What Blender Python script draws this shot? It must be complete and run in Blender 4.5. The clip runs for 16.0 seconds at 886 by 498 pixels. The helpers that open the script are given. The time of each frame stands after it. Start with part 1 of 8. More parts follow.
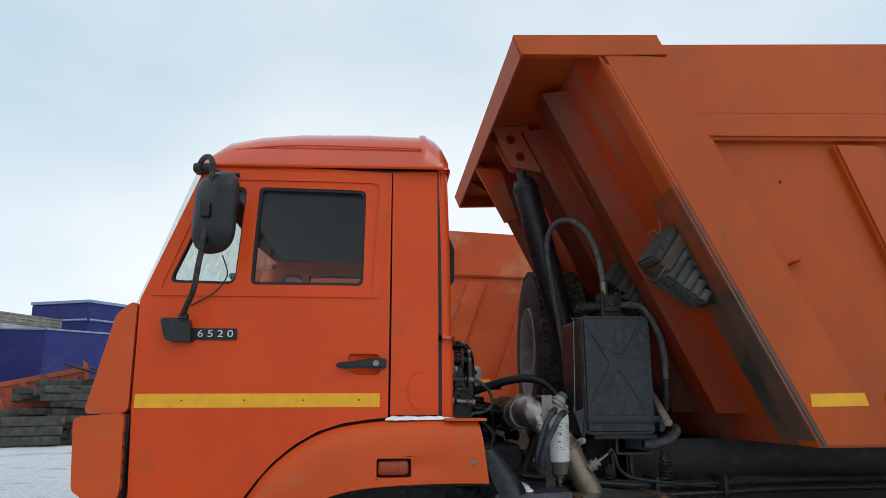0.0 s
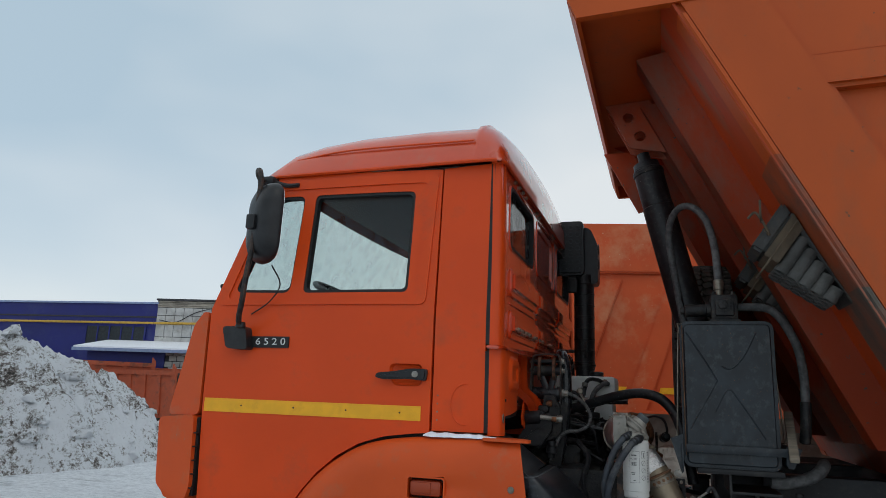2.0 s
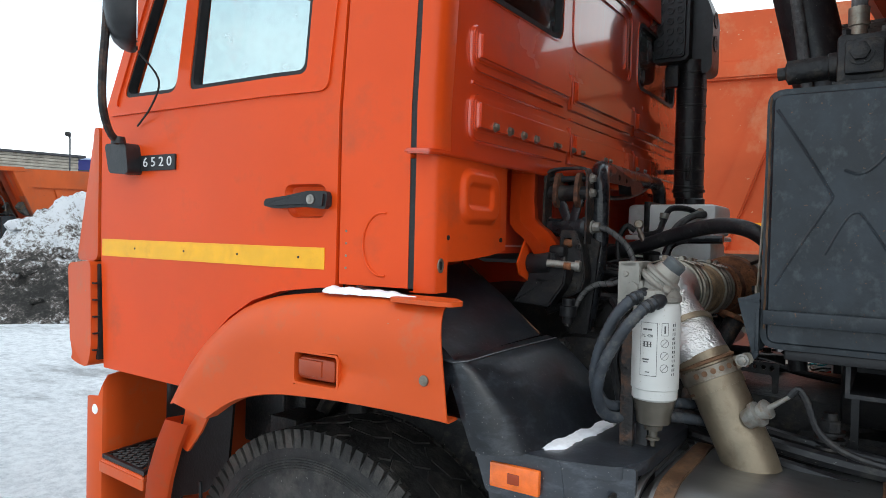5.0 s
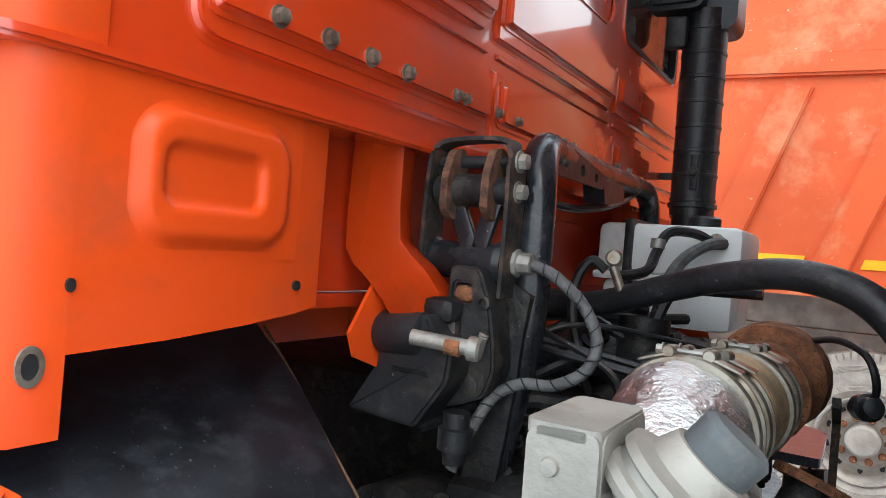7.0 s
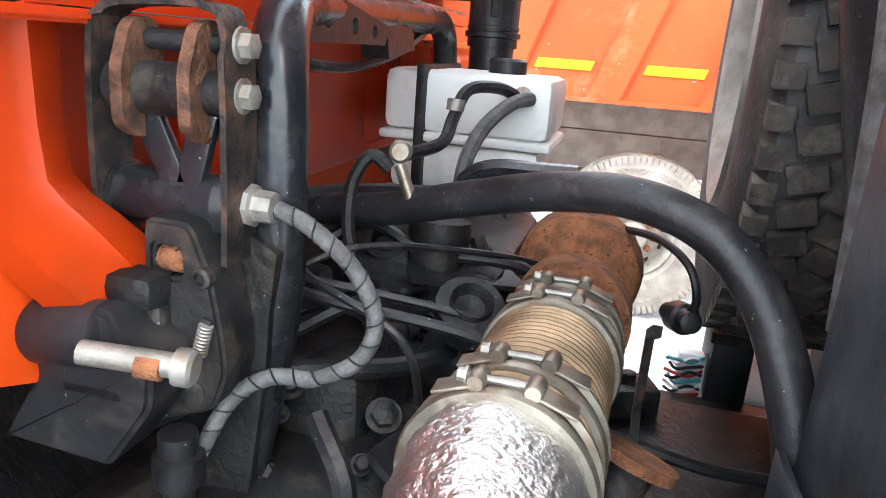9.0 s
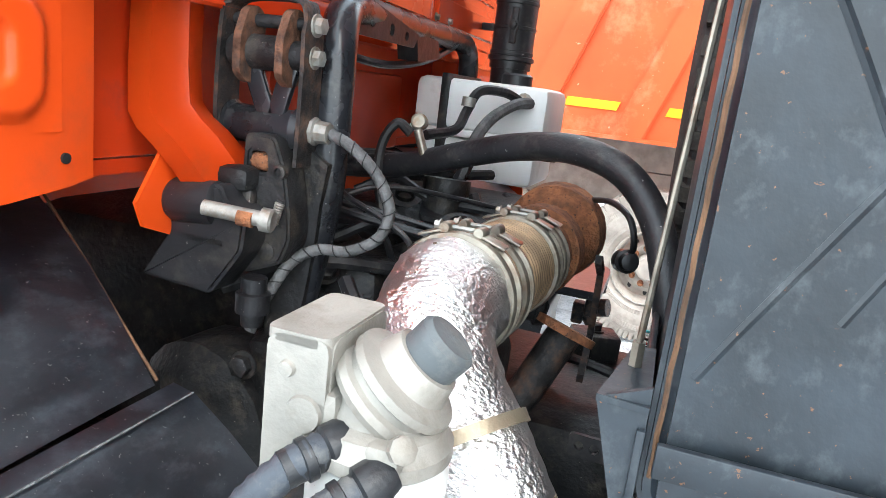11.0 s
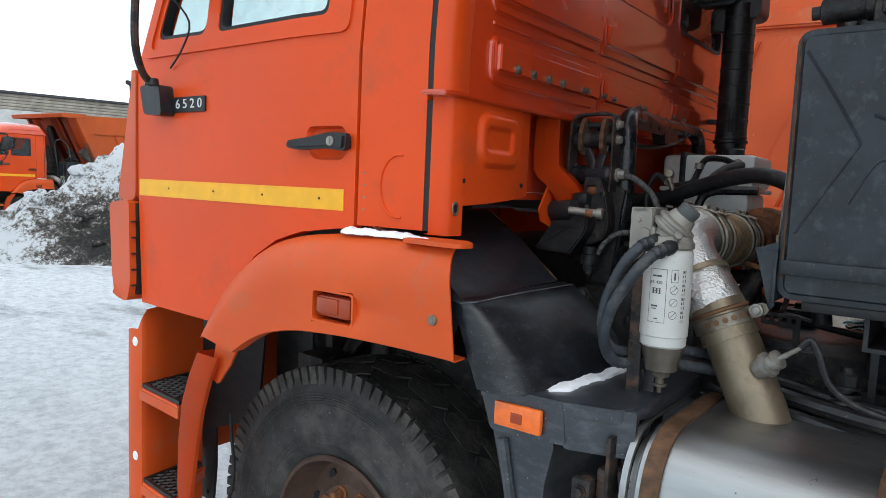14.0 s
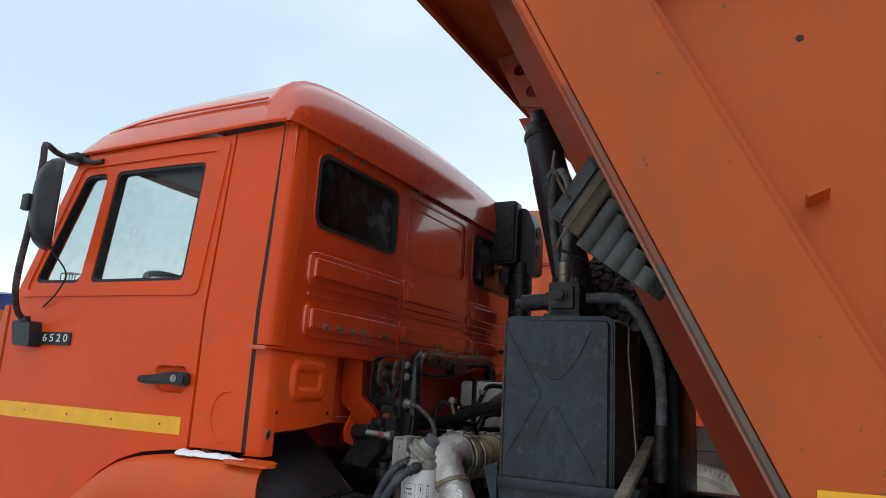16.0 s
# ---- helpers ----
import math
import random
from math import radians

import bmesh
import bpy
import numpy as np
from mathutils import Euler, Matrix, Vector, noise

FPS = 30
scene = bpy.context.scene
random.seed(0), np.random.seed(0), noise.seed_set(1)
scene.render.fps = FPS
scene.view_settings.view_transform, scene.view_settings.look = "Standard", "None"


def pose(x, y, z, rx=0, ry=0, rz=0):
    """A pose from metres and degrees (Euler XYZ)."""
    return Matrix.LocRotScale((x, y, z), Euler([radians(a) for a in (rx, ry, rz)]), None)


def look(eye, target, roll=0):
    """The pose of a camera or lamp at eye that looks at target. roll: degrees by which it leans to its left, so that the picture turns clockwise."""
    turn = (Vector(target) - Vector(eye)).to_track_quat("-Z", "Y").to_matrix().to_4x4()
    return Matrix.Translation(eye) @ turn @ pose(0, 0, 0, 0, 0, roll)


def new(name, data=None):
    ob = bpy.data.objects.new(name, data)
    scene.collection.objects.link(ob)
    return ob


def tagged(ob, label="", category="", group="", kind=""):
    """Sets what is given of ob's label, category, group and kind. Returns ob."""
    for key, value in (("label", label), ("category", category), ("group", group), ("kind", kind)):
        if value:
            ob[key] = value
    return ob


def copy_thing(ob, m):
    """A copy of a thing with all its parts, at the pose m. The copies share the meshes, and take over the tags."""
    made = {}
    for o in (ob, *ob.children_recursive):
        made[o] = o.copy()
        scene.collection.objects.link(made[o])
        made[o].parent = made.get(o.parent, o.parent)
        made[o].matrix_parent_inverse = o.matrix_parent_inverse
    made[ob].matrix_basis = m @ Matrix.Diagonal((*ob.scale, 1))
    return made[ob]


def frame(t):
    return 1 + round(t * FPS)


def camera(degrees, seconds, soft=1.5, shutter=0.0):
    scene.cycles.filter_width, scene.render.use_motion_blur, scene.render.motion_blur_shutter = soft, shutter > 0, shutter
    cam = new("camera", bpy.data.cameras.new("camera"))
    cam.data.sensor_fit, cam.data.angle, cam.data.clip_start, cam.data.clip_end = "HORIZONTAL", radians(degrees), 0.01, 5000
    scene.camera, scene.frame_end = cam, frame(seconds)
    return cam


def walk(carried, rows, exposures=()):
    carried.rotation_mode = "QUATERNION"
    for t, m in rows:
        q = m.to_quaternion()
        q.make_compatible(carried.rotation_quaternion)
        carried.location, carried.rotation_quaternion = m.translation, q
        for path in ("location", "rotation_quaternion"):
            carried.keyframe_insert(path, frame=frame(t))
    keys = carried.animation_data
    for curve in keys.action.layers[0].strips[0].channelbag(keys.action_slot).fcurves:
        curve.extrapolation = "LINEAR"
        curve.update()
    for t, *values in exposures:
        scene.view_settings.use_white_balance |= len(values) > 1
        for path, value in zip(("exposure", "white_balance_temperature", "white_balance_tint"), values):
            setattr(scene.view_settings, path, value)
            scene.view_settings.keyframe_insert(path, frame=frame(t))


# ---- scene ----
cam = camera(65.6, 16.0, soft=0.75)

# ---- path (seconds, eye, target, roll) ----
PATH = [
    (0, (-0.227, -2.835, 1.599), (-0.051, -0.89, 2.032), -0.2),
    (0.5, (0.019, -2.796, 1.604), (-0.219, -0.849, 1.998), -0.6),
    (1, (0.294, -2.782, 1.624), (-0.205, -0.882, 2.002), -0.7),
    (1.5, (0.525, -2.722, 1.617), (-0.091, -0.862, 2.018), -1.1),
    (2, (0.658, -2.498, 1.672), (0.051, -0.639, 2.091), 2.1),
    (2.5, (0.846, -2.331, 1.659), (0.186, -0.501, 2.127), 3.2),
    (3, (1.044, -2.227, 1.689), (0.233, -0.462, 2.167), 1.3),
    (3.5, (1.115, -2.074, 1.656), (0.203, -0.309, 1.886), -1.0),
    (4, (1.1, -1.788, 1.622), (0.068, -0.08, 1.748), 2.9),
    (4.2, (1.079, -1.688, 1.637), (0.043, 0.022, 1.655), 3.1),
    (6.3, (0.744, -0.483, 1.699), (-0.463, 1.112, 1.668), -1.5),
    (6.5, (0.723, -0.389, 1.713), (-0.504, 1.19, 1.703), -0.5),
    (7, (0.633, -0.216, 1.722), (-0.422, 1.483, 1.709), 4.5),
    (7.5, (0.518, -0.044, 1.761), (-0.254, 1.801, 1.726), 4.5),
    (8, (0.505, 0.073, 1.809), (0.004, 1.979, 1.471), 4.8),
    (8.2, (0.515, 0.11, 1.831), (0.061, 1.974, 1.265), 4.0),
    (10.3, (0.554, 0.04, 1.864), (0.058, 1.897, 1.312), 4.9),
    (10.5, (0.581, -0.037, 1.844), (0.072, 1.838, 1.366), 5.0),
    (11, (0.693, -0.207, 1.785), (0.11, 1.651, 1.33), 7.0),
    (11.5, (0.719, -0.351, 1.765), (0.093, 1.515, 1.406), 5.5),
    (12, (0.68, -0.543, 1.724), (-0.056, 1.285, 1.383), 7.1),
    (12.5, (0.758, -0.698, 1.711), (-0.126, 1.073, 1.427), 7.7),
    (13, (0.914, -0.859, 1.696), (-0.201, 0.789, 1.499), 3.6),
    (13.5, (0.969, -1.029, 1.691), (-0.255, 0.549, 1.589), 2.2),
    (14, (1.028, -1.2, 1.649), (-0.186, 0.379, 1.469), 2.5),
    (14.5, (1.216, -1.301, 1.658), (-0.1, 0.197, 1.501), 1.4),
    (15, (1.345, -1.418, 1.678), (0.025, 0.084, 1.671), 1.6),
    (15.5, (1.405, -1.558, 1.688), (0.275, 0.085, 1.836), 2.8),
    (16, (1.514, -1.593, 1.767), (0.601, 0.142, 2.164), 3.3),
]
walk(cam, [(t, look(e, g, r)) for t, e, g, r in PATH], [
    (0.0, -0.16), (1.0, -0.38), (1.5, -0.46), (2.5, -0.46), (3.5, -0.22), (4.0, -0.02), (6.3, 1.32), (6.5, 1.38), (7.0, 1.75), (8.0, 2.5), (10.5, 2.95), (11.0, 2.6), (11.5, 2.4), (12.0, 2.15), (12.5, 2.0), (13.0, 1.78), (13.5, 0.88), (14.0, 0.52), (14.5, 0.29), (15.0, 0.15), (16.0, 0.08)])

# ---- world and light: overcast winter day ----
world = bpy.data.worlds.new("overcast_sky")
scene.world = world
world.use_nodes = True
wn, wl = world.node_tree.nodes, world.node_tree.links
wn.clear()
w_out = wn.new("ShaderNodeOutputWorld")
w_bg = wn.new("ShaderNodeBackground")
w_sky = wn.new("ShaderNodeTexSky")
w_sky.sky_type, w_sky.sun_disc = "NISHITA", False
w_sky.sun_elevation, w_sky.sun_rotation = radians(48), radians(135)
w_co = wn.new("ShaderNodeTexCoord")
w_map = wn.new("ShaderNodeMapping")
w_map.inputs["Scale"].default_value = (1.0, 1.0, 2.2)
w_no = wn.new("ShaderNodeTexNoise")
w_no.inputs["Scale"].default_value, w_no.inputs["Detail"].default_value, w_no.inputs["Roughness"].default_value = 1.15, 4.0, 0.45
w_ramp = wn.new("ShaderNodeValToRGB")
w_ramp.color_ramp.elements[0].position, w_ramp.color_ramp.elements[0].color = 0.34, (3.9, 5.0, 5.8, 1)
w_ramp.color_ramp.elements[1].position, w_ramp.color_ramp.elements[1].color = 0.64, (6.7, 7.0, 7.05, 1)
w_mix = wn.new("ShaderNodeMixRGB")
w_mix.inputs["Fac"].default_value = 0.88
wl.new(w_co.outputs["Generated"], w_map.inputs["Vector"])
wl.new(w_map.outputs["Vector"], w_no.inputs["Vector"])
wl.new(w_no.outputs["Fac"], w_ramp.inputs["Fac"])
wl.new(w_sky.outputs["Color"], w_mix.inputs["Color1"])
wl.new(w_ramp.outputs["Color"], w_mix.inputs["Color2"])
wl.new(w_mix.outputs["Color"], w_bg.inputs["Color"])
w_bg.inputs["Strength"].default_value = 0.166
wl.new(w_bg.outputs["Background"], w_out.inputs["Surface"])

sun_data = bpy.data.lights.new("sun", "SUN")
sun_data.energy, sun_data.angle, sun_data.color = 0.35, radians(30), (1.0, 0.96, 0.9)
sun = new("sun", sun_data)
sun.matrix_world = look((4.2, -4.2, 6.5), (0, 0, 0))


# ---- materials ----
def mat(name, color, rough=0.5, metal=0.0, vary=0.15, scale=6.0, dirt=None, dirt_amount=0.0, dirt_scale=3.0,
        bump=0.0, bump_scale=60.0, coat=0.0, stretch=(1, 1, 1), spec=0.4, chip=None, chip_scale=55.0, chip_amount=0.5, coat_rough=0.12):
    """A painted, rubber or metal surface: base colour, fine grain, larger stains and relief."""
    m = bpy.data.materials.new(name)
    m.use_nodes = True
    n, l = m.node_tree.nodes, m.node_tree.links
    b = n["Principled BSDF"]
    co = n.new("ShaderNodeTexCoord")
    mp = n.new("ShaderNodeMapping")
    mp.inputs["Scale"].default_value = stretch
    l.new(co.outputs["Object"], mp.inputs["Vector"])
    no = n.new("ShaderNodeTexNoise")
    no.inputs["Scale"].default_value, no.inputs["Detail"].default_value = scale, 8.0
    l.new(mp.outputs["Vector"], no.inputs["Vector"])
    lo, hi = tuple(c * (1 - vary) for c in color), tuple(min(1.0, c * (1 + vary)) for c in color)
    ramp = n.new("ShaderNodeValToRGB")
    ramp.color_ramp.elements[0].position, ramp.color_ramp.elements[0].color = 0.38, (*lo, 1)
    ramp.color_ramp.elements[1].position, ramp.color_ramp.elements[1].color = 0.62, (*hi, 1)
    l.new(no.outputs["Fac"], ramp.inputs["Fac"])
    col = ramp.outputs["Color"]
    rr = n.new("ShaderNodeMapRange")
    rr.inputs["To Min"].default_value, rr.inputs["To Max"].default_value = max(0.02, rough - 0.1), min(1.0, rough + 0.12)
    l.new(no.outputs["Fac"], rr.inputs["Value"])
    l.new(rr.outputs["Result"], b.inputs["Roughness"])
    if dirt is not None:
        d = n.new("ShaderNodeTexNoise")
        d.inputs["Scale"].default_value, d.inputs["Detail"].default_value, d.inputs["Roughness"].default_value = dirt_scale, 10.0, 0.68
        l.new(mp.outputs["Vector"], d.inputs["Vector"])
        dr = n.new("ShaderNodeValToRGB")
        dr.color_ramp.elements[0].position = 0.60 - 0.25 * dirt_amount
        dr.color_ramp.elements[1].position = 0.80 - 0.25 * dirt_amount
        dr.color_ramp.elements[0].color, dr.color_ramp.elements[1].color = (0, 0, 0, 1), (min(1, 0.4 + dirt_amount),) * 3 + (1,)
        l.new(d.outputs["Fac"], dr.inputs["Fac"])
        mx = n.new("ShaderNodeMixRGB")
        l.new(dr.outputs["Color"], mx.inputs["Fac"])
        l.new(col, mx.inputs["Color1"])
        mx.inputs["Color2"].default_value = (*dirt, 1)
        col = mx.outputs["Color"]
    if chip is not None:
        cn = n.new("ShaderNodeTexNoise")
        cn.inputs["Scale"].default_value, cn.inputs["Detail"].default_value, cn.inputs["Roughness"].default_value = chip_scale, 3.0, 0.6
        l.new(co.outputs["Object"], cn.inputs["Vector"])
        cr = n.new("ShaderNodeValToRGB")
        cr.color_ramp.elements[0].position, cr.color_ramp.elements[1].position = 0.74 - 0.1 * chip_amount, 0.76 - 0.1 * chip_amount
        l.new(cn.outputs["Fac"], cr.inputs["Fac"])
        cm = n.new("ShaderNodeMixRGB")
        l.new(cr.outputs["Color"], cm.inputs["Fac"])
        l.new(col, cm.inputs["Color1"])
        cm.inputs["Color2"].default_value = (*chip, 1)
        col = cm.outputs["Color"]
    l.new(col, b.inputs["Base Color"])
    b.inputs["Metallic"].default_value = metal
    b.inputs["Coat Weight"].default_value = coat
    b.inputs["Specular IOR Level"].default_value = spec
    b.inputs["Coat Roughness"].default_value = coat_rough
    if bump:
        bn = n.new("ShaderNodeTexNoise")
        bn.inputs["Scale"].default_value, bn.inputs["Detail"].default_value = bump_scale, 4.0
        l.new(mp.outputs["Vector"], bn.inputs["Vector"])
        bu = n.new("ShaderNodeBump")
        bu.inputs["Strength"].default_value, bu.inputs["Distance"].default_value = min(1.0, bump), 0.01
        l.new(bn.outputs["Fac"], bu.inputs["Height"])
        l.new(bu.outputs["Normal"], b.inputs["Normal"])
    return m


def glass_mat(name, tint, gloss=0.5, frost=0.0, base=0.05):
    m = bpy.data.materials.new(name)
    m.use_nodes = True
    n, l = m.node_tree.nodes, m.node_tree.links
    n.clear()
    out, tr, gl, mx = (n.new(k) for k in ("ShaderNodeOutputMaterial", "ShaderNodeBsdfTransparent", "ShaderNodeBsdfGlossy", "ShaderNodeMixShader"))
    tr.inputs["Color"].default_value = (*tint, 1)
    gl.inputs["Roughness"].default_value = 0.03
    lw, pw, ma = n.new("ShaderNodeLayerWeight"), n.new("ShaderNodeMath"), n.new("ShaderNodeMath")
    lw.inputs["Blend"].default_value = 0.5
    pw.operation, ma.operation = "POWER", "MULTIPLY_ADD"
    pw.inputs[1].default_value, ma.inputs[1].default_value, ma.inputs[2].default_value = 4.0, gloss, base
    l.new(lw.outputs["Facing"], pw.inputs[0])
    l.new(pw.outputs["Value"], ma.inputs[0])
    l.new(ma.outputs["Value"], mx.inputs["Fac"])
    l.new(tr.outputs["BSDF"], mx.inputs[1])
    l.new(gl.outputs["BSDF"], mx.inputs[2])
    last = mx
    if frost:
        co, no, rp, df, m2 = (n.new(k) for k in ("ShaderNodeTexCoord", "ShaderNodeTexNoise", "ShaderNodeValToRGB", "ShaderNodeBsdfTranslucent", "ShaderNodeMixShader"))
        l.new(co.outputs["Object"], no.inputs["Vector"])
        no.inputs["Scale"].default_value, no.inputs["Detail"].default_value = 14.0, 9.0
        rp.color_ramp.elements[0].position, rp.color_ramp.elements[1].position = 0.42, 0.7
        rp.color_ramp.elements[1].color = (frost, frost, frost, 1)
        l.new(no.outputs["Fac"], rp.inputs["Fac"])
        df.inputs["Color"].default_value = (0.75, 0.78, 0.8, 1)
        l.new(rp.outputs["Color"], m2.inputs["Fac"])
        l.new(mx.outputs["Shader"], m2.inputs[1])
        l.new(df.outputs["BSDF"], m2.inputs[2])
        last = m2
    l.new(last.outputs["Shader"], out.inputs["Surface"])
    return m


M = {}
M["cab"] = mat("orange_cab_paint", (0.675, 0.067, 0.0075), 0.40, vary=0.05, scale=2.5, dirt=(0.40, 0.075, 0.03), dirt_amount=0.2, dirt_scale=5, coat=0.10, spec=0.22, bump=0.02, bump_scale=9)
M["rearpaint"] = mat("polished_orange_paint", (0.60, 0.050, 0.008), 0.24, vary=0.06, scale=3, dirt=(0.36, 0.07, 0.035), dirt_amount=0.18, dirt_scale=7, coat=1.0, spec=0.5, coat_rough=0.04)
M["roofpaint"] = mat("dusty_polished_roof_paint", (0.60, 0.055, 0.009), 0.28, vary=0.06, scale=3, dirt=(0.48, 0.12, 0.06), dirt_amount=0.2, dirt_scale=9, coat=0.9, spec=0.5, coat_rough=0.05)
M["fender"] = mat("orange_fender_plastic", (0.62, 0.082, 0.012), 0.42, spec=0.3, vary=0.06, scale=3, dirt=(0.38, 0.15, 0.08), dirt_amount=0.18, dirt_scale=8, bump=0.03, bump_scale=30, chip=(0.40, 0.16, 0.10), chip_scale=60, chip_amount=0.15)
M["gloss"] = mat("glossy_orange_panel_paint", (0.60, 0.050, 0.008), 0.12, coat_rough=0.03, vary=0.05, scale=3, dirt=(0.45, 0.10, 0.05), dirt_amount=0.15, dirt_scale=6, coat=0.8, spec=0.5, stretch=(1, 3, 0.6))
M["bed"] = mat("orange_dump_body_paint", (0.46, 0.075, 0.009), 0.48, spec=0.3, vary=0.1, scale=1.8, dirt=(0.26, 0.08, 0.03), dirt_amount=0.3, dirt_scale=2.6, bump=0.05, bump_scale=12, stretch=(1, 1, 0.5), chip=(0.16, 0.06, 0.03), chip_scale=34, chip_amount=0.35)
M["bedin"] = mat("dusty_orange_front_wall", (0.43, 0.052, 0.009), 0.5, spec=0.3, vary=0.15, scale=2.2, dirt=(0.20, 0.16, 0.12), dirt_amount=0.46, dirt_scale=2.4, bump=0.08, bump_scale=18, stretch=(0.5, 1.4, 0.35), chip=(0.12, 0.08, 0.06), chip_scale=40, chip_amount=0.6)
M["red"] = mat("orange_under_cab_paint", (0.52, 0.04, 0.007), 0.4, vary=0.1, dirt=(0.12, 0.05, 0.04), dirt_amount=0.3, dirt_scale=6)
M["yellow"] = mat("yellow_reflective_tape", (0.85, 0.42, 0.015), 0.4, vary=0.05, scale=20, dirt=(0.62, 0.27, 0.02), dirt_amount=0.12, dirt_scale=14, bump=0.15, bump_scale=400)
M["black"] = mat("black_plastic", (0.013, 0.014, 0.016), 0.4, vary=0.3, scale=20, dirt=(0.05, 0.047, 0.045), dirt_amount=0.15, dirt_scale=9, bump=0.1, bump_scale=150)
M["seal"] = mat("black_rubber_seal", (0.012, 0.013, 0.014), 0.6, vary=0.3, scale=30, bump=0.3, bump_scale=120)
# mudguard dust is tinted blue and raised to paint in some sky sheen
M["mud"] = mat("dusty_sky_sheen_mudguard", (0.014, 0.018, 0.025), 0.42, spec=0.5, vary=0.25, scale=12, dirt=(0.066, 0.078, 0.096), dirt_amount=0.42, dirt_scale=22, bump=0.10, bump_scale=70, coat=0.8, coat_rough=0.30, stretch=(1, 1, 2.2), chip=(0.20, 0.20, 0.19), chip_scale=160, chip_amount=0.6)
M["scuff"] = mat("pale_dust_scuff", (0.13, 0.135, 0.14), 0.9, vary=0.4, scale=60, dirt=(0.03, 0.032, 0.035), dirt_amount=0.5, dirt_scale=90)
M["rubber"] = mat("tyre_rubber", (0.034, 0.033, 0.033), 0.8, vary=0.3, scale=12, dirt=(0.11, 0.10, 0.09), dirt_amount=0.38, dirt_scale=7, bump=0.2, bump_scale=90, chip=(0.17, 0.16, 0.15), chip_scale=120, chip_amount=0.5)
M["tread"] = mat("worn_tyre_tread", (0.040, 0.038, 0.036), 0.85, vary=0.35, scale=12, dirt=(0.13, 0.115, 0.10), dirt_amount=0.42, dirt_scale=9, bump=0.35, bump_scale=70)
M["dark"] = mat("oily_dark_iron", (0.016, 0.016, 0.017), 0.5, metal=0.2, vary=0.4, scale=18, dirt=(0.085, 0.07, 0.055), dirt_amount=0.36, dirt_scale=24, bump=0.3, bump_scale=90, chip=(0.22, 0.20, 0.17), chip_scale=170, chip_amount=0.30)
M["frame"] = mat("black_chassis_paint", (0.015, 0.015, 0.017), 0.45, vary=0.3, scale=10, dirt=(0.07, 0.062, 0.054), dirt_amount=0.3, dirt_scale=14, bump=0.15, bump_scale=60, chip=(0.20, 0.18, 0.16), chip_scale=150, chip_amount=0.30)
M["tube"] = mat("black_gloss_tube", (0.014, 0.015, 0.018), 0.25, vary=0.3, scale=14, dirt=(0.06, 0.058, 0.055), dirt_amount=0.25, dirt_scale=20, chip=(0.30, 0.29, 0.28), chip_scale=180, chip_amount=0.30)
M["hose"] = mat("black_hose_rubber", (0.014, 0.014, 0.016), 0.42, vary=0.3, scale=18, dirt=(0.075, 0.07, 0.062), dirt_amount=0.3, dirt_scale=30, bump=0.12, bump_scale=140, chip=(0.34, 0.33, 0.31), chip_scale=150, chip_amount=0.30)
M["fuelhose"] = mat("dusty_blue_grey_hose", (0.030, 0.036, 0.045), 0.55, vary=0.3, scale=20, dirt=(0.14, 0.135, 0.12), dirt_amount=0.36, dirt_scale=26, bump=0.15, bump_scale=140)
M["knob"] = mat("grey_pump_rubber", (0.075, 0.085, 0.09), 0.6, vary=0.2, scale=20, dirt=(0.14, 0.14, 0.13), dirt_amount=0.3, dirt_scale=30, bump=0.1, bump_scale=150)
M["greyhose"] = mat("grey_wrapped_hose", (0.10, 0.10, 0.10), 0.65, vary=0.3, scale=40, dirt=(0.035, 0.034, 0.033), dirt_amount=0.4, dirt_scale=34, bump=0.3, bump_scale=170)
M["tank"] = mat("dark_grey_tank_paint", (0.018, 0.024, 0.030), 0.40, vary=0.30, scale=12, dirt=(0.066, 0.076, 0.082), dirt_amount=0.30, dirt_scale=34, bump=0.09, bump_scale=60, stretch=(1, 1, 0.8), chip=(0.13, 0.06, 0.03), chip_scale=150, chip_amount=0.55)
M["clampsteel"] = mat("dull_clamp_steel", (0.25, 0.225, 0.185), 0.42, metal=0.75, vary=0.25, scale=30, dirt=(0.15, 0.085, 0.045), dirt_amount=0.42, dirt_scale=35)
M["steel"] = mat("dull_zinc_plated_steel", (0.30, 0.29, 0.265), 0.5, metal=0.6, vary=0.2, scale=40, dirt=(0.20, 0.11, 0.05), dirt_amount=0.36, dirt_scale=45, bump=0.1, bump_scale=200)
M["rust"] = mat("rusty_iron", (0.24, 0.095, 0.042), 0.85, metal=0.05, vary=0.35, scale=34, dirt=(0.085, 0.035, 0.022), dirt_amount=0.40, dirt_scale=70, bump=0.5, bump_scale=160, chip=(0.04, 0.025, 0.02), chip_scale=150, chip_amount=1.0)
M["rustplate"] = mat("dark_pitted_rust", (0.12, 0.055, 0.032), 0.75, metal=0.2, vary=0.4, scale=50, dirt=(0.030, 0.026, 0.025), dirt_amount=0.46, dirt_scale=40, bump=0.4, bump_scale=150)
M["rustdark"] = mat("black_iron_with_rust", (0.026, 0.024, 0.024), 0.55, metal=0.2, vary=0.4, scale=40, dirt=(0.105, 0.052, 0.030), dirt_amount=0.50, dirt_scale=40, bump=0.35, bump_scale=130)
M["strap"] = mat("rusty_brown_strap", (0.13, 0.068, 0.036), 0.65, metal=0.3, vary=0.35, scale=26, dirt=(0.05, 0.034, 0.025), dirt_amount=0.42, dirt_scale=30, bump=0.15, bump_scale=120)
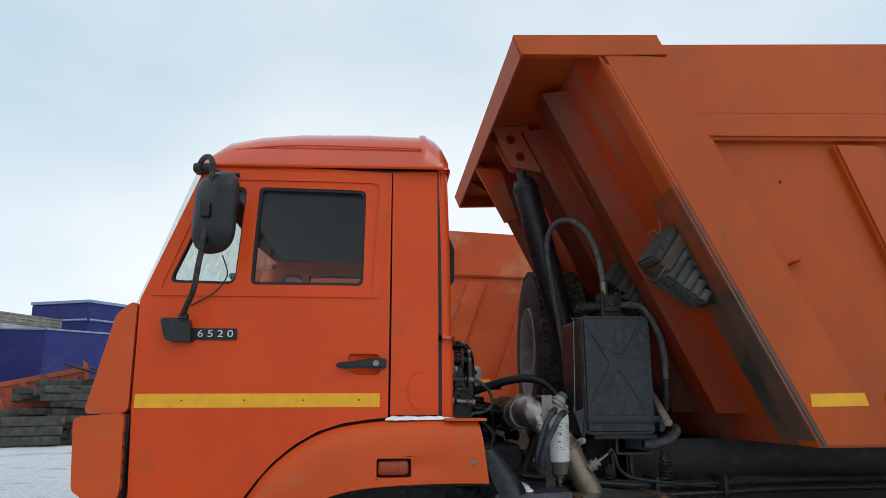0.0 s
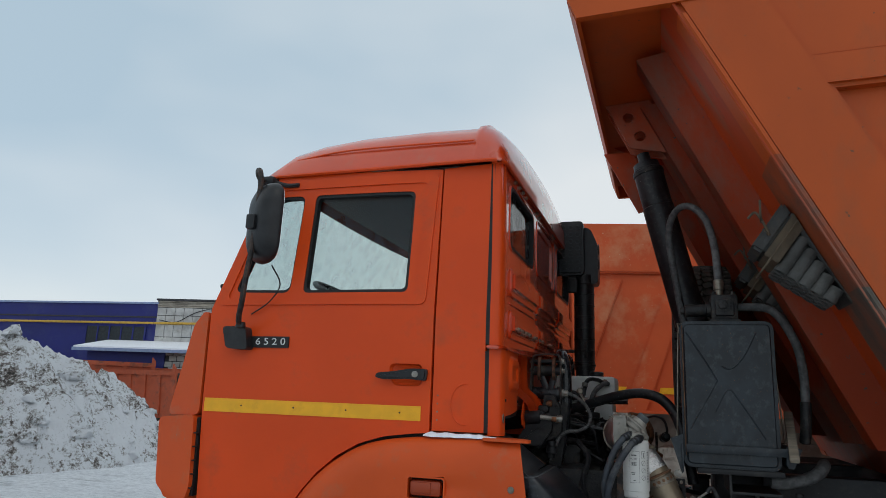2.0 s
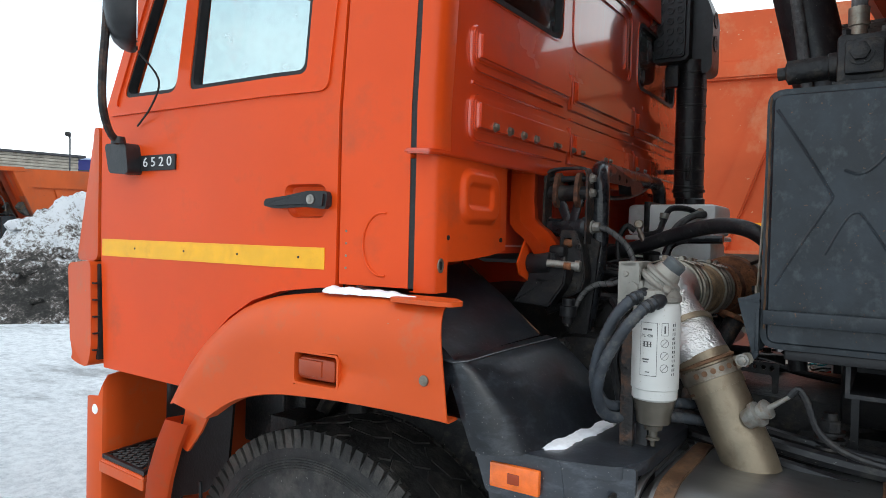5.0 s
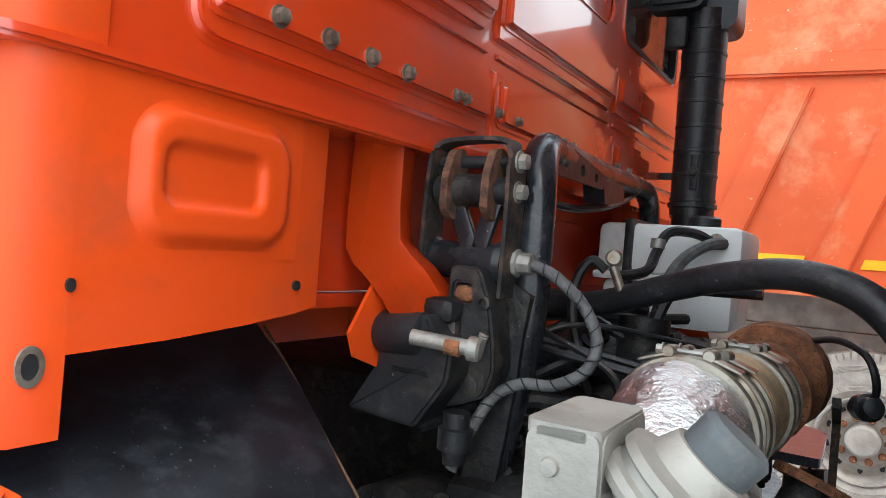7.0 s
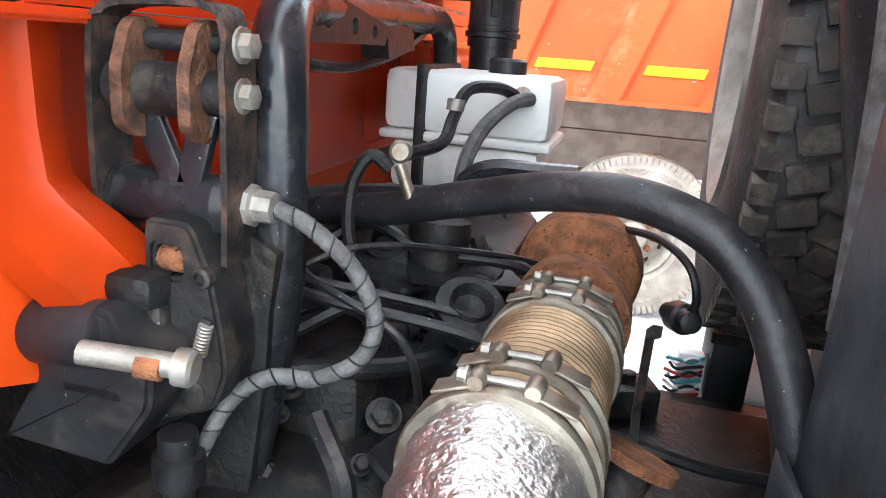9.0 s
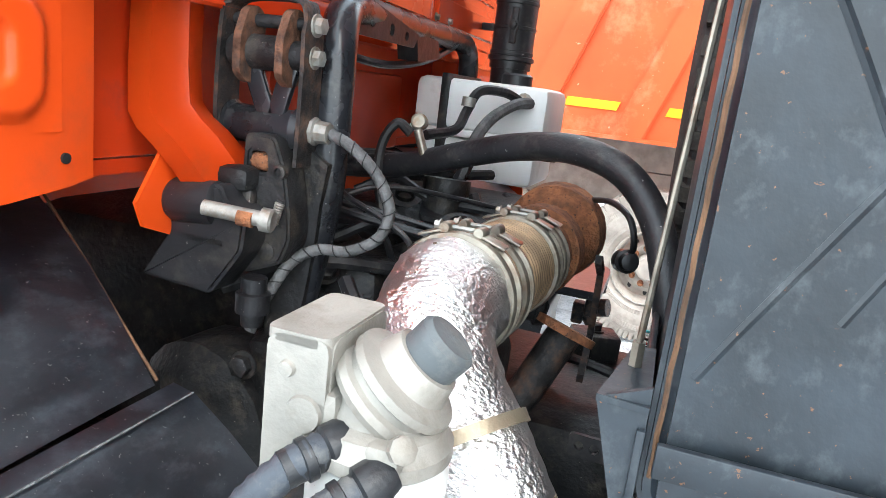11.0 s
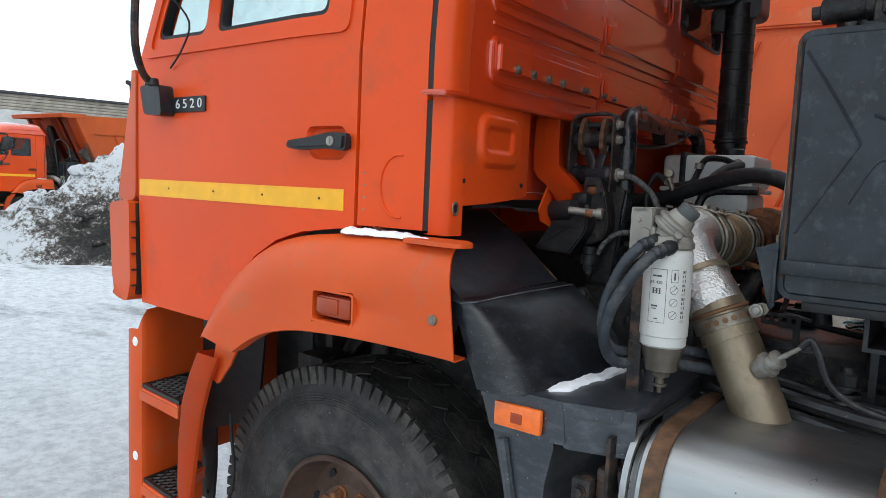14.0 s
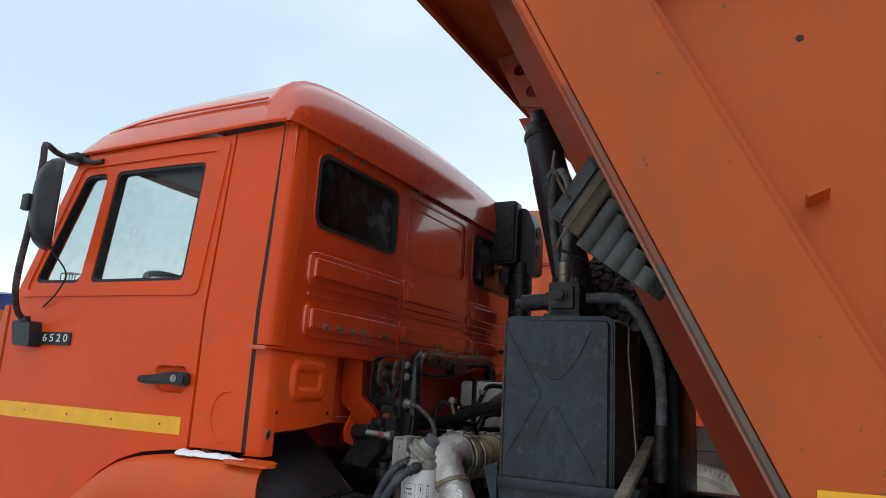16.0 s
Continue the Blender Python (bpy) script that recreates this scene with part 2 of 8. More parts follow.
M["silver"] = mat("brushed_aluminised_steel", (0.38, 0.385, 0.385), 0.40, metal=1.0, vary=0.12, scale=6, dirt=(0.22, 0.21, 0.2), dirt_amount=0.34, dirt_scale=4, bump=0.06, bump_scale=60, stretch=(0.4, 1, 4), chip=(0.16, 0.15, 0.14), chip_scale=45, chip_amount=0.5)
M["foil"] = mat("crinkled_heat_foil", (0.74, 0.74, 0.73), 0.30, metal=1.0, vary=0.14, scale=9, dirt=(0.36, 0.27, 0.17), dirt_amount=0.26, dirt_scale=6, bump=0.60, bump_scale=150, stretch=(0.8, 1.1, 1.4))
M["beige"] = mat("heat_tinted_steel_pipe", (0.25, 0.205, 0.145), 0.42, metal=0.65, vary=0.25, scale=7, dirt=(0.12, 0.075, 0.045), dirt_amount=0.42, dirt_scale=9, bump=0.08, bump_scale=90)
M["bowl"] = mat("smoky_plastic_bowl", (0.10, 0.088, 0.07), 0.3, vary=0.25, scale=14, dirt=(0.05, 0.045, 0.04), dirt_amount=0.35, dirt_scale=18)
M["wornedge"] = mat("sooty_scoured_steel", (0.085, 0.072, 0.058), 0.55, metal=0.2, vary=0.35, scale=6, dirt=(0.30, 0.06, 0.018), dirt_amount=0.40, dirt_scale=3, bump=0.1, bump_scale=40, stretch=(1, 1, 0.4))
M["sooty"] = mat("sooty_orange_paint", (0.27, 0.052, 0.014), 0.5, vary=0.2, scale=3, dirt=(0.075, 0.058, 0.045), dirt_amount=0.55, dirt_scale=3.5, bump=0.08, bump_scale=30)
M["brass"] = mat("heat_browned_steel_bellows", (0.20, 0.135, 0.08), 0.45, metal=0.8, vary=0.35, scale=22, dirt=(0.075, 0.048, 0.03), dirt_amount=0.45, dirt_scale=16)
M["alu"] = mat("cast_aluminium", (0.265, 0.25, 0.222), 0.6, metal=0.35, vary=0.18, scale=16, dirt=(0.16, 0.135, 0.105), dirt_amount=0.36, dirt_scale=18, bump=0.12, bump_scale=260)
M["white"] = mat("white_filter_paint", (0.54, 0.54, 0.52), 0.32, vary=0.04, scale=9, dirt=(0.42, 0.39, 0.33), dirt_amount=0.2, dirt_scale=9, chip=(0.36, 0.33, 0.28), chip_scale=220, chip_amount=0.6)
M["plasticw"] = mat("milky_white_plastic", (0.80, 0.81, 0.79), 0.45, vary=0.06, scale=5, dirt=(0.36, 0.33, 0.28), dirt_amount=0.28, dirt_scale=5)
M["ink"] = mat("black_print", (0.07, 0.07, 0.07), 0.5, vary=0.1)
M["lamp"] = mat("amber_lamp_lens", (0.85, 0.16, 0.02), 0.2, vary=0.1, scale=40, coat=0.5, bump=0.25, bump_scale=300)
M["redlamp"] = mat("red_orange_repeater_lens", (0.33, 0.045, 0.010), 0.35, vary=0.1, coat=0.1)
M["snow"] = mat("fresh_snow_patch", (0.86, 0.88, 0.92), 0.6, vary=0.06, scale=30, bump=0.5, bump_scale=80)
M["sparerub"] = mat("dusty_spare_tyre", (0.050, 0.044, 0.038), 0.88, vary=0.35, scale=14, dirt=(0.17, 0.15, 0.125), dirt_amount=0.42, dirt_scale=16, bump=0.35, bump_scale=90)
M["inside"] = mat("grey_cab_trim", (0.035, 0.036, 0.039), 0.7, vary=0.2, scale=8, bump=0.1, bump_scale=100)
M["roofin"] = mat("brown_grey_headliner", (0.15, 0.145, 0.14), 0.8, vary=0.1)
M["wood"] = mat("weathered_board", (0.24, 0.20, 0.15), 0.8, vary=0.25, scale=6, stretch=(1, 8, 8), bump=0.3, bump_scale=40)
M["hub"] = mat("brown_wheel_disc", (0.085, 0.05, 0.038), 0.6, metal=0.2, vary=0.3, scale=9, dirt=(0.16, 0.12, 0.09), dirt_amount=0.4, dirt_scale=8, bump=0.2, bump_scale=80)
M["badge"] = mat("matt_black_badge", (0.012, 0.012, 0.013), 0.5, vary=0.2)
M["chalk"] = mat("pale_lettering", (0.62, 0.63, 0.63), 0.5, vary=0.05)
M["mirror"] = mat("mirror_glass", (0.8, 0.82, 0.84), 0.03, metal=1.0, vary=0.01)
M["lamplens"] = mat("headlamp_lens", (0.55, 0.58, 0.6), 0.1, vary=0.1, coat=0.6)
M["glass"] = glass_mat("cab_glass", (0.80, 0.86, 0.84), frost=0.3)
M["sideglass"] = glass_mat("side_window_glass", (0.86, 0.90, 0.89), gloss=0.35, base=0.02)
M["darkglass"] = glass_mat("tinted_rear_glass", (0.40, 0.44, 0.44), base=0.05, frost=0.3)


# ---- mesh helpers ----
def thing(name, loc, label, category, group="", kind=""):
    ob = new(name)
    ob.location = loc
    ob.empty_display_size = 0.2
    return tagged(ob, label, category, group, kind)


def origin(ob):
    o = Vector((0, 0, 0))
    while ob is not None:
        o += ob.location
        ob = ob.parent
    return o


def part(name, bm, material, parent, label="", angle=38):
    bmesh.ops.recalc_face_normals(bm, faces=bm.faces)
    bmesh.ops.translate(bm, verts=bm.verts, vec=-origin(parent))
    me = bpy.data.meshes.new(name)
    bm.to_mesh(me)
    bm.free()
    me.materials.append(M[material] if isinstance(material, str) else material)
    me.shade_smooth()
    me.set_sharp_from_angle(angle=radians(angle))
    ob = new(name, me)
    ob.parent = parent
    if label:
        ob["label"] = label
    return ob


def pieces(name, bm, material, parent, label=""):
    """Each separate piece of the mesh becomes a part of its own."""
    bm.verts.ensure_lookup_table()
    seen, made = set(), []
    for v0 in bm.verts:
        if v0 in seen:
            continue
        isle, todo = [], [v0]
        seen.add(v0)
        while todo:
            v = todo.pop()
            isle.append(v)
            for e in v.link_edges:
                w = e.other_vert(v)
                if w not in seen:
                    seen.add(w)
                    todo.append(w)
        b = bmesh.new()
        m = {v: b.verts.new(v.co) for v in isle}
        for f in {f for v in isle for f in v.link_faces}:
            b.faces.new([m[v] for v in f.verts])
        made.append(part(name, b, material, parent, label))
    bm.free()
    return made


def box(bm, x0, x1, y0, y1, z0, z1, bevel=0.0, m=None):
    r = bmesh.ops.create_cube(bm, size=1)
    vs = r["verts"]
    bmesh.ops.scale(bm, vec=(x1 - x0, y1 - y0, z1 - z0), verts=vs)
    bmesh.ops.translate(bm, vec=((x0 + x1) / 2, (y0 + y1) / 2, (z0 + z1) / 2), verts=vs)
    if m is not None:
        bmesh.ops.transform(bm, matrix=m, verts=vs)
    if bevel:
        es = list({e for v in vs for e in v.link_edges})
        bmesh.ops.bevel(bm, geom=es, offset=bevel, segments=2, affect="EDGES", profile=0.5)
    return bm


def nbox(*a, **k):
    return box(bmesh.new(), *a, **k)


def obox(bm, c, size, rot, bevel=0.0):
    """A box of that size about c, turned by rot degrees."""
    m = pose(*c, *rot)
    sx, sy, sz = (s / 2 for s in size)
    return box(bm, -sx, sx, -sy, sy, -sz, sz, bevel, m)


def basis(d):
    d = Vector(d).normalized()
    a = Vector((0, 0, 1)) if abs(d.z) < 0.9 else Vector((1, 0, 0))
    u = d.cross(a).normalized()
    return u, d.cross(u).normalized(), d


def lathe(bm, p, d, profile, seg=24, sx=1.0):
    """A turned body: profile of (distance along d, radius) from the point p."""
    u, v, d = basis(d)
    p = Vector(p)
    rings = []
    for h, r in profile:
        rings.append([bm.verts.new(p + d * h + (u * math.cos(a) * sx + v * math.sin(a)) * max(r, 1e-4))
                      for a in (2 * math.pi * i / seg for i in range(seg))])
    for a, b in zip(rings, rings[1:]):
        for i in range(seg):
            bm.faces.new((a[i], a[(i + 1) % seg], b[(i + 1) % seg], b[i]))
    for ring, (h, r) in ((rings[0], profile[0]), (rings[-1], profile[-1])):
        if r > 1e-3:
            bm.faces.new(ring)
    return bm


def hollow(bm):
    """Opens the round end caps of a turned body."""
    bmesh.ops.delete(bm, geom=[f for f in bm.faces if len(f.verts) > 4], context="FACES_ONLY")
    return bm


def rod(bm, a, b, r, seg=16, r2=None):
    a, b = Vector(a), Vector(b)
    return lathe(bm, a, b - a, [(0, r), ((b - a).length, r if r2 is None else r2)], seg)


def bolt(bm, p, d, r, h):
    """A hexagon head on a washer."""
    lathe(bm, p, d, [(0, r * 1.35), (h * 0.2, r * 1.35)], 14)
    lathe(bm, Vector(p) + Vector(d).normalized() * h * 0.2, d, [(0, r), (h * 0.7, r), (h * 0.8, r * 0.8)], 6)
    return bm


def smooth_path(pts, sub=6):
    pts = [Vector(p) for p in pts]
    q = [pts[0] * 2 - pts[1], *pts, pts[-1] * 2 - pts[-2]]
    out = []
    for i in range(1, len(q) - 2):
        for k in range(sub):
            t = k / sub
            a, b, c, d = q[i - 1:i + 3]
            out.append(0.5 * (2 * b + (c - a) * t + (2 * a - 5 * b + 4 * c - d) * t * t + (3 * b - a - 3 * c + d) * t ** 3))
    out.append(pts[-1])
    return out


def tube(bm, pts, r, seg=10, sub=6, ribs=0.0, radius=None):
    """A hose or pipe along pts; ribs: depth of its corrugation."""
    path = smooth_path(pts, sub) if sub > 1 else [Vector(p) for p in pts]
    n = len(path)
    u = basis(path[1] - path[0])[0]
    rings = []
    for i, p in enumerate(path):
        d = (path[min(i + 1, n - 1)] - path[max(i - 1, 0)]).normalized()
        u = (u - d * u.dot(d)).normalized()
        v = d.cross(u)
        rr = (r if radius is None else radius(i / (n - 1))) + (ribs if i % 2 else 0)
        rings.append([bm.verts.new(p + (u * math.cos(a) + v * math.sin(a)) * rr) for a in (2 * math.pi * k / seg for k in range(seg))])
    for a, b in zip(rings, rings[1:]):
        for k in range(seg):
            bm.faces.new((a[k], a[(k + 1) % seg], b[(k + 1) % seg], b[k]))
    bm.faces.new(rings[0])
    bm.faces.new(rings[-1])
    return bm


def ntube(*a, **k):
    return tube(bmesh.new(), *a, **k)


def helix(pts, r, pitch, thick):
    """A thin band wound round a hose."""
    path = smooth_path(pts, 24)
    u, s, out = basis(path[1] - path[0])[0], 0.0, []
    for i, p in enumerate(path):
        d = (path[min(i + 1, len(path) - 1)] - path[max(i - 1, 0)]).normalized()
        u = (u - d * u.dot(d)).normalized()
        if i:
            s += (p - path[i - 1]).length
        a = 2 * math.pi * s / pitch
        out.append(p + (u * math.cos(a) + d.cross(u) * math.sin(a)) * r)
    return tube(bmesh.new(), out, thick, 5, 1)


def rounded(pts, r, n=4):
    """A polygon with its corners rounded."""
    out, c = [], len(pts)
    for i in range(c):
        p, a, b = (Vector(pts[j % c]) for j in (i, i - 1, i + 1))
        da, db = a - p, b - p
        k = min(r, da.length * 0.45, db.length * 0.45)
        s, e = p + da.normalized() * k, p + db.normalized() * k
        for j in range(n + 1):
            t = j / n
            out.append(tuple(s * (1 - t) ** 2 + p * 2 * t * (1 - t) + e * t * t))
    return out


def rect(a0, a1, b0, b1, r=0.0, n=4):
    q = [(a0, b0), (a1, b0), (a1, b1), (a0, b1)]
    return rounded(q, r, n) if r else q


def plate(outer, holes=(), axis="y", a=0.0, b=0.01, bm=None):
    """A sheet with openings, from a to b along the axis; its outline lies in the other two coordinates."""
    bm = bm or bmesh.new()
    old = set(bm.faces)
    es = []
    put = {"x": lambda u, v: (a, u, v), "y": lambda u, v: (u, a, v), "z": lambda u, v: (u, v, a)}[axis]
    for loop in (outer, *holes):
        vs = [bm.verts.new(put(*p)) for p in loop]
        es += [bm.edges.new((vs[i], vs[(i + 1) % len(vs)])) for i in range(len(vs))]
    if holes:
        bmesh.ops.triangle_fill(bm, edges=es, use_beauty=True)
    else:
        bmesh.ops.contextual_create(bm, geom=es)
    fs = [f for f in bm.faces if f not in old]
    r = bmesh.ops.extrude_face_region(bm, geom=fs)
    shift = {"x": (b - a, 0, 0), "y": (0, b - a, 0), "z": (0, 0, b - a)}[axis]
    bmesh.ops.translate(bm, vec=shift, verts=[v for v in r["geom"] if isinstance(v, bmesh.types.BMVert)])
    return bm


def ring(outer, inner, axis, a, b, bm=None):
    return plate(outer, [inner], axis, a, b, bm)


def lettering(text, size, parent, m, material, name="lettering", depth=0.001):
    cu = bpy.data.curves.new(name, "FONT")
    cu.body, cu.size, cu.extrude, cu.align_x, cu.align_y = text, size, depth, "CENTER", "CENTER"
    ob = bpy.data.objects.new(name, cu)
    me = bpy.data.meshes.new_from_object(ob)
    bpy.data.objects.remove(ob)
    bm = bmesh.new()
    bm.from_mesh(me)
    bmesh.ops.transform(bm, matrix=m, verts=bm.verts)
    return part(name, bm, material, parent)


def drift(a, b, w, h, seed):
    """A low uneven ribbon of snow from a to b."""
    a, b = Vector(a), Vector(b)
    side = (b - a).cross(Vector((0, 0, 1))).normalized()
    bm, rows = bmesh.new(), []
    n = 40
    for i in range(n + 1):
        t = i / n
        k = 0.95 - 0.4 * t + 0.35 * noise.noise(Vector((t * 5, seed, 0))) + 0.2 * noise.noise(Vector((t * 17, seed, 3)))
        k = max(0.12, k * min(1.0, t * 9 + 0.1, (1 - t) * 4 + 0.1))
        row = []
        for j in range(9):
            u = j / 4 - 1
            p = a.lerp(b, t) + side * (u * w * k + 0.3 * w * noise.noise(Vector((t * 6, seed, 7))))
            p.z += h * k * (1 - u * u) ** 0.7 + 0.002 * noise.noise(p * 90) - 0.004 * (abs(u) == 1)
            row.append(bm.verts.new(p))
        rows.append(row)
    for p, q in zip(rows, rows[1:]):
        for j in range(8):
            bm.faces.new((p[j], p[j + 1], q[j + 1], q[j]))
    return bm


# ---- the dump truck ----
CY = 1.13          # middle line of the truck


def flip(bm):
    """The same piece on the other side of the truck."""
    for v in bm.verts:
        v.co.y = 2 * CY - v.co.y
    bmesh.ops.reverse_faces(bm, faces=bm.faces)
    return bm


def lean(bm, y_keep=False):
    """The cab's sides lean inwards above the waist line."""
    for z in (1.97, 2.12, 2.3, 2.48):
        bmesh.ops.bisect_plane(bm, geom=bm.verts[:] + bm.edges[:] + bm.faces[:], plane_co=(0, 0, z), plane_no=(0, 0, 1))
    for v in bm.verts:
        if v.co.z > 1.97:
            v.co.y += 0.055 * ((v.co.z - 1.97) / 0.63)
        elif v.co.z < 1.5:
            v.co.y += 0.02 * (1.5 - v.co.z)
    return bm


def taper(bm):
    """The cab's side draws in a little towards its rear corner."""
    bmesh.ops.bisect_plane(bm, geom=bm.verts[:] + bm.edges[:] + bm.faces[:], plane_co=(-0.42, 0, 0), plane_no=(1, 0, 0))
    for v in bm.verts:
        k = max(0.0, min(1.0, 1 - v.co.y / 0.13))
        v.co.y += 0.085 * max(0.0, v.co.x + 0.42) * k
    return bm


def swell(u, v, hu, hv, r, w):
    """0 outside a rounded rectangle, rising softly to 1 inside it over the width w."""
    a, b = abs(u) - (hu - r), abs(v) - (hv - r)
    d = r - math.hypot(max(a, 0.0), max(b, 0.0)) - min(max(a, b), 0.0)
    k = max(0.0, min(1.0, d / w))
    return k * k * (3 - 2 * k)


def arc(cx, cz, rx, rz, a0, a1, n=10):
    return [(cx + rx * math.cos(radians(a0 + (a1 - a0) * i / n)), cz + rz * math.sin(radians(a0 + (a1 - a0) * i / n))) for i in range(n + 1)]


def fender_shell():
    """A moulded shell: a flat inner ledge, a rounded shoulder that ends in a soft crease, and a side face with the lamp's opening."""
    top = [(-0.775, 1.172), (-0.70, 1.285), (-0.640, 1.355), (-0.56, 1.420), (-0.47, 1.472), (-0.37, 1.503), (-0.25, 1.519), (-0.17, 1.523), (-0.10, 1.526), (0.0, 1.528), (0.10, 1.530), (0.150, 1.530), (0.160, 1.529)]
    crease = [(-0.700, 1.190), (-0.64, 1.250), (-0.575, 1.310), (-0.50, 1.358), (-0.43, 1.393), (-0.345, 1.410), (-0.24, 1.426), (-0.17, 1.431), (-0.10, 1.435), (0.0, 1.439), (0.105, 1.443), (0.166, 1.446), (0.180, 1.446)]
    foot = [(-0.560, 1.168), (-0.50, 1.207), (-0.44, 1.236), (-0.385, 1.254), (-0.33, 1.266), (-0.285, 1.273), (-0.238, 1.277), (-0.17, 1.282), (-0.10, 1.285), (0.0, 1.287), (0.11, 1.287), (0.178, 1.286), (0.200, 1.285)]
    bm, rows = bmesh.new(), []
    for p, c, q in zip(*(smooth_path([(x, 0, z) for x, z in k], 4) for k in (top, crease, foot))):
        c.y = q.y = -0.071
        ctl = Vector((p.x * 0.7 + c.x * 0.3, -0.060, p.z))
        row = [p + Vector((0, 0.035, 0))] + [p * (1 - t) ** 2 + ctl * 2 * t * (1 - t) + c * t * t for t in (k / 7 for k in range(8))]
        for g in (0.84, 0.72, 0.55, 0.40, 0.20, 0.10, 0.02):
            v = q.lerp(c, g)
            if -0.101 < v.x < 0.06 and 0.25 < g < 0.7:
                v.y += 0.012 * (1 - (v.x + 0.10) / 0.16)
            row.append(v)
        row += [q + Vector((0, 0.006, 0)), q + Vector((0, 0.04, 0.002))]
        rows.append([bm.verts.new(v) for v in row])
    for a, b in zip(rows, rows[1:]):
        for i in range(len(a) - 1):
            c = [a[i], a[i + 1], b[i + 1], b[i]]
            x, z = sum(v.co.x for v in c) / 4, sum(v.co.z for v in c) / 4
            if not (-0.238 < x < -0.100 and 10 <= i < 13):
                bm.faces.new(c)
    bmesh.ops.recalc_face_normals(bm, faces=bm.faces)
    bmesh.ops.solidify(bm, geom=bm.faces[:], thickness=0.004)
    return bm


def make_wheel(parent, cx, cy, cz, outward, rad=0.55, wid=0.31, tag=""):
    """Tyre with lugs and ribbed sidewall, steel disc with holes and nuts. outward: +1 or -1 along y for the disc's face."""
    o = Vector((cx, cy, cz))
    d = Vector((0, outward, 0))
    h = wid / 2
    bm = bmesh.new()
    prof = [(-h * 0.78, 0.265), (-h * 0.95, 0.32), (-h * 1.02, 0.42), (-h * 0.95, rad - 0.05), (-h * 0.82, rad - 0.010), (h * 0.82, rad - 0.010), (h * 0.95, rad - 0.05), (h * 0.975, rad - 0.075)]
    for k in range(5):
        prof += [(h * 0.985, rad - 0.082 - k * 0.008), (h * 1.002, rad - 0.085 - k * 0.008), (h * 1.002, rad - 0.088 - k * 0.008), (h * 0.987, rad - 0.09 - k * 0.008)]
    prof += [(h * 1.02, 0.405), (h * 1.03, 0.385), (h * 1.025, 0.355)]
    for k in range(4):
        prof += [(h * 1.005, 0.342 - k * 0.008), (h * 1.02, 0.339 - k * 0.008), (h * 1.02, 0.337 - k * 0.008), (h * 1.005, 0.335 - k * 0.008)]
    prof += [(h * 0.95, 0.298), (h * 0.84, 0.265)]
    hollow(lathe(bm, o, d, prof, 72))
    w = part("wheel", bm, "rubber", parent, tag or "large worn black truck tyre")
    bm = bmesh.new()
    n = 84
    for i in range(n):
        m = Matrix.Translation(o) @ Matrix.Rotation(2 * math.pi * i / n, 4, "Y")
        for s in (-1, 1):
            box(bm, -0.0135, 0.0135, s * h * 0.80, s * h * 0.965, rad - 0.058, rad - 0.004, 0, m)
    # large worn blocks, nearly flush
    n = 22
    for i in range(n):
        for k, y in enumerate((-0.56, 0.0, 0.56)):
            m = Matrix.Translation(o) @ Matrix.Rotation(2 * math.pi * (i + 0.5 * (k % 2)) / n, 4, "Y") @ pose(0, y * h, rad - 0.008, 0, 0, 8 * (k - 1))
            hexa = [(-0.076, -0.008), (-0.050, -h * 0.27), (0.046, -h * 0.27), (0.075, 0.006), (0.050, h * 0.27), (-0.046, h * 0.27)]
            top = [bm.verts.new(m @ Vector((p, q, 0.003 - 4.0 * (p * p) * 0.22))) for p, q in hexa]
            low = [bm.verts.new(m @ Vector((p * 1.02, q * 1.02, -0.014))) for p, q in hexa]
            bm.faces.new(top)
            for j in range(6):
                bm.faces.new((top[j], top[(j + 1) % 6], low[(j + 1) % 6], low[j]))
    part("tread", bm, "tread", w, "worn tread blocks")["kind"] = "stuff"
    bm = bmesh.new()
    hollow(lathe(bm, o, d, [(h * 0.80, 0.266), (h * 0.93, 0.272), (h * 0.97, 0.266), (h * 0.95, 0.256), (h * 0.70, 0.246), (h * 0.40, 0.240), (h * 0.28, 0.228), (h * 0.30, 0.200),
                            (h * 0.42, 0.172), (h * 0.50, 0.160), (h * 0.50, 0.10), (h * 0.85, 0.095), (h * 0.95, 0.08), (h * 0.97, 0.0)], 48))
    part("rim", bm, "hub", w, "brown dusty steel wheel disc")
    bm = bmesh.new()
    for i in range(10):
        a = 2 * math.pi * i / 10
        bolt(bm, o + Vector((math.cos(a) * 0.136, outward * h * 0.5, math.sin(a) * 0.136)), d, 0.017, 0.045)
    pieces("wheel_nut", bm, "rust", w)
    bm = bmesh.new()
    for i in range(10):
        a = 2 * math.pi * (i + 0.5) / 10
        lathe(bm, o + Vector((math.cos(a) * 0.196, outward * h * 0.31, math.sin(a) * 0.196)), d, [(0, 0.021), (0.006, 0.021)], 12, sx=0.7)
    pieces("vent_hole", bm, "seal", w)
    return w


truck = thing("dump_truck", (0.0, CY, 0.0), "orange three-axle dump truck with dusty paint, parked on snow", "dump truck", "parked dump trucks")
T = truck

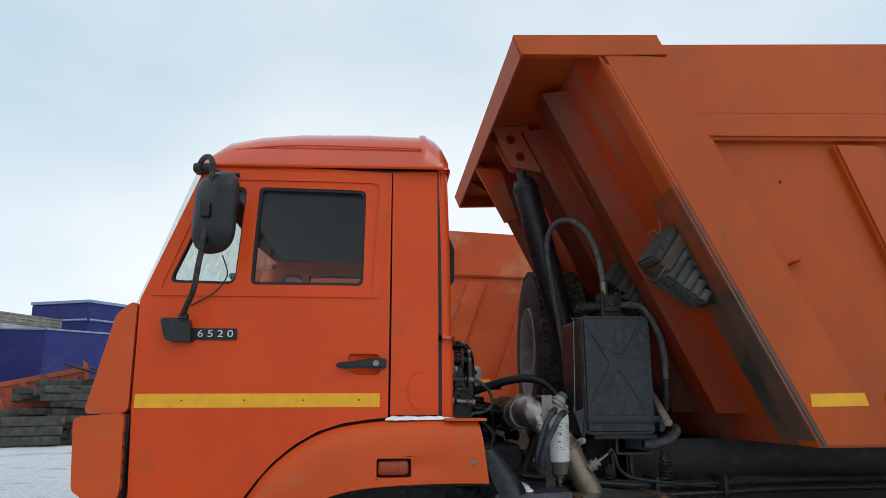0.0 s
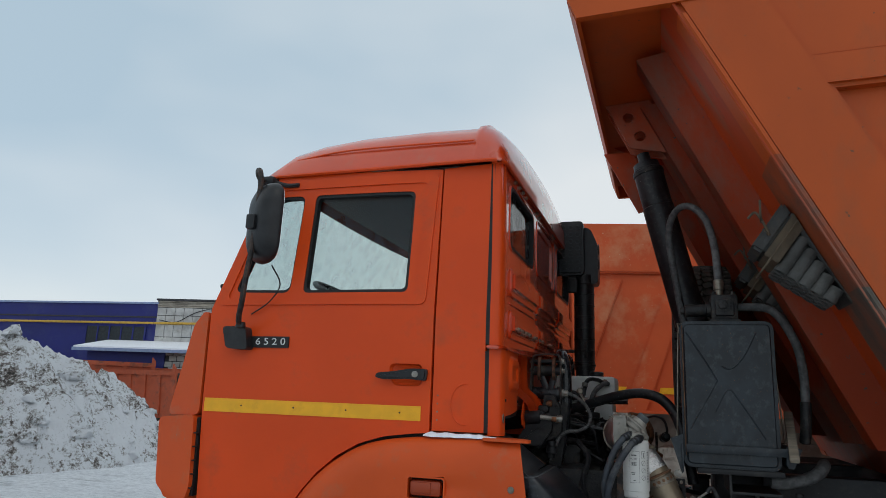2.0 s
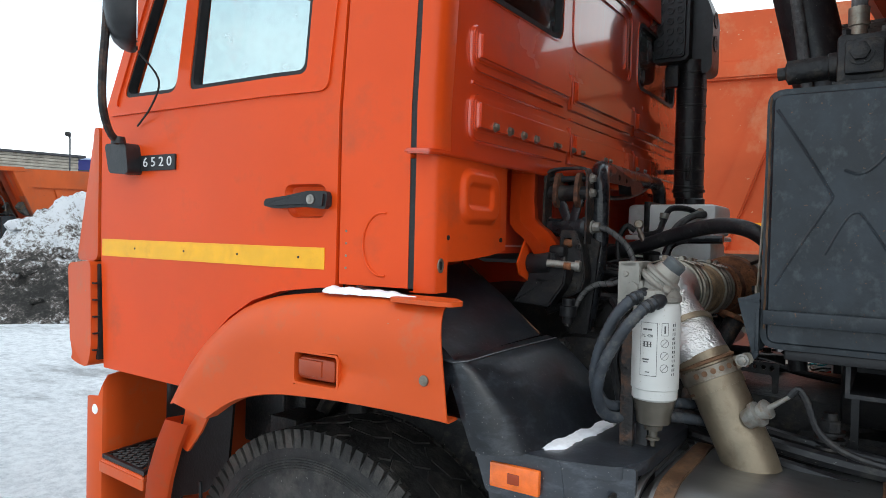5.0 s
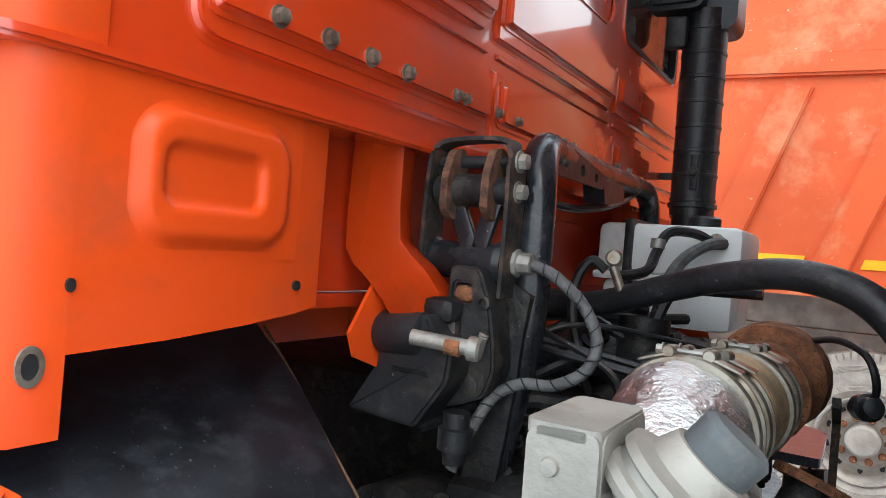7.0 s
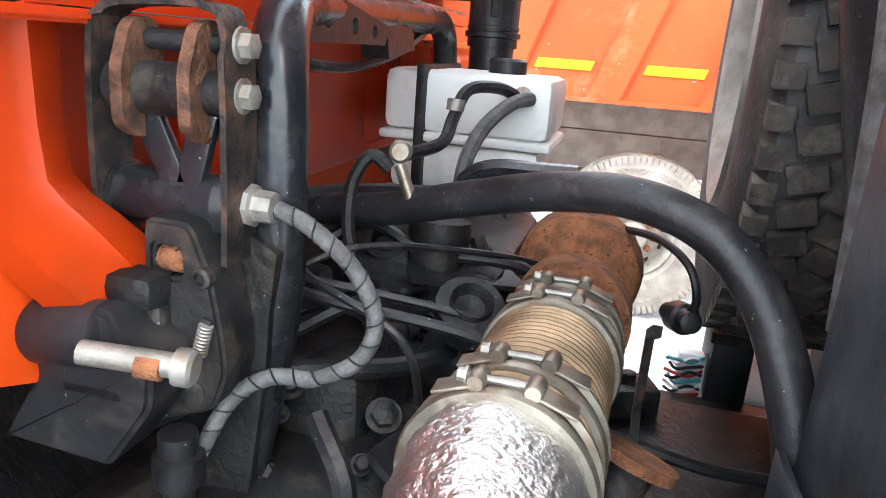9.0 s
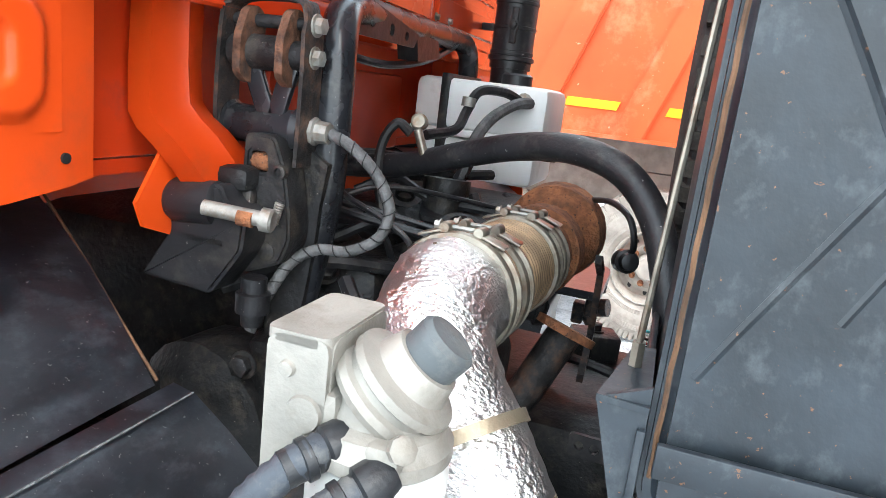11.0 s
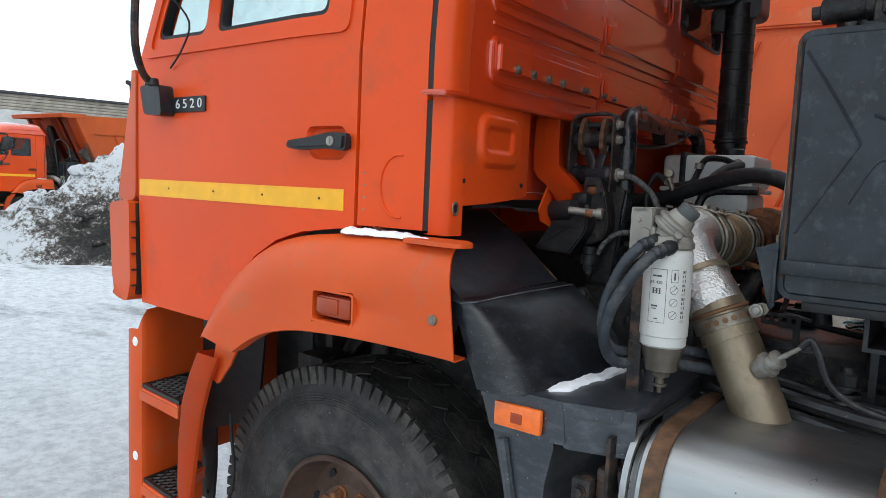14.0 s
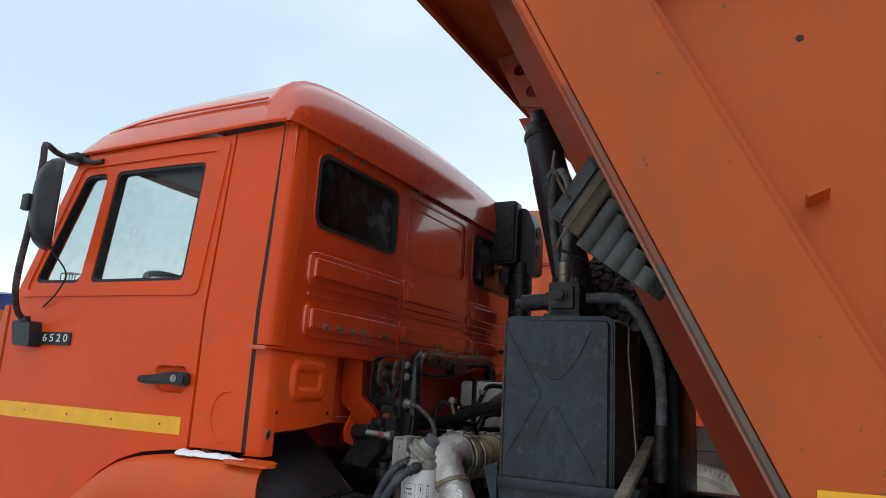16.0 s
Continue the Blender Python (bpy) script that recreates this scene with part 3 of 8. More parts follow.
# cab sides, doors
ARCH = [(-0.765, 1.212), (-0.70, 1.300), (-0.640, 1.368), (-0.56, 1.434), (-0.47, 1.485), (-0.37, 1.516), (-0.25, 1.532), (-0.194, 1.536)]
DOOR = [(-1.172, 1.217)] + ARCH + [(-0.190, 2.585), (-0.985, 2.60), (-1.192, 2.005), (-1.188, 1.60)]
MAINWIN = rounded([(-0.765, 2.07), (-0.305, 2.07), (-0.30, 2.495), (-0.755, 2.50)], 0.025)
HOLLOW = rounded([(-0.365, 1.79), (-0.225, 1.79), (-0.225, 1.705), (-0.345, 1.705)], 0.03, 5)
QWIN = rounded([(-1.09, 2.075), (-0.825, 2.07), (-0.805, 2.50), (-0.935, 2.50)], 0.035)
for far in (False, True):
    F = (lambda b: flip(taper(b))) if far else taper
    door = part("door", F(lean(plate(DOOR, [MAINWIN, QWIN, HOLLOW], "y", 0.0, 0.045))), "cab", T, "closed orange cab door")
    for nm, w, mt in (("side_window", MAINWIN, "sideglass"), ("quarter_window", QWIN, "sideglass")):
        g = part(nm, F(lean(plate(w, [], "y", 0.028, 0.032))), mt, door, "clear side glass")
        g.visible_shadow = False
        cx = sum(p[0] for p in w) / len(w)
        cz = sum(p[1] for p in w) / len(w)
        inner = [(cx + (p[0] - cx) * 0.95, cz + (p[1] - cz) * 0.945) for p in w]
        outer = [(cx + (p[0] - cx) * 1.02, cz + (p[1] - cz) * 1.018) for p in w]
        part("window_seal", F(lean(ring(outer, inner, "y", 0.004, 0.034))), "seal", door, "black rubber window seal")
    # pressed surround above the waist line
    so = rounded([(-1.16, 2.02), (-0.228, 2.02), (-0.202, 2.565), (-0.985, 2.575)], 0.03)
    si = rounded([(-1.12, 2.045), (-0.266, 2.045), (-0.242, 2.53), (-0.955, 2.53)], 0.03)
    part("window_surround", F(lean(ring(so, si, "y", -0.007, 0.004))), "cab", door)
    bm = plate(rect(-1.178, -0.228, 1.578, 1.632), [], "y", -0.0018, 0.0)
    part("reflective_strip", F(bm), "yellow", door, "yellow reflective tape strip")
    bm = bmesh.new()
    for x in (-1.0, -0.76, -0.53, -0.31):
        lathe(bm, (x, -0.001, 1.606), (0, -1, 0), [(0, 0.004), (0.002, 0.003)], 8)
    pieces("rivet", F(bm), "dark", door)
    # handle in its pressed hollow
    bm = bmesh.new()
    rings = []
    for k, y in ((1.0, 0.0), (0.96, 0.006), (0.86, 0.017), (0.6, 0.022), (0.2, 0.023)):
        rings.append([bm.verts.new((-0.292 + (p[0] + 0.292) * k, y, 1.748 + (p[1] - 1.748) * k)) for p in HOLLOW])
    for a, b in zip(rings, rings[1:]):
        for i in range(len(a)):
            bm.faces.new((a[i], a[(i + 1) % len(a)], b[(i + 1) % len(a)], b[i]))
    bm.faces.new(rings[-1])
    part("handle_hollow", F(bm), "cab", door)
    bm = bmesh.new()
    plate(rounded([(-0.405, 1.735), (-0.37, 1.728), (-0.27, 1.732), (-0.205, 1.726), (-0.20, 1.77), (-0.26, 1.772), (-0.33, 1.760), (-0.40, 1.752)], 0.012), [], "y", -0.034, -0.012, bm)
    bmesh.ops.bevel(bm, geom=[e for e in bm.edges if all(v.co.y < -0.03 for v in e.verts)], offset=0.007, segments=2, affect="EDGES")
    box(bm, -0.262, -0.21, -0.02, 0.012, 1.732, 1.766, 0.006)
    handle = part("door_handle", F(bm), "black", door, "black plastic door handle")
    bm = lathe(bmesh.new(), (-0.245, -0.033, 1.75), (0, -1, 0), [(0, 0.012), (0.004, 0.012), (0.0045, 0.009)], 18)
    box(bm, -0.247, -0.243, -0.0395, -0.037, 1.743, 1.757)
    part("door_lock", F(bm), "steel", door, "chrome key lock")
    # door gap shadow lines are real gaps: rear quarter panel with its own edge
    side = [(-0.184, 1.545), (0.012, 1.545), (0.012, 2.60), (-0.184, 2.588)]
    q = part("rear_side_panel", F(lean(plate(side, [], "y", 0.002, 0.045))), "cab", T)
    bm = bmesh.new()
    tube(bm, [(-0.06 + 0.055 * math.cos(radians(a)), 0.0, 1.645 + 0.075 * math.sin(radians(a))) for a in range(80, 290, 20)], 0.0028, 6, 2)
    part("pressed_arc", F(bm), "cab", q)
    bm = bmesh.new()
    for z in (1.585, 1.615, 1.645, 1.675):
        lathe(bm, (-0.165, 0.003, z), (0, -1, 0), [(0, 0.0038), (0.002, 0.003)], 8)
    pieces("rivet", F(bm), "clampsteel", q)
    bm = bmesh.new()
    box(bm, 0.012, 0.027, 0.004, 0.04, 1.87, 2.60)
    box(bm, 0.012, 0.027, 0.004, 0.04, 1.545, 1.845)
    pieces("corner_seal", F(lean(bm)), "seal", T, "black rubber strip along the cab corner")
    # rounded rear corner, upper
    bm = bmesh.new()
    prof = [(0.027, 0.003), (0.042, 0.005), (0.056, 0.014), (0.066, 0.034), (0.07, 0.07), (0.062, 0.13)]
    rows = []
    for z in (1.868, 1.97, 2.12, 2.3, 2.48, 2.61):
        rows.append([bm.verts.new((x - 0.025 * max(0, z - 2.2), y, z)) for x, y in prof])
    for a, b in zip(rows, rows[1:]):
        for i in range(len(prof) - 1):
            bm.faces.new((a[i], a[i + 1], b[i + 1], b[i]))
    lean(bm)
    part("cab_corner", F(bm), "cab", T)
    # rounded rear corner, lower, with its pressed panel
    bm = bmesh.new()
    prof = [(0.027, 0.004), (0.046, 0.006), (0.064, 0.016), (0.074, 0.034), (0.078, 0.09), (0.078, 0.091), (0.078, 0.2), (0.074, 0.30), (0.067, 0.38), (0.057, 0.425), (0.005, 0.45)]
    bot = [1.54, 1.538, 1.536, 1.536, 1.537, 1.607, 1.612, 1.62, 1.628, 1.634, 1.637]
    lo = [bm.verts.new((x, y, z)) for (x, y), z in zip(prof, bot)]
    mid = [bm.verts.new((x, y, 1.70)) for x, y in prof]
    hi = [bm.verts.new((x, y, 1.858)) for x, y in prof]
    for a, b in ((lo, mid), (mid, hi)):
        for i in range(len(prof) - 1):
            bm.faces.new((a[i], a[i + 1], b[i + 1], b[i]))
    r = bmesh.ops.extrude_edge_only(bm, edges=[e for e in bm.edges if e.verts[0] in lo and e.verts[1] in lo])
    for v in r["geom"]:
        if isinstance(v, bmesh.types.BMVert):
            v.co.x -= 0.014
            v.co.z -= 0.002
    low = part("lower_corner_panel", F(bm), "cab", T, "orange lower corner panel with pressed hollow")
    bm = bmesh.new()
    rows = []
    for i in range(45):
        z = 1.69 + 0.165 * i / 44
        row = []
        for j in range(57):
            y = 0.125 + 0.245 * j / 56
            so = swell(y - 0.250, z - 1.767, 0.104, 0.072, 0.05, 0.020)
            si = swell(y - 0.240, z - 1.768, 0.067, 0.034, 0.022, 0.011)
            row.append(bm.verts.new((0.0775 - 0.045 * max(0.0, y - 0.2) + 0.0125 * so - 0.0085 * si, y, z)))
        rows.append(row)
    for a, b in zip(rows, rows[1:]):
        for j in range(56):
            bm.faces.new((a[j], a[j + 1], b[j + 1], b[j]))
    part("pressed_panel", F(bm), "cab", low, "", 80)
    bm = lathe(bmesh.new(), (0.076, 0.050, 1.60), (1, 0, 0), [(0, 0.017), (0.003, 0.017), (0.0032, 0.011), (0.0005, 0.0105)], 20)
    part("grommet", F(bm), "clampsteel", low)
    part("grommet_core", F(lathe(bmesh.new(), (0.077, 0.050, 1.60), (1, 0, 0), [(0, 0.0104), (0.001, 0.0104)], 16)), "seal", low)
    bm = bmesh.new()
    for y, z in ((0.09, 1.665), (0.375, 1.661)):
        lathe(bm, (0.076 if y < 0.2 else 0.066, y, z), (1, 0, 0), [(0, 0.006), (0.005, 0.006), (0.0052, 0.0)], 10)
    pieces("panel_hole", F(bm), "seal", low)
    F = flip if far else (lambda b: b)
    # front corner panel in two tiers with a slotted edge
    bm = plate(rounded([(-1.285, 1.955), (-1.20, 2.0), (-1.198, 1.56), (-1.375, 1.555)], 0.03), [], "y", -0.005, 0.2)
    for v in bm.verts:
        if v.co.x < -1.25:
            v.co.y += 0.03
    part("corner_deflector", F(bm), "fender", T)
    bm = plate(rounded([(-1.405, 1.545), (-1.205, 1.562), (-1.195, 1.28), (-1.215, 1.215), (-1.29, 1.225), (-1.385, 1.27)], 0.025), [], "y", -0.025, 0.22)
    for v in bm.verts:
        if v.co.x < -1.36:
            v.co.y += 0.035
    low_def = part("lower_deflector", F(bm), "fender", T)
    bm = bmesh.new()
    for k in range(5):
        box(bm, -1.203, -1.186, -0.02, 0.0, 1.27 + k * 0.054, 1.275 + k * 0.054)
    box(bm, -1.204, -1.19, -0.002, 0.03, 1.24, 1.55)
    pieces("deflector_slot", F(bm), "seal", low_def)
    gap = [(x + 0.02, z + 0.05) for x, z in ARCH] + [(x - 0.02, z - 0.05) for x, z in ARCH[::-1]]
    part("arch_liner", F(plate([(-0.80, 1.19)] + gap, [], "y", 0.048, 0.056)), "seal", T)
    # fender with repeater lamp
    fender = part("fender", F(fender_shell()), "fender", T, "orange plastic front fender", 50)
    bm = ring(rect(-0.2415, -0.0965, 1.3085, 1.3905, 0.012), rect(-0.236, -0.102, 1.314, 1.385, 0.01), "y", -0.0715, -0.022)
    part("lamp_recess", F(bm), "fender", fender)
    part("recess_back", F(nbox(-0.238, -0.10, -0.026, -0.02, 1.31, 1.39)), "dark", fender)
    bm = nbox(-0.233, -0.112, -0.066, -0.026, 1.321, 1.377, 0.014)
    box(bm, -0.225, -0.150, -0.070, -0.060, 1.332, 1.370, 0.004)
    part("repeater_lamp", F(bm), "redlamp", fender, "red-orange side repeater lens")
    part("fender_plug", F(lathe(bmesh.new(), (0.141, -0.072, 1.367), (0, -1, 0), [(0, 0.012), (0.003, 0.011), (0.004, 0.007), (0.002, 0.0)], 16)), "clampsteel", fender)
    bm = plate(rounded([(0.03, -0.055), (0.15, -0.068), (0.196, -0.062), (0.202, -0.02), (0.15, 0.03), (0.03, 0.03)], 0.012), [], "z", 1.523, 1.533)
    part("fender_tip", F(bm), "fender", fender)
    if not far:
        part("snow_ledge", drift((-0.205, -0.014, 1.530), (0.075, -0.014, 1.533), 0.026, 0.015, 1.7), "snow", T, "thin strip of snow on the fender")
    # black mudguard: upper wing and lower apron
    bm = bmesh.new()
    # upper sheet: falls towards the rear, its near edge folded down behind the fender
    upper = []
    for k in range(9):
        t = k / 8
        near = Vector((-0.12, 0.012, 1.545)).lerp(Vector((0.204, -0.046, 1.408)), t) + Vector((0.012, 0, 0.022)) * math.sin(math.pi * t)
        inner = Vector((-0.12, 0.495, 1.590)).lerp(Vector((0.184, 0.388, 1.417)), t) + Vector((0.006, 0, 0.010)) * math.sin(math.pi * t)
        row = [near + Vector((-0.02, 0.0, -0.07)), near + Vector((-0.004, -0.004, -0.014))]
        for j in range(7):
            u = j / 6
            row.append(near.lerp(inner, u) + Vector((0, 0, 0.006 * math.sin(math.pi * u) + 0.002 * noise.noise(Vector((t * 3, u * 4, 1))))))
        upper.append(row)
    # lower sheet: a narrow side strip, a soft fold, and the broad rear face down to the apron
    lower = []
    cols = (((0.170, -0.040, 1.400), (0.245, -0.046, 1.235)), ((0.200, -0.050, 1.406), (0.278, -0.056, 1.236)), ((0.216, -0.046, 1.409), (0.318, -0.046, 1.237)), ((0.226, -0.020, 1.411), (0.352, -0.012, 1.238)),
            ((0.230, 0.06, 1.413), (0.376, 0.06, 1.238)), ((0.232, 0.16, 1.414), (0.386, 0.16, 1.238)), ((0.230, 0.28, 1.413), (0.388, 0.28, 1.238)), ((0.226, 0.405, 1.411), (0.386, 0.42, 1.238)))
    for k in range(9):
        t = k / 8
        bulge = math.sin(math.pi * t)
        row = []
        for j, (p, q) in enumerate(cols):
            w = Vector(p).lerp(Vector(q), t) + Vector((0.010, 0, 0.008)) * bulge * min(1.0, j / 3)
            row.append(w + Vector((1, 0, 0)) * 0.003 * noise.noise(Vector((t * 4, j * 0.7, 5))))
        lower.append(row)
    # the lower sheet starts under the edge of the upper one
    back = [[p + Vector((-0.03, 0, 0.006)) for p in lower[0]]]
    for strip in (upper, back + lower):
        made = [[bm.verts.new(p) for p in row] for row in strip]
        for a, b in zip(made, made[1:]):
            for k in range(len(a) - 1):
                bm.faces.new((a[k], a[k + 1], b[k + 1], b[k]))
    r = bmesh.ops.solidify(bm, geom=bm.faces[:], thickness=0.006)
    guard = part("mudguard", F(bm), "mud", T, "dusty black plastic mudguard", 50)
    # pale dust along the fold between the sheets
    scuff = ntube([(0.198, -0.052, 1.409), (0.224, -0.03, 1.4135), (0.229, 0.06, 1.4165), (0.231, 0.16, 1.4175), (0.230, 0.28, 1.4165), (0.227, 0.40, 1.4145)], 0.0012, 6, 8)
    part("dust_scuff", F(scuff), "scuff", guard, "pale dust on the fold")
    bm = plate(rounded([(0.232, -0.022), (0.42, -0.012), (0.53, 0.02), (0.56, 0.10), (0.56, 0.42), (0.25, 0.42)], 0.02), [], "z", 1.215, 1.241)
    apron = part("mudguard_apron", F(bm), "mud", guard)
    bm = plate(rounded([(0.228, 1.238), (0.425, 1.238), (0.436, 1.155), (0.262, 1.145)], 0.012), [], "y", -0.012, 0.018)
    part("apron_lip", F(bm), "mud", apron)
    bm = plate(rounded([(0.425, 1.238), (0.556, 1.238), (0.553, 1.145), (0.43, 1.148)], 0.01), [], "y", 0.045, 0.057)
    for v in bm.verts:
        v.co.y += (v.co.x - 0.43) * 0.4 - 0.055
    part("apron_side", F(bm), "mud", apron)
    bm = plate(rounded([(0.255, 1.15), (0.405, 1.15), (0.385, 1.05), (0.395, 0.85), (0.43, 0.60), (0.36, 0.60), (0.325, 0.85), (0.29, 1.02)], 0.015), [], "y", 0.005, 0.32)
    part("mudguard_leg", F(bm), "mud", apron)
    part("leg_ridge", F(ntube([(0.285, 0.0, 1.13), (0.316, 0.0, 0.98), (0.345, 0.0, 0.80), (0.385, 0.0, 0.60)], 0.012, 8, 4)), "mud", apron)
    bm = bmesh.new()
    box(bm, 0.446, 0.488, 0.0, 0.05, 1.015, 1.095, 0.008)
    box(bm, 0.490, 0.522, 0.02, 0.07, 1.055, 1.118, 0.006)
    box(bm, 0.515, 0.524, 0.0, 0.06, 1.06, 1.19, 0.003)
    bolt(bm, (0.467, 0.0, 1.07), (0, -1, 0), 0.010, 0.014)
    rod(bm, (0.53, 0.05, 1.09), (0.57, 0.06, 1.10), 0.032, 14)
    tube(bm, [(0.495, 0.03, 1.05), (0.52, 0.03, 1.015), (0.56, 0.04, 0.98), (0.62, 0.06, 0.95)], 0.018, 8, 4)
    pieces("apron_clamp", F(bm), "rustdark", apron, "rusty clamp bracket")
    marker = part("side_marker_lamp", F(nbox(0.276, 0.386, -0.026, -0.012, 1.164, 1.215, 0.004)), "lamp", guard, "amber side marker lamp")
    part("marker_inner", F(nbox(0.318, 0.344, -0.0275, -0.026, 1.178, 1.199, 0.001)), "redlamp", marker)
    if not far:
        part("snow_streak", drift((0.368, 0.03, 1.243), (0.415, 0.37, 1.243), 0.030, 0.008, 4.2), "snow", guard, "narrow streak of snow")
    # step box
    # the flange faces outwards, a rounded corner leads into the side wall of the recess
    plan = [(-1.322, 0.052), (-1.314, 0.034), (-1.295, 0.030), (-1.245, 0.030), (-1.228, 0.036), (-1.222, 0.052), (-1.236, 0.13), (-1.256, 0.22), (-1.262, 0.30)]
    bm = bmesh.new()
    sheet = []
    for z in (0.40, 0.55, 0.70, 0.88, 1.0, 1.06, 1.085, 1.10, 1.185):
        row = []
        for k, (x, y) in enumerate(plan):
            top = (1.085, 1.098, 1.104, 1.108, 1.15, 1.178, 1.185, 1.185, 1.185)[k]
            row.append(bm.verts.new((x + 0.02 * max(0.0, 0.75 - z), y, min(z, top))))
        sheet.append(row)
    for a, b in zip(sheet, sheet[1:]):
        for k in range(len(plan) - 1):
            if (a[k].co - b[k].co).length + (a[k + 1].co - b[k + 1].co).length > 0.002:
                bm.faces.new((a[k], a[k + 1], b[k + 1], b[k]))
    bmesh.ops.remove_doubles(bm, verts=bm.verts, dist=0.0005)
    bmesh.ops.solidify(bm, geom=bm.faces[:], thickness=0.006)
    steps = part("step_box", F(bm), "fender", T, "orange cab step box")
    for z, x0, x1 in ((0.905, -1.225, -0.945), (0.566, -1.215, -0.955)):
        edge = [(x0, 0.024), (x1, 0.002), (x1 - 0.02, 0.05), (x1 - 0.17, 0.16), (x1 - 0.22, 0.26), (x0 - 0.03, 0.26)]
        bm = plate(rounded(edge, 0.008), [], "z", z - 0.040, z)
        bmesh.ops.bevel(bm, geom=[e for e in bm.edges if all(v.co.z > z - 0.001 for v in e.verts)], offset=0.008, segments=3, affect="EDGES")
        part("step_ledge", F(bm), "fender", steps)
        bm = plate([(x0 + 0.004, 0.034), (x1 - 0.012, 0.014), (x1 - 0.032, 0.05), (x1 - 0.18, 0.16), (x1 - 0.228, 0.25), (x0 - 0.022, 0.25)],
                   [[(x0 + 0.016, 0.046), (x1 - 0.032, 0.027), (x1 - 0.05, 0.05), (x1 - 0.196, 0.156), (x1 - 0.24, 0.238), (x0 - 0.008, 0.238)]], "z", z + 0.001, z + 0.014)
        for sgn in (-1, 1):
            for k in range(-8, 20):
                c = x0 + 0.01 + k * 0.030
                a, b = Vector((c, 0.034, z + 0.009)), Vector((c + sgn * 0.135, 0.245, z + 0.009))
                lo, hi = x0 + 0.004, x1 - 0.04
                if abs(b.x - a.x) > 1e-6:
                    t0 = max(0.0, min((lo - a.x) / (b.x - a.x), (hi - a.x) / (b.x - a.x)))
                    t1 = min(1.0, max((lo - a.x) / (b.x - a.x), (hi - a.x) / (b.x - a.x)))
                    # stop at the slanting inner edge
                    while t1 > t0 and a.lerp(b, t1).x > x1 - 0.04 - 0.98 * (a.lerp(b, t1).y - 0.034):
                        t1 -= 0.02
                    while t0 < t1 and a.lerp(b, t0).x > x1 - 0.04 - 0.98 * (a.lerp(b, t0).y - 0.034):
                        t0 += 0.02
                    if t1 - t0 > 0.08:
                        rod(bm, a.lerp(b, t0), a.lerp(b, t1), 0.0045, 5)
        part("step_tread", F(bm), "black", steps, "black lattice step tread")
    bm = plate(rounded([(-1.38, 0.40), (-1.20, 0.40), (-1.185, 0.55), (-1.19, 0.70), (-1.05, 0.745), (-0.93, 0.86), (-0.90, 1.16), (-1.38, 1.18)], 0.02), [arc(-1.235, 0.43, 0.008, 0.008, 0, 324, 8), arc(-1.30, 0.43, 0.008, 0.008, 0, 324, 8)], "y", 0.31, 0.32)
    part("step_backing", F(bm), "seal", steps, "dark backing plate behind the steps")
    bm = bmesh.new()
    for x, z in ((-1.262, 1.062), (-1.258, 0.649)):
        lathe(bm, (x, 0.030, z), (0, -1, 0), [(0, 0.017), (0.002, 0.015), (0.0022, 0.0)], 16)
    pieces("step_hole", F(bm), "snow", steps)
    bm = bmesh.new()
    rows = []
    for z, xl, xr in ((1.108, -0.842, -0.727), (1.03, -0.885, -0.768), (0.93, -0.926, -0.804), (0.80, -0.944, -0.834), (0.66, -0.948, -0.858), (0.54, -0.940, -0.878), (0.40, -0.935, -0.89)):
        rows.append([bm.verts.new(p) for p in ((xl + 0.012, 0.06, z), (xl, 0.012, z), (xl + 0.006, 0.001, z), (xl + 0.016, -0.004, z), (xr - 0.012, -0.004, z), (xr - 0.003, 0.0, z), (xr, 0.010, z))])
    for a, b in zip(rows, rows[1:]):
        for k in range(6):
            bm.faces.new((a[k], a[k + 1], b[k + 1], b[k]))
    bmesh.ops.solidify(bm, geom=bm.faces[:], thickness=0.006)
    part("strut_tongue", F(plate(rounded([(-0.775, 1.150), (-0.665, 1.150), (-0.705, 1.085), (-0.765, 1.015), (-0.80, 1.03)], 0.008), [], "y", 0.026, 0.034)), "fender", steps)
    part("fender_strut", F(bm), "fender", steps)
    # mirror on its arm
    bm = bmesh.new()
    tube(bm, [(-1.0, 0.03, 2.565), (-0.985, -0.05, 2.565), (-0.945, -0.12, 2.57), (-0.913, -0.15, 2.548), (-0.908, -0.15, 2.48), (-0.92, -0.15, 2.25), (-0.935, -0.15, 2.12), (-0.95, -0.14, 2.02), (-0.985, -0.10, 1.955), (-1.005, -0.06, 1.925)], 0.0115, 8, 4)
    arm = part("mirror_arm", F(bm), "rustdark", T, "rusty bent mirror arm")
    bm = bmesh.new()
    plate(rounded([(-1.095, 1.925), (-0.985, 1.925), (-0.968, 1.83), (-1.07, 1.835)], 0.018), [], "y", -0.048, 0.0, bm)
    lathe(bm, (-1.0, -0.06, 1.92), (0, 0, 1), [(0, 0.022), (0.02, 0.018)], 12)
    part("mirror_bracket", F(bm), "black", arm, "black plastic mirror foot")
    bm = bmesh.new()
    box(bm, -1.03, -0.95, 0.0, 0.07, 2.55, 2.59, 0.012)
    tube(bm, [(-0.98, 0.03, 2.575), (-0.90, 0.035, 2.55), (-0.84, 0.04, 2.55)], 0.01, 8, 3)
    part("mirror_top_bracket", F(bm), "black", arm)
    mm = pose(-0.898, -0.10, 2.345, 0, 0, -33)
    shell, prev = bmesh.new(), None
    oval_out = rounded([(-0.105, -0.168), (0.092, -0.168), (0.108, 0.168), (-0.090, 0.168)], 0.098, 8)
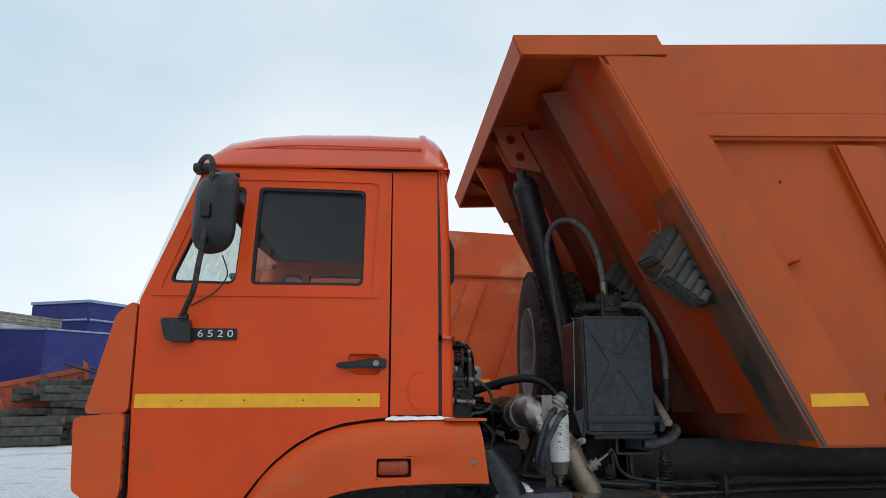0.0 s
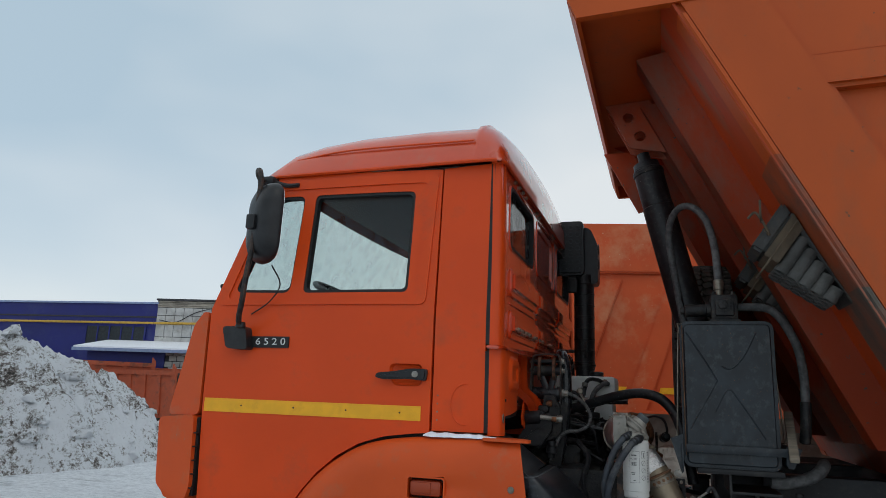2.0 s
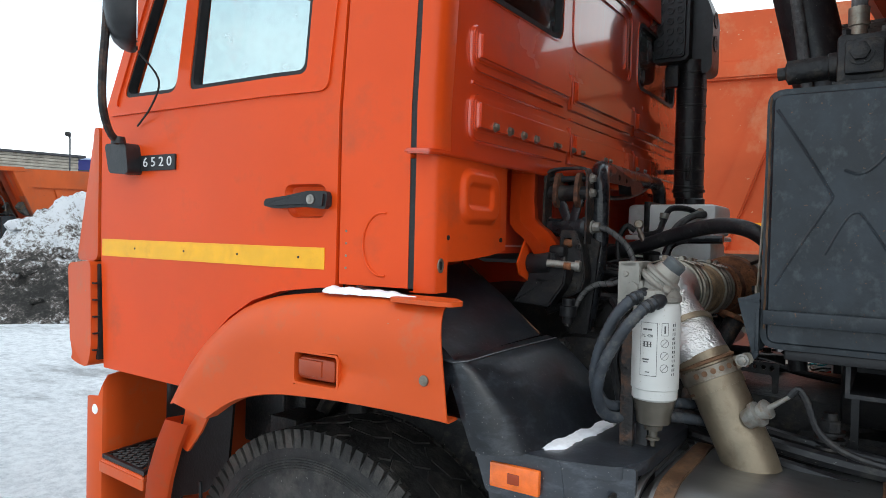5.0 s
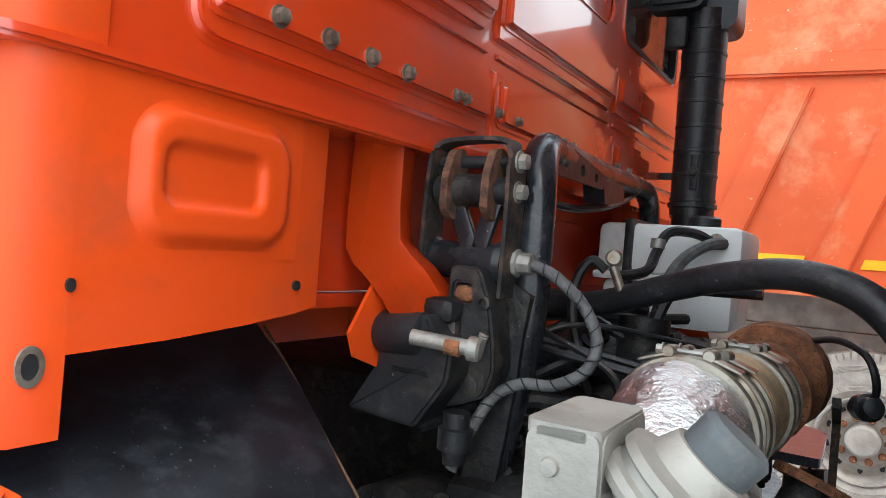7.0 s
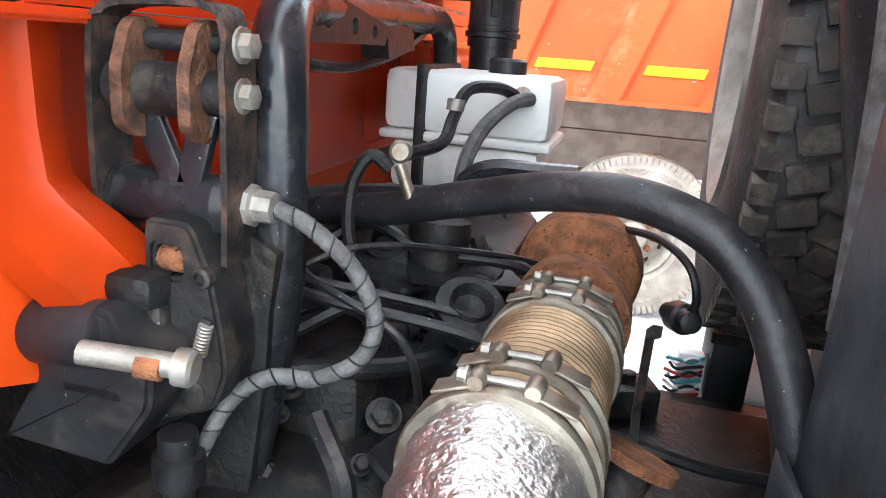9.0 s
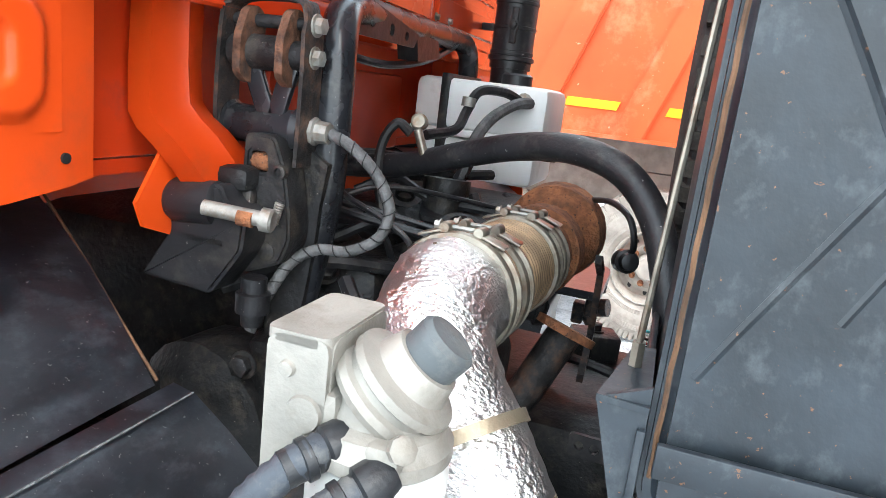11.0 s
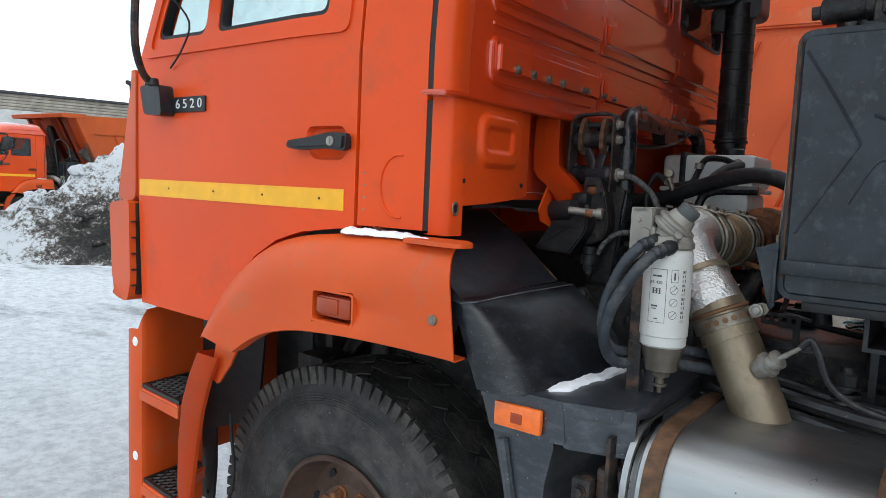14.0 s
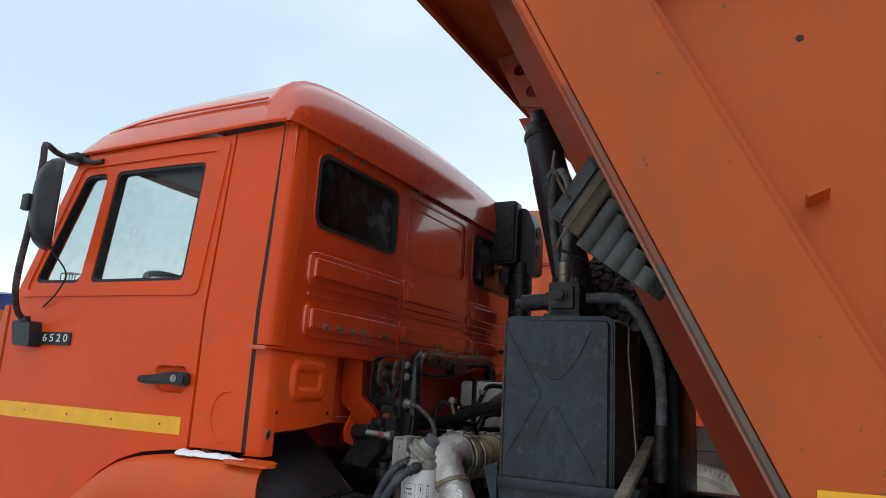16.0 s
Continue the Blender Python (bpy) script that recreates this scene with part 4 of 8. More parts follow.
    for k, y in ((0.97, 0.024), (1.0, 0.016), (1.0, 0.004), (0.96, -0.016), (0.86, -0.036), (0.68, -0.052), (0.42, -0.061), (0.12, -0.064)):
        cur = [shell.verts.new((x * k, y, z * k)) for x, z in oval_out]
        if prev:
            for i in range(len(cur)):
                shell.faces.new((prev[i], prev[(i + 1) % len(cur)], cur[(i + 1) % len(cur)], cur[i]))
        else:
            shell.faces.new(cur)
        prev = cur
    shell.faces.new(prev)
    bmesh.ops.transform(shell, matrix=mm, verts=shell.verts)
    part("mirror_housing", F(shell), "black", arm, "black domed mirror housing")
    gl = plate([(x * 0.93, z * 0.95) for x, z in oval_out], [], "y", 0.0245, 0.0275)
    bmesh.ops.transform(gl, matrix=mm, verts=gl.verts)
    part("mirror_glass", F(gl), "mirror", arm)
    bm = bmesh.new()
    lathe(bm, (-0.912, -0.168, 2.335), (0.1, 1, 0), [(0, 0.02), (0.05, 0.02)], 12)
    box(bm, -0.94, -0.90, -0.185, -0.155, 2.305, 2.365, 0.006)
    pieces("mirror_clamp", F(bm), "black", arm)
    bm = ntube([(-0.86, -0.09, 2.17), (-0.85, -0.03, 2.10), (-0.90, -0.02, 2.03), (-0.99, -0.005, 1.98)], 0.003, 6, 4)
    part("mirror_cable", F(bm), "seal", arm)

# model number on the door
bm = plate(rect(-0.985, -0.803, 1.842, 1.888, 0.004), [], "y", -0.006, 0.0)
badge = part("model_badge", bm, "badge", T, "black badge with pale model number")
lettering("6 5 2 0", 0.040, badge, pose(-0.887, -0.0065, 1.866, 90, 0, 0) @ Matrix.Diagonal((1.25, 1, 1, 1)), "chalk")

# rear wall of the cab
W1, W3 = rect(0.222, 0.758, 2.283, 2.553, 0.055, 6), rect(1.502, 2.038, 2.283, 2.553, 0.055, 6)
WM = rect(0.850, 1.410, 2.285, 2.560, 0.055, 6)
bm = plate(rect(0.09, 2 * CY - 0.09, 1.866, 2.605), [W1, W3, WM], "x", 0.016, 0.058)
rear = part("rear_wall", bm, "rearpaint", T, "glossy orange pressed rear wall of the cab")
bm = plate([(p[0], p[1]) for p in WM], [], "x", 0.028, 0.046)
blank = part("blank_panel", bm, "gloss", rear, "recessed glossy orange blank panel")
part("blank_frame", ring(rect(0.850, 1.410, 2.285, 2.560, 0.055, 6), rect(0.885, 1.375, 2.325, 2.525, 0.03, 6), "x", 0.044, 0.053), "gloss", blank)
for w in (W1, WM, W3):
    cy, cz = sum(p[0] for p in w) / len(w), sum(p[1] for p in w) / len(w)
    o = [(cy + (p[0] - cy) * 1.045, cz + (p[1] - cz) * 1.085) for p in w]
    bm = ring(o, w, "x", 0.051, 0.062)
    bmesh.ops.bevel(bm, geom=[e for e in bm.edges if all(v.co.x > 0.0605 for v in e.verts) and len(e.link_faces) == 2 and any(abs(f.normal.x) < 0.5 for f in e.link_faces)], offset=0.005, segments=2, affect="EDGES")
    part("window_rim", bm, "rearpaint", rear)
for w in (W1, W3):
    cy, cz = sum(p[0] for p in w) / len(w), sum(p[1] for p in w) / len(w)
    i = [(cy + (p[0] - cy) * 0.95, cz + (p[1] - cz) * 0.9) for p in w]
    rw = part("rear_window", plate(w, [], "x", 0.037, 0.041), "darkglass", rear, "dark tinted rear window")
    part("window_seal", ring(w, i, "x", 0.039, 0.061), "seal", rw, "black rubber seal")


def band(y0, y1, z0, z1, x, h, r):
    """A pressed band with rounded shoulders."""
    b = plate(rect(y0, y1, z0, z1, r, 5), [], "x", x, x + h)
    bmesh.ops.bevel(b, geom=[e for e in b.edges if all(v.co.x > x + h * 0.9 for v in e.verts)], offset=h * 0.75, segments=3, affect="EDGES")
    return b


for y0, y1 in ((0.205, 0.800), (0.812, 1.425), (1.437, 2.05)):
    for z0, z1, h, r in ((2.072, 2.205, 0.014, 0.045), (1.900, 2.034, 0.014, 0.045)):
        step = part("pressed_band", band(y0, y1, z0, z1, 0.055, h, r if y0 < 0.5 else 0.012), "rearpaint", rear)
        part("pressed_band_inner", band(y0 + 0.018, y1 - 0.006, z0 + 0.030, z1 - 0.022, 0.055 + h - 0.001, 0.015, 0.016), "rearpaint", step)
    part("pressed_ridge", band(y0 + 0.012, y1, 2.042, 2.064, 0.055, 0.010, 0.008), "rearpaint", rear)
bm = bmesh.new()
for y in (0.305, 0.384, 0.463, 0.543):
    bolt(bm, (0.0825, y, 1.950), (1, 0, 0), 0.0095, 0.011)
for y in (0.674, 0.701, 0.812, 0.889, 1.10, 1.15, 1.45, 1.55):
    bolt(bm, (0.0825, y, 1.950), (1, 0, 0), 0.0075, 0.010)
for y in (0.324, 0.403, 0.482, 0.566, 0.85, 0.92, 1.34, 1.41, 1.70, 1.78, 1.86, 1.94):
    bolt(bm, (0.057, y, 2.594), (1, 0, 0), 0.008, 0.010)
pieces("bolt", bm, "clampsteel", rear, "row of hexagon bolts")
lip = [(0.024, -0.004), (0.048, -0.002), (0.066, 0.008), (0.080, 0.028), (0.087, 0.06), (0.089, 0.10)]
bm = plate(lip + [(x, 2 * CY - y) for x, y in lip[::-1]], [], "z", 1.852, 1.864)
bmesh.ops.bevel(bm, geom=[e for e in bm.edges if abs(e.verts[0].co.z - e.verts[1].co.z) < 1e-4 and len(e.link_faces) == 2 and any(abs(f.normal.z) < 0.5 for f in e.link_faces)], offset=0.004, segments=2, affect="EDGES")
part("waist_flange", bm, "rearpaint", rear)
# under the rear wall
bm = nbox(-0.02, 0.0, 0.40, 2 * CY - 0.40, 1.645, 1.86)
box(bm, -1.15, 0.0, 0.06, 2 * CY - 0.06, 1.622, 1.642)
part("cab_floor", bm, "red", T)
bm = nbox(-0.01, 0.015, 0.85, 1.45, 1.62, 1.80, 0.01)
part("floor_panel", bm, "red", T)


def sweep_strap(mirror):
    """Folded orange strap that runs down and inwards from the wall."""
    rows = [((0.04, 0.51, 1.862), (0.052, 0.552, 1.862), (0.04, 0.607, 1.862)), ((0.04, 0.506, 1.77), (0.052, 0.553, 1.77), (0.04, 0.603, 1.77)),
            ((0.042, 0.505, 1.718), (0.056, 0.554, 1.72), (0.046, 0.602, 1.722)), ((0.058, 0.503, 1.698), (0.072, 0.556, 1.702), (0.062, 0.604, 1.705)),
            ((0.083, 0.503, 1.680), (0.096, 0.56, 1.682), (0.086, 0.610, 1.688)), ((0.102, 0.517, 1.652), (0.112, 0.576, 1.652), (0.104, 0.630, 1.66)), ((0.112, 0.545, 1.612), (0.120, 0.60, 1.612), (0.114, 0.648, 1.622))]
    b = bmesh.new()
    prev = None
    for p, c, q in rows:
        p, c, q = Vector(p), Vector(c), Vector(q)
        f = Vector((0.009, 0, 0.004))
        cur = [b.verts.new(v) for v in (p + Vector((-0.03, -0.004, -0.01)), p, p.lerp(c, 0.7), c + f, c.lerp(q, 0.75) + f, q, q + Vector((-0.03, 0.004, -0.01)))]
        if prev:
            for i in range(6):
                b.faces.new((prev[i], prev[i + 1], cur[i + 1], cur[i]))
        prev = cur
    bmesh.ops.solidify(b, geom=b.faces[:], thickness=0.004)
    t = [(0.521, 1.675), (0.468, 1.598), (0.482, 1.565), (0.543, 1.543), (0.60, 1.575), (0.617, 1.605), (0.56, 1.66)]
    plate(t, [], "x", 0.052, 0.058, b)
    bmesh.ops.translate(b, verts=b.verts, vec=(0.010, 0.014, 0))
    return flip(b) if mirror else b


for far in (False, True):
    part("cab_strap", sweep_strap(far), "cab", T, "folded orange strap")
bm = ntube([(-0.10, 0.494, 1.585), (0.0, 0.458, 1.530), (0.10, 0.422, 1.470), (0.182, 0.394, 1.420)], 0.002, 8, 4)
part("guard_edge", bm, "strap", T)

# roof cap
bm = bmesh.new()
xs = [(-1.0, 2.60), (-0.995, 2.645), (-0.96, 2.69), (-0.90, 2.745), (-0.78, 2.778), (-0.6, 2.800), (-0.3, 2.812), (-0.066, 2.812), (-0.060, 2.826), (-0.036, 2.826), (-0.030, 2.812), (0.002, 2.795), (0.034, 2.750), (0.058, 2.68), (0.062, 2.60)]
NS = 28
rows = []
for x, top in xs:
    row = []
    for i in range(NS + 1):
        s = 2 * i / NS - 1
        s = math.copysign(1 - (1 - abs(s)) ** 1.5, s)
        k = (1 - abs(s) ** 11) ** 0.5
        cr = (0.070 + 0.028 * min(1.0, max(0.0, (-0.12 - x) / 0.35))) * (1 - s * s) * min(1.0, max(0.0, (top - 2.6) / 0.16))
        row.append(bm.verts.new((x - (0.06 * s * s if x < -0.85 else 0) * -1 - (0.06 if x < -0.85 else 0) + 0.02 * (1 - s * s) * (x > 0.02), CY + s * 1.085, 2.60 + (top - 2.60) * k + cr * k)))
    rows.append(row)
for a, b in zip(rows, rows[1:]):
    for i in range(NS):
        bm.faces.new((a[i], a[i + 1], b[i + 1], b[i]))
roof = part("roof", bm, "roofpaint", T, "rounded glossy orange roof cap", 60)
bm = bmesh.new()
tube(bm, [(-1.03, 0.3, 2.60), (-1.0, 0.08, 2.598), (-0.9, 0.046, 2.596), (-0.5, 0.044, 2.60), (0.0, 0.044, 2.606), (0.02, 0.075, 2.606), (0.05, 0.09, 2.607), (0.066, 0.16, 2.607), (0.066, 1.0, 2.612), (0.066, 2.1, 2.61)], 0.008, 6, 4)
part("roof_gutter", bm, "cab", roof)
part("roof_ridge", ntube([(-0.88, 0.075, 2.675), (-0.6, 0.062, 2.70), (-0.06, 0.060, 2.70)], 0.004, 6, 4), "cab", roof)
bm = nbox(-0.95, 0.03, 0.12, 2 * CY - 0.12, 2.60, 2.615)
part("headliner", bm, "roofin", T)

# front of the cab
bm = bmesh.new()
g = [[bm.verts.new((-1.235 - 0.035 * (1 - ((y - CY) / 1.05) ** 2) + k * 0.215, y, 1.99 + 0.61 * k)) for y in [CY - 1.05 + 2.1 * i / 10 for i in range(11)]] for k in (0, 0.5, 1)]
for a, b in zip(g, g[1:]):
    for i in range(10):
        bm.faces.new((a[i], a[i + 1], b[i + 1], b[i]))
ws = part("windscreen", bm, "glass", T, "wide windscreen, partly frosted")
ws.visible_shadow = False
bm = bmesh.new()
box(bm, -1.36, -1.2, 0.2, 2 * CY - 0.2, 1.60, 1.985, 0.04)
box(bm, -1.39, -1.2, 0.2, 2 * CY - 0.2, 1.22, 1.58, 0.03)
front = part("front_panel", bm, "cab", T, "orange front panel with grille")
for z in (1.30, 1.41):
    part("grille_slot", nbox(-1.396, -1.375, 0.45, 2 * CY - 0.45, z, z + 0.055, 0.006), "seal", front)
bm = nbox(-1.43, -1.28, 0.24, 2 * CY - 0.24, 0.56, 1.06, 0.05)
bumper = part("bumper", bm, "fender", T, "orange front bumper")
part("bumper_slot", nbox(-1.437, -1.42, 0.75, 2 * CY - 0.75, 0.70, 0.84, 0.01), "seal", bumper)
part("bumper_slot", nbox(-1.437, -1.42, 0.75, 2 * CY - 0.75, 0.92, 1.0, 0.01), "seal", bumper)
for y in (0.36, 2 * CY - 0.36):
    part("headlamp", nbox(-1.442, -1.41, y - 0.12, y + 0.16, 0.84, 1.0, 0.015), "lamplens", bumper, "clear headlamp")
for y in (0.75, 1.45):
    bm = ntube([(-1.30, y, 1.99), (-1.27, y + 0.25, 2.06), (-1.26, y + 0.55, 2.07)], 0.008, 6, 3)
    part("wiper", bm, "seal", T)

# inside the cab
for y in (0.055, 2 * CY - 0.067):
    part("door_trim", nbox(-1.12, 0.0, y, y + 0.012, 1.56, 2.02), "inside", T)
bm = nbox(-1.17, -0.93, 0.1, 2 * CY - 0.1, 1.55, 2.04, 0.05)
part("dashboard", bm, "inside", T)
for y in (0.42, 1.78):
    bm = nbox(-0.75, -0.25, y - 0.24, y + 0.24, 1.55, 1.86, 0.06)
    obox(bm, (-0.20, y, 2.12), (0.13, 0.46, 0.60), (0, 12, 0), 0.05)
    obox(bm, (-0.13, y, 2.47), (0.09, 0.26, 0.18), (0, 12, 0), 0.035)
    part("seat", bm, "inside", T)
bm = bmesh.new()
cpt, nrm = Vector((-0.74, 0.5, 2.085)), Vector((0.45, 0, 0.9)).normalized()
u, v, _ = basis(nrm)
tube(bm, [cpt + (u * math.cos(a) + v * math.sin(a)) * 0.225 for a in (2 * math.pi * i / 24 for i in range(25))], 0.014, 8, 1)
rod(bm, cpt - nrm * 0.3, cpt - nrm * 0.04, 0.03)
for a in (0.3, 2.4, 4.5):
    rod(bm, cpt - nrm * 0.05, cpt + (u * math.cos(a) + v * math.sin(a)) * 0.22, 0.01)
part("steering_wheel", bm, "black", T)
bm = nbox(0.0, 0.012, 0.1, 2 * CY - 0.1, 1.88, 2.26)
part("rear_trim", bm, "inside", T)

# chassis
for y in (0.72, 1.54):
    bm = nbox(-1.2, 6.3, y - 0.04, y + 0.04, 0.88, 1.16, 0.008)
    part("frame_rail", bm, "frame", T, "black steel chassis rail")
bm = bmesh.new()
for x in (0.95, 1.35, 1.75, 2.5, 3.4, 4.4, 5.6):
    box(bm, x, x + 0.1, 0.76, 1.5, 0.92, 1.12)
pieces("cross_member", bm, "frame", T)
for x, side, tag in ((-0.425, 0, "large worn black front tyre"), (3.42, 1, ""), (4.82, 1, "")):
    y = 0.17 if side else 0.36
    make_wheel(T, x, y, 0.548, -1, tag=tag)
    make_wheel(T, x, 2 * CY - y, 0.548, 1, tag=tag)
bm = bmesh.new()
for x in (-0.425, 3.42, 4.82):
    rod(bm, (x, 0.42, 0.565), (x, 2 * CY - 0.42, 0.565), 0.075, 12)
pieces("axle", bm, "frame", T)
bm = bmesh.new()
for k in range(5):
    box(bm, -0.75 + k * 0.05, 0.55 - k * 0.05, 0.69, 0.77, 0.84 - k * 0.022, 0.86 - k * 0.022)
rod(bm, (-0.42, 0.62, 0.62), (-0.36, 0.62, 1.12), 0.04)
box(bm, -0.80, -0.68, 0.42, 0.7, 0.62, 1.15, 0.02)
lathe(bm, (-0.5, 0.46, 0.95), (0, 0.2, 1), [(0, 0.05), (0.1, 0.06), (0.11, 0.045), (0.2, 0.045)], 14)
box(bm, -0.72, -0.60, 0.3, 0.45, 1.0, 1.08, 0.01)
part("leaf_spring", bm, "dark", T)
# inner wheel house
bm = bmesh.new()
tube(bm, [(-0.66, 0.45, 1.0), (-0.55, 0.45, 1.16), (-0.3, 0.45, 1.24), (0.0, 0.45, 1.24), (0.2, 0.45, 1.2)], 0.03, 6, 3)
box(bm, -0.68, 0.2, 0.02, 0.5, 1.27, 1.275)
box(bm, -0.66, 0.08, 0.5, 0.52, 0.75, 1.36)
box(bm, -0.98, -0.70, 0.42, 0.72, 0.92, 1.18, 0.01)
part("wheel_house", bm, "dark", T)
bm = ntube([(-0.80, 0.10, 0.90), (-0.795, 0.10, 0.83), (-0.78, 0.10, 0.74), (-0.785, 0.10, 0.66), (-0.82, 0.10, 0.575)], 0.006, 6, 4)
lathe(bm, (-0.82, 0.10, 0.58), (-0.5, 0, -1), [(0, 0.009), (0.03, 0.010), (0.035, 0.006)], 8)
part("hanging_wire", bm, "seal", T)

# engine and gearbox mass below the cab's rear edge
bm = bmesh.new()
box(bm, -0.5, 0.30, 0.80, 1.46, 0.95, 1.48, 0.05)
engine = part("engine", bm, "dark", T, "oily dark engine and gearbox castings")
bm = bmesh.new()
box(bm, 0.12, 0.48, 0.62, 1.0, 1.12, 1.40, 0.05)
box(bm, 0.13, 0.285, 0.77, 0.98, 1.30, 1.49, 0.03)
box(bm, 0.3, 0.95, 0.9, 1.4, 0.85, 1.25, 0.06)
box(bm, 0.05, 0.40, 1.0, 1.42, 1.44, 1.56, 0.03)
lathe(bm, (0.06, 0.6, 1.22), (0.2, 1, 0.05), [(0, 0.10), (0.03, 0.14), (0.12, 0.14), (0.14, 0.10), (0.3, 0.09)], 20)
lathe(bm, (0.30, 1.02, 1.62), (0, 0.1, 1), [(-0.12, 0.03), (-0.02, 0.045), (0.0, 0.045)], 14)
pieces("engine_casting", bm, "dark", engine)
bm = bmesh.new()
for p, d in (((0.198, 0.76, 1.47), (0.3, -0.6, 0.7)), ((0.31, 0.78, 1.44), (0.3, -0.6, 0.7)), ((0.16, 0.60, 1.36), (0, -1, 0.1)), ((0.30, 0.61, 1.30), (0, -1, 0.1)), ((0.36, 0.615, 1.22), (0, -1, 0.1)), ((0.24, 0.615, 1.18), (0, -1, 0.1))):
    bolt(bm, p, d, 0.016, 0.02)
pieces("bolt", bm, "dark", engine)
bm = bmesh.new()
rnd = random.Random(4)
for i in range(26):
    x, y, z = rnd.uniform(0.05, 0.5), rnd.uniform(0.9, 1.45), rnd.uniform(1.46, 1.60)
    k = rnd.random()
    if k < 0.4:
        lathe(bm, (x, y, z - 0.05), (rnd.uniform(-1, 1), rnd.uniform(-1, 1), rnd.uniform(-0.3, 1)), [(0, 0.022), (0.05, 0.022), (0.052, 0.03), (0.065, 0.03), (0.067, 0.012)], 10)
    elif k < 0.75:
        obox(bm, (x, y, z - 0.03), (rnd.uniform(0.03, 0.09), rnd.uniform(0.03, 0.09), rnd.uniform(0.02, 0.06)), (rnd.uniform(-30, 30), rnd.uniform(-30, 30), rnd.uniform(0, 90)), 0.006)
    else:
        bolt(bm, (x, y, z - 0.02), (rnd.uniform(-.5, .5), rnd.uniform(-1, 0), 1), 0.012, 0.03)
pieces("engine_fitting", bm, "dark", engine)
bm = bmesh.new()
for a in (((0.05, 0.75, 1.60), (0.12, 0.95, 1.615), (0.2, 1.15, 1.60), (0.3, 1.35, 1.60)),
          ((0.08, 0.65, 1.45), (0.2, 0.72, 1.50), (0.33, 0.85, 1.48), (0.42, 1.1, 1.46)),
          ((0.06, 0.7, 1.53), (0.18, 0.78, 1.56), (0.25, 0.9, 1.535), (0.27, 1.1, 1.50)),
          ((0.03, 0.8, 1.64), (0.15, 1.0, 1.645), (0.25, 1.2, 1.62)),
          ((0.28, 0.66, 1.50), (0.33, 0.62, 1.44), (0.31, 0.60, 1.34), (0.34, 0.58, 1.22), (0.36, 0.55, 1.1)),
          ((0.22, 0.6, 1.28), (0.28, 0.55, 1.2), (0.2, 0.5, 1.1), (0.1, 0.5, 1.05)),
          ((0.4, 0.6, 1.3), (0.44, 0.56, 1.2), (0.5, 0.5, 1.16), (0.7, 0.5, 1.18))):
    tube(bm, a, 0.012, 7, 5)
pieces("engine_hose", bm, "hose", engine)

bm = bmesh.new()
rnd = random.Random(21)
for i in range(16):
    x0, y0, z0 = rnd.uniform(0.02, 0.2), rnd.uniform(0.72, 1.25), rnd.uniform(1.42, 1.58)
    x1, y1 = rnd.uniform(0.25, 0.48), y0 + rnd.uniform(-0.1, 0.35)
    tube(bm, [(x0, y0, z0), (x0 + 0.06, y0 + 0.04, z0 + 0.03), ((x0 + x1) / 2, (y0 + y1) / 2, z0 + rnd.uniform(-0.03, 0.04)), (x1, y1, z0 - 0.02), (x1 + 0.02, y1 + 0.03, z0 - 0.12)], rnd.choice((0.005, 0.007, 0.009, 0.012)), 7, 10, ribs=rnd.choice((0, 0, 0.001)))
pieces("engine_wire", bm, "hose", engine)
bm = bmesh.new()
for x, y, z, a, q in ((0.33, 1.02, 1.55, 12, 0.09), (0.24, 0.98, 1.53, -8, 0.07), (0.40, 0.95, 1.50, 20, 0.08), (0.14, 0.88, 1.555, 5, 0.06), (0.36, 0.72, 1.42, 30, 0.07)):
    m = pose(x, y, z, a, a * 0.5, a * 3)
    b2 = plate(rounded([(-q, -q * 0.5), (q, -q * 0.6), (q * 0.8, q * 0.5), (-q * 0.7, q * 0.6)], 0.02), [arc(q * 0.45, 0, 0.014, 0.014, 0, 324, 9), arc(-q * 0.4, 0.005, 0.011, 0.011, 0, 324, 9)], "z", 0, 0.008)
    bmesh.ops.transform(b2, matrix=m, verts=b2.verts)
    part("engine_bracket", b2, "frame", engine)
for x, y, z, r in ((0.37, 0.90, 1.565, 0.035), (0.30, 1.12, 1.56, 0.03), (0.20, 1.06, 1.58, 0.026), (0.43, 1.05, 1.53, 0.028)):
    bm = lathe(bmesh.new(), (x, y, z - 0.05), (0.25, -0.5, 0.85), [(0, r), (0.03, r), (0.032, r * 1.25), (0.05, r * 1.25), (0.052, r * 0.8), (0.06, r * 0.75), (0.045, r * 0.55), (0.04, 0.0)], 20)
    part("engine_port", bm, "dark", engine)
bm = bmesh.new()
for i in range(18):
    x, y = rnd.uniform(0.05, 0.46), rnd.uniform(0.62, 1.2)
    bolt(bm, (x, y, 1.36 + 0.18 * min(1.0, max(0.0, (y - 0.62) / 0.4))), (rnd.uniform(-0.3, 0.5), -0.6, 0.7), rnd.uniform(0.008, 0.014), 0.018)
pieces("bolt", bm, "dark", engine)

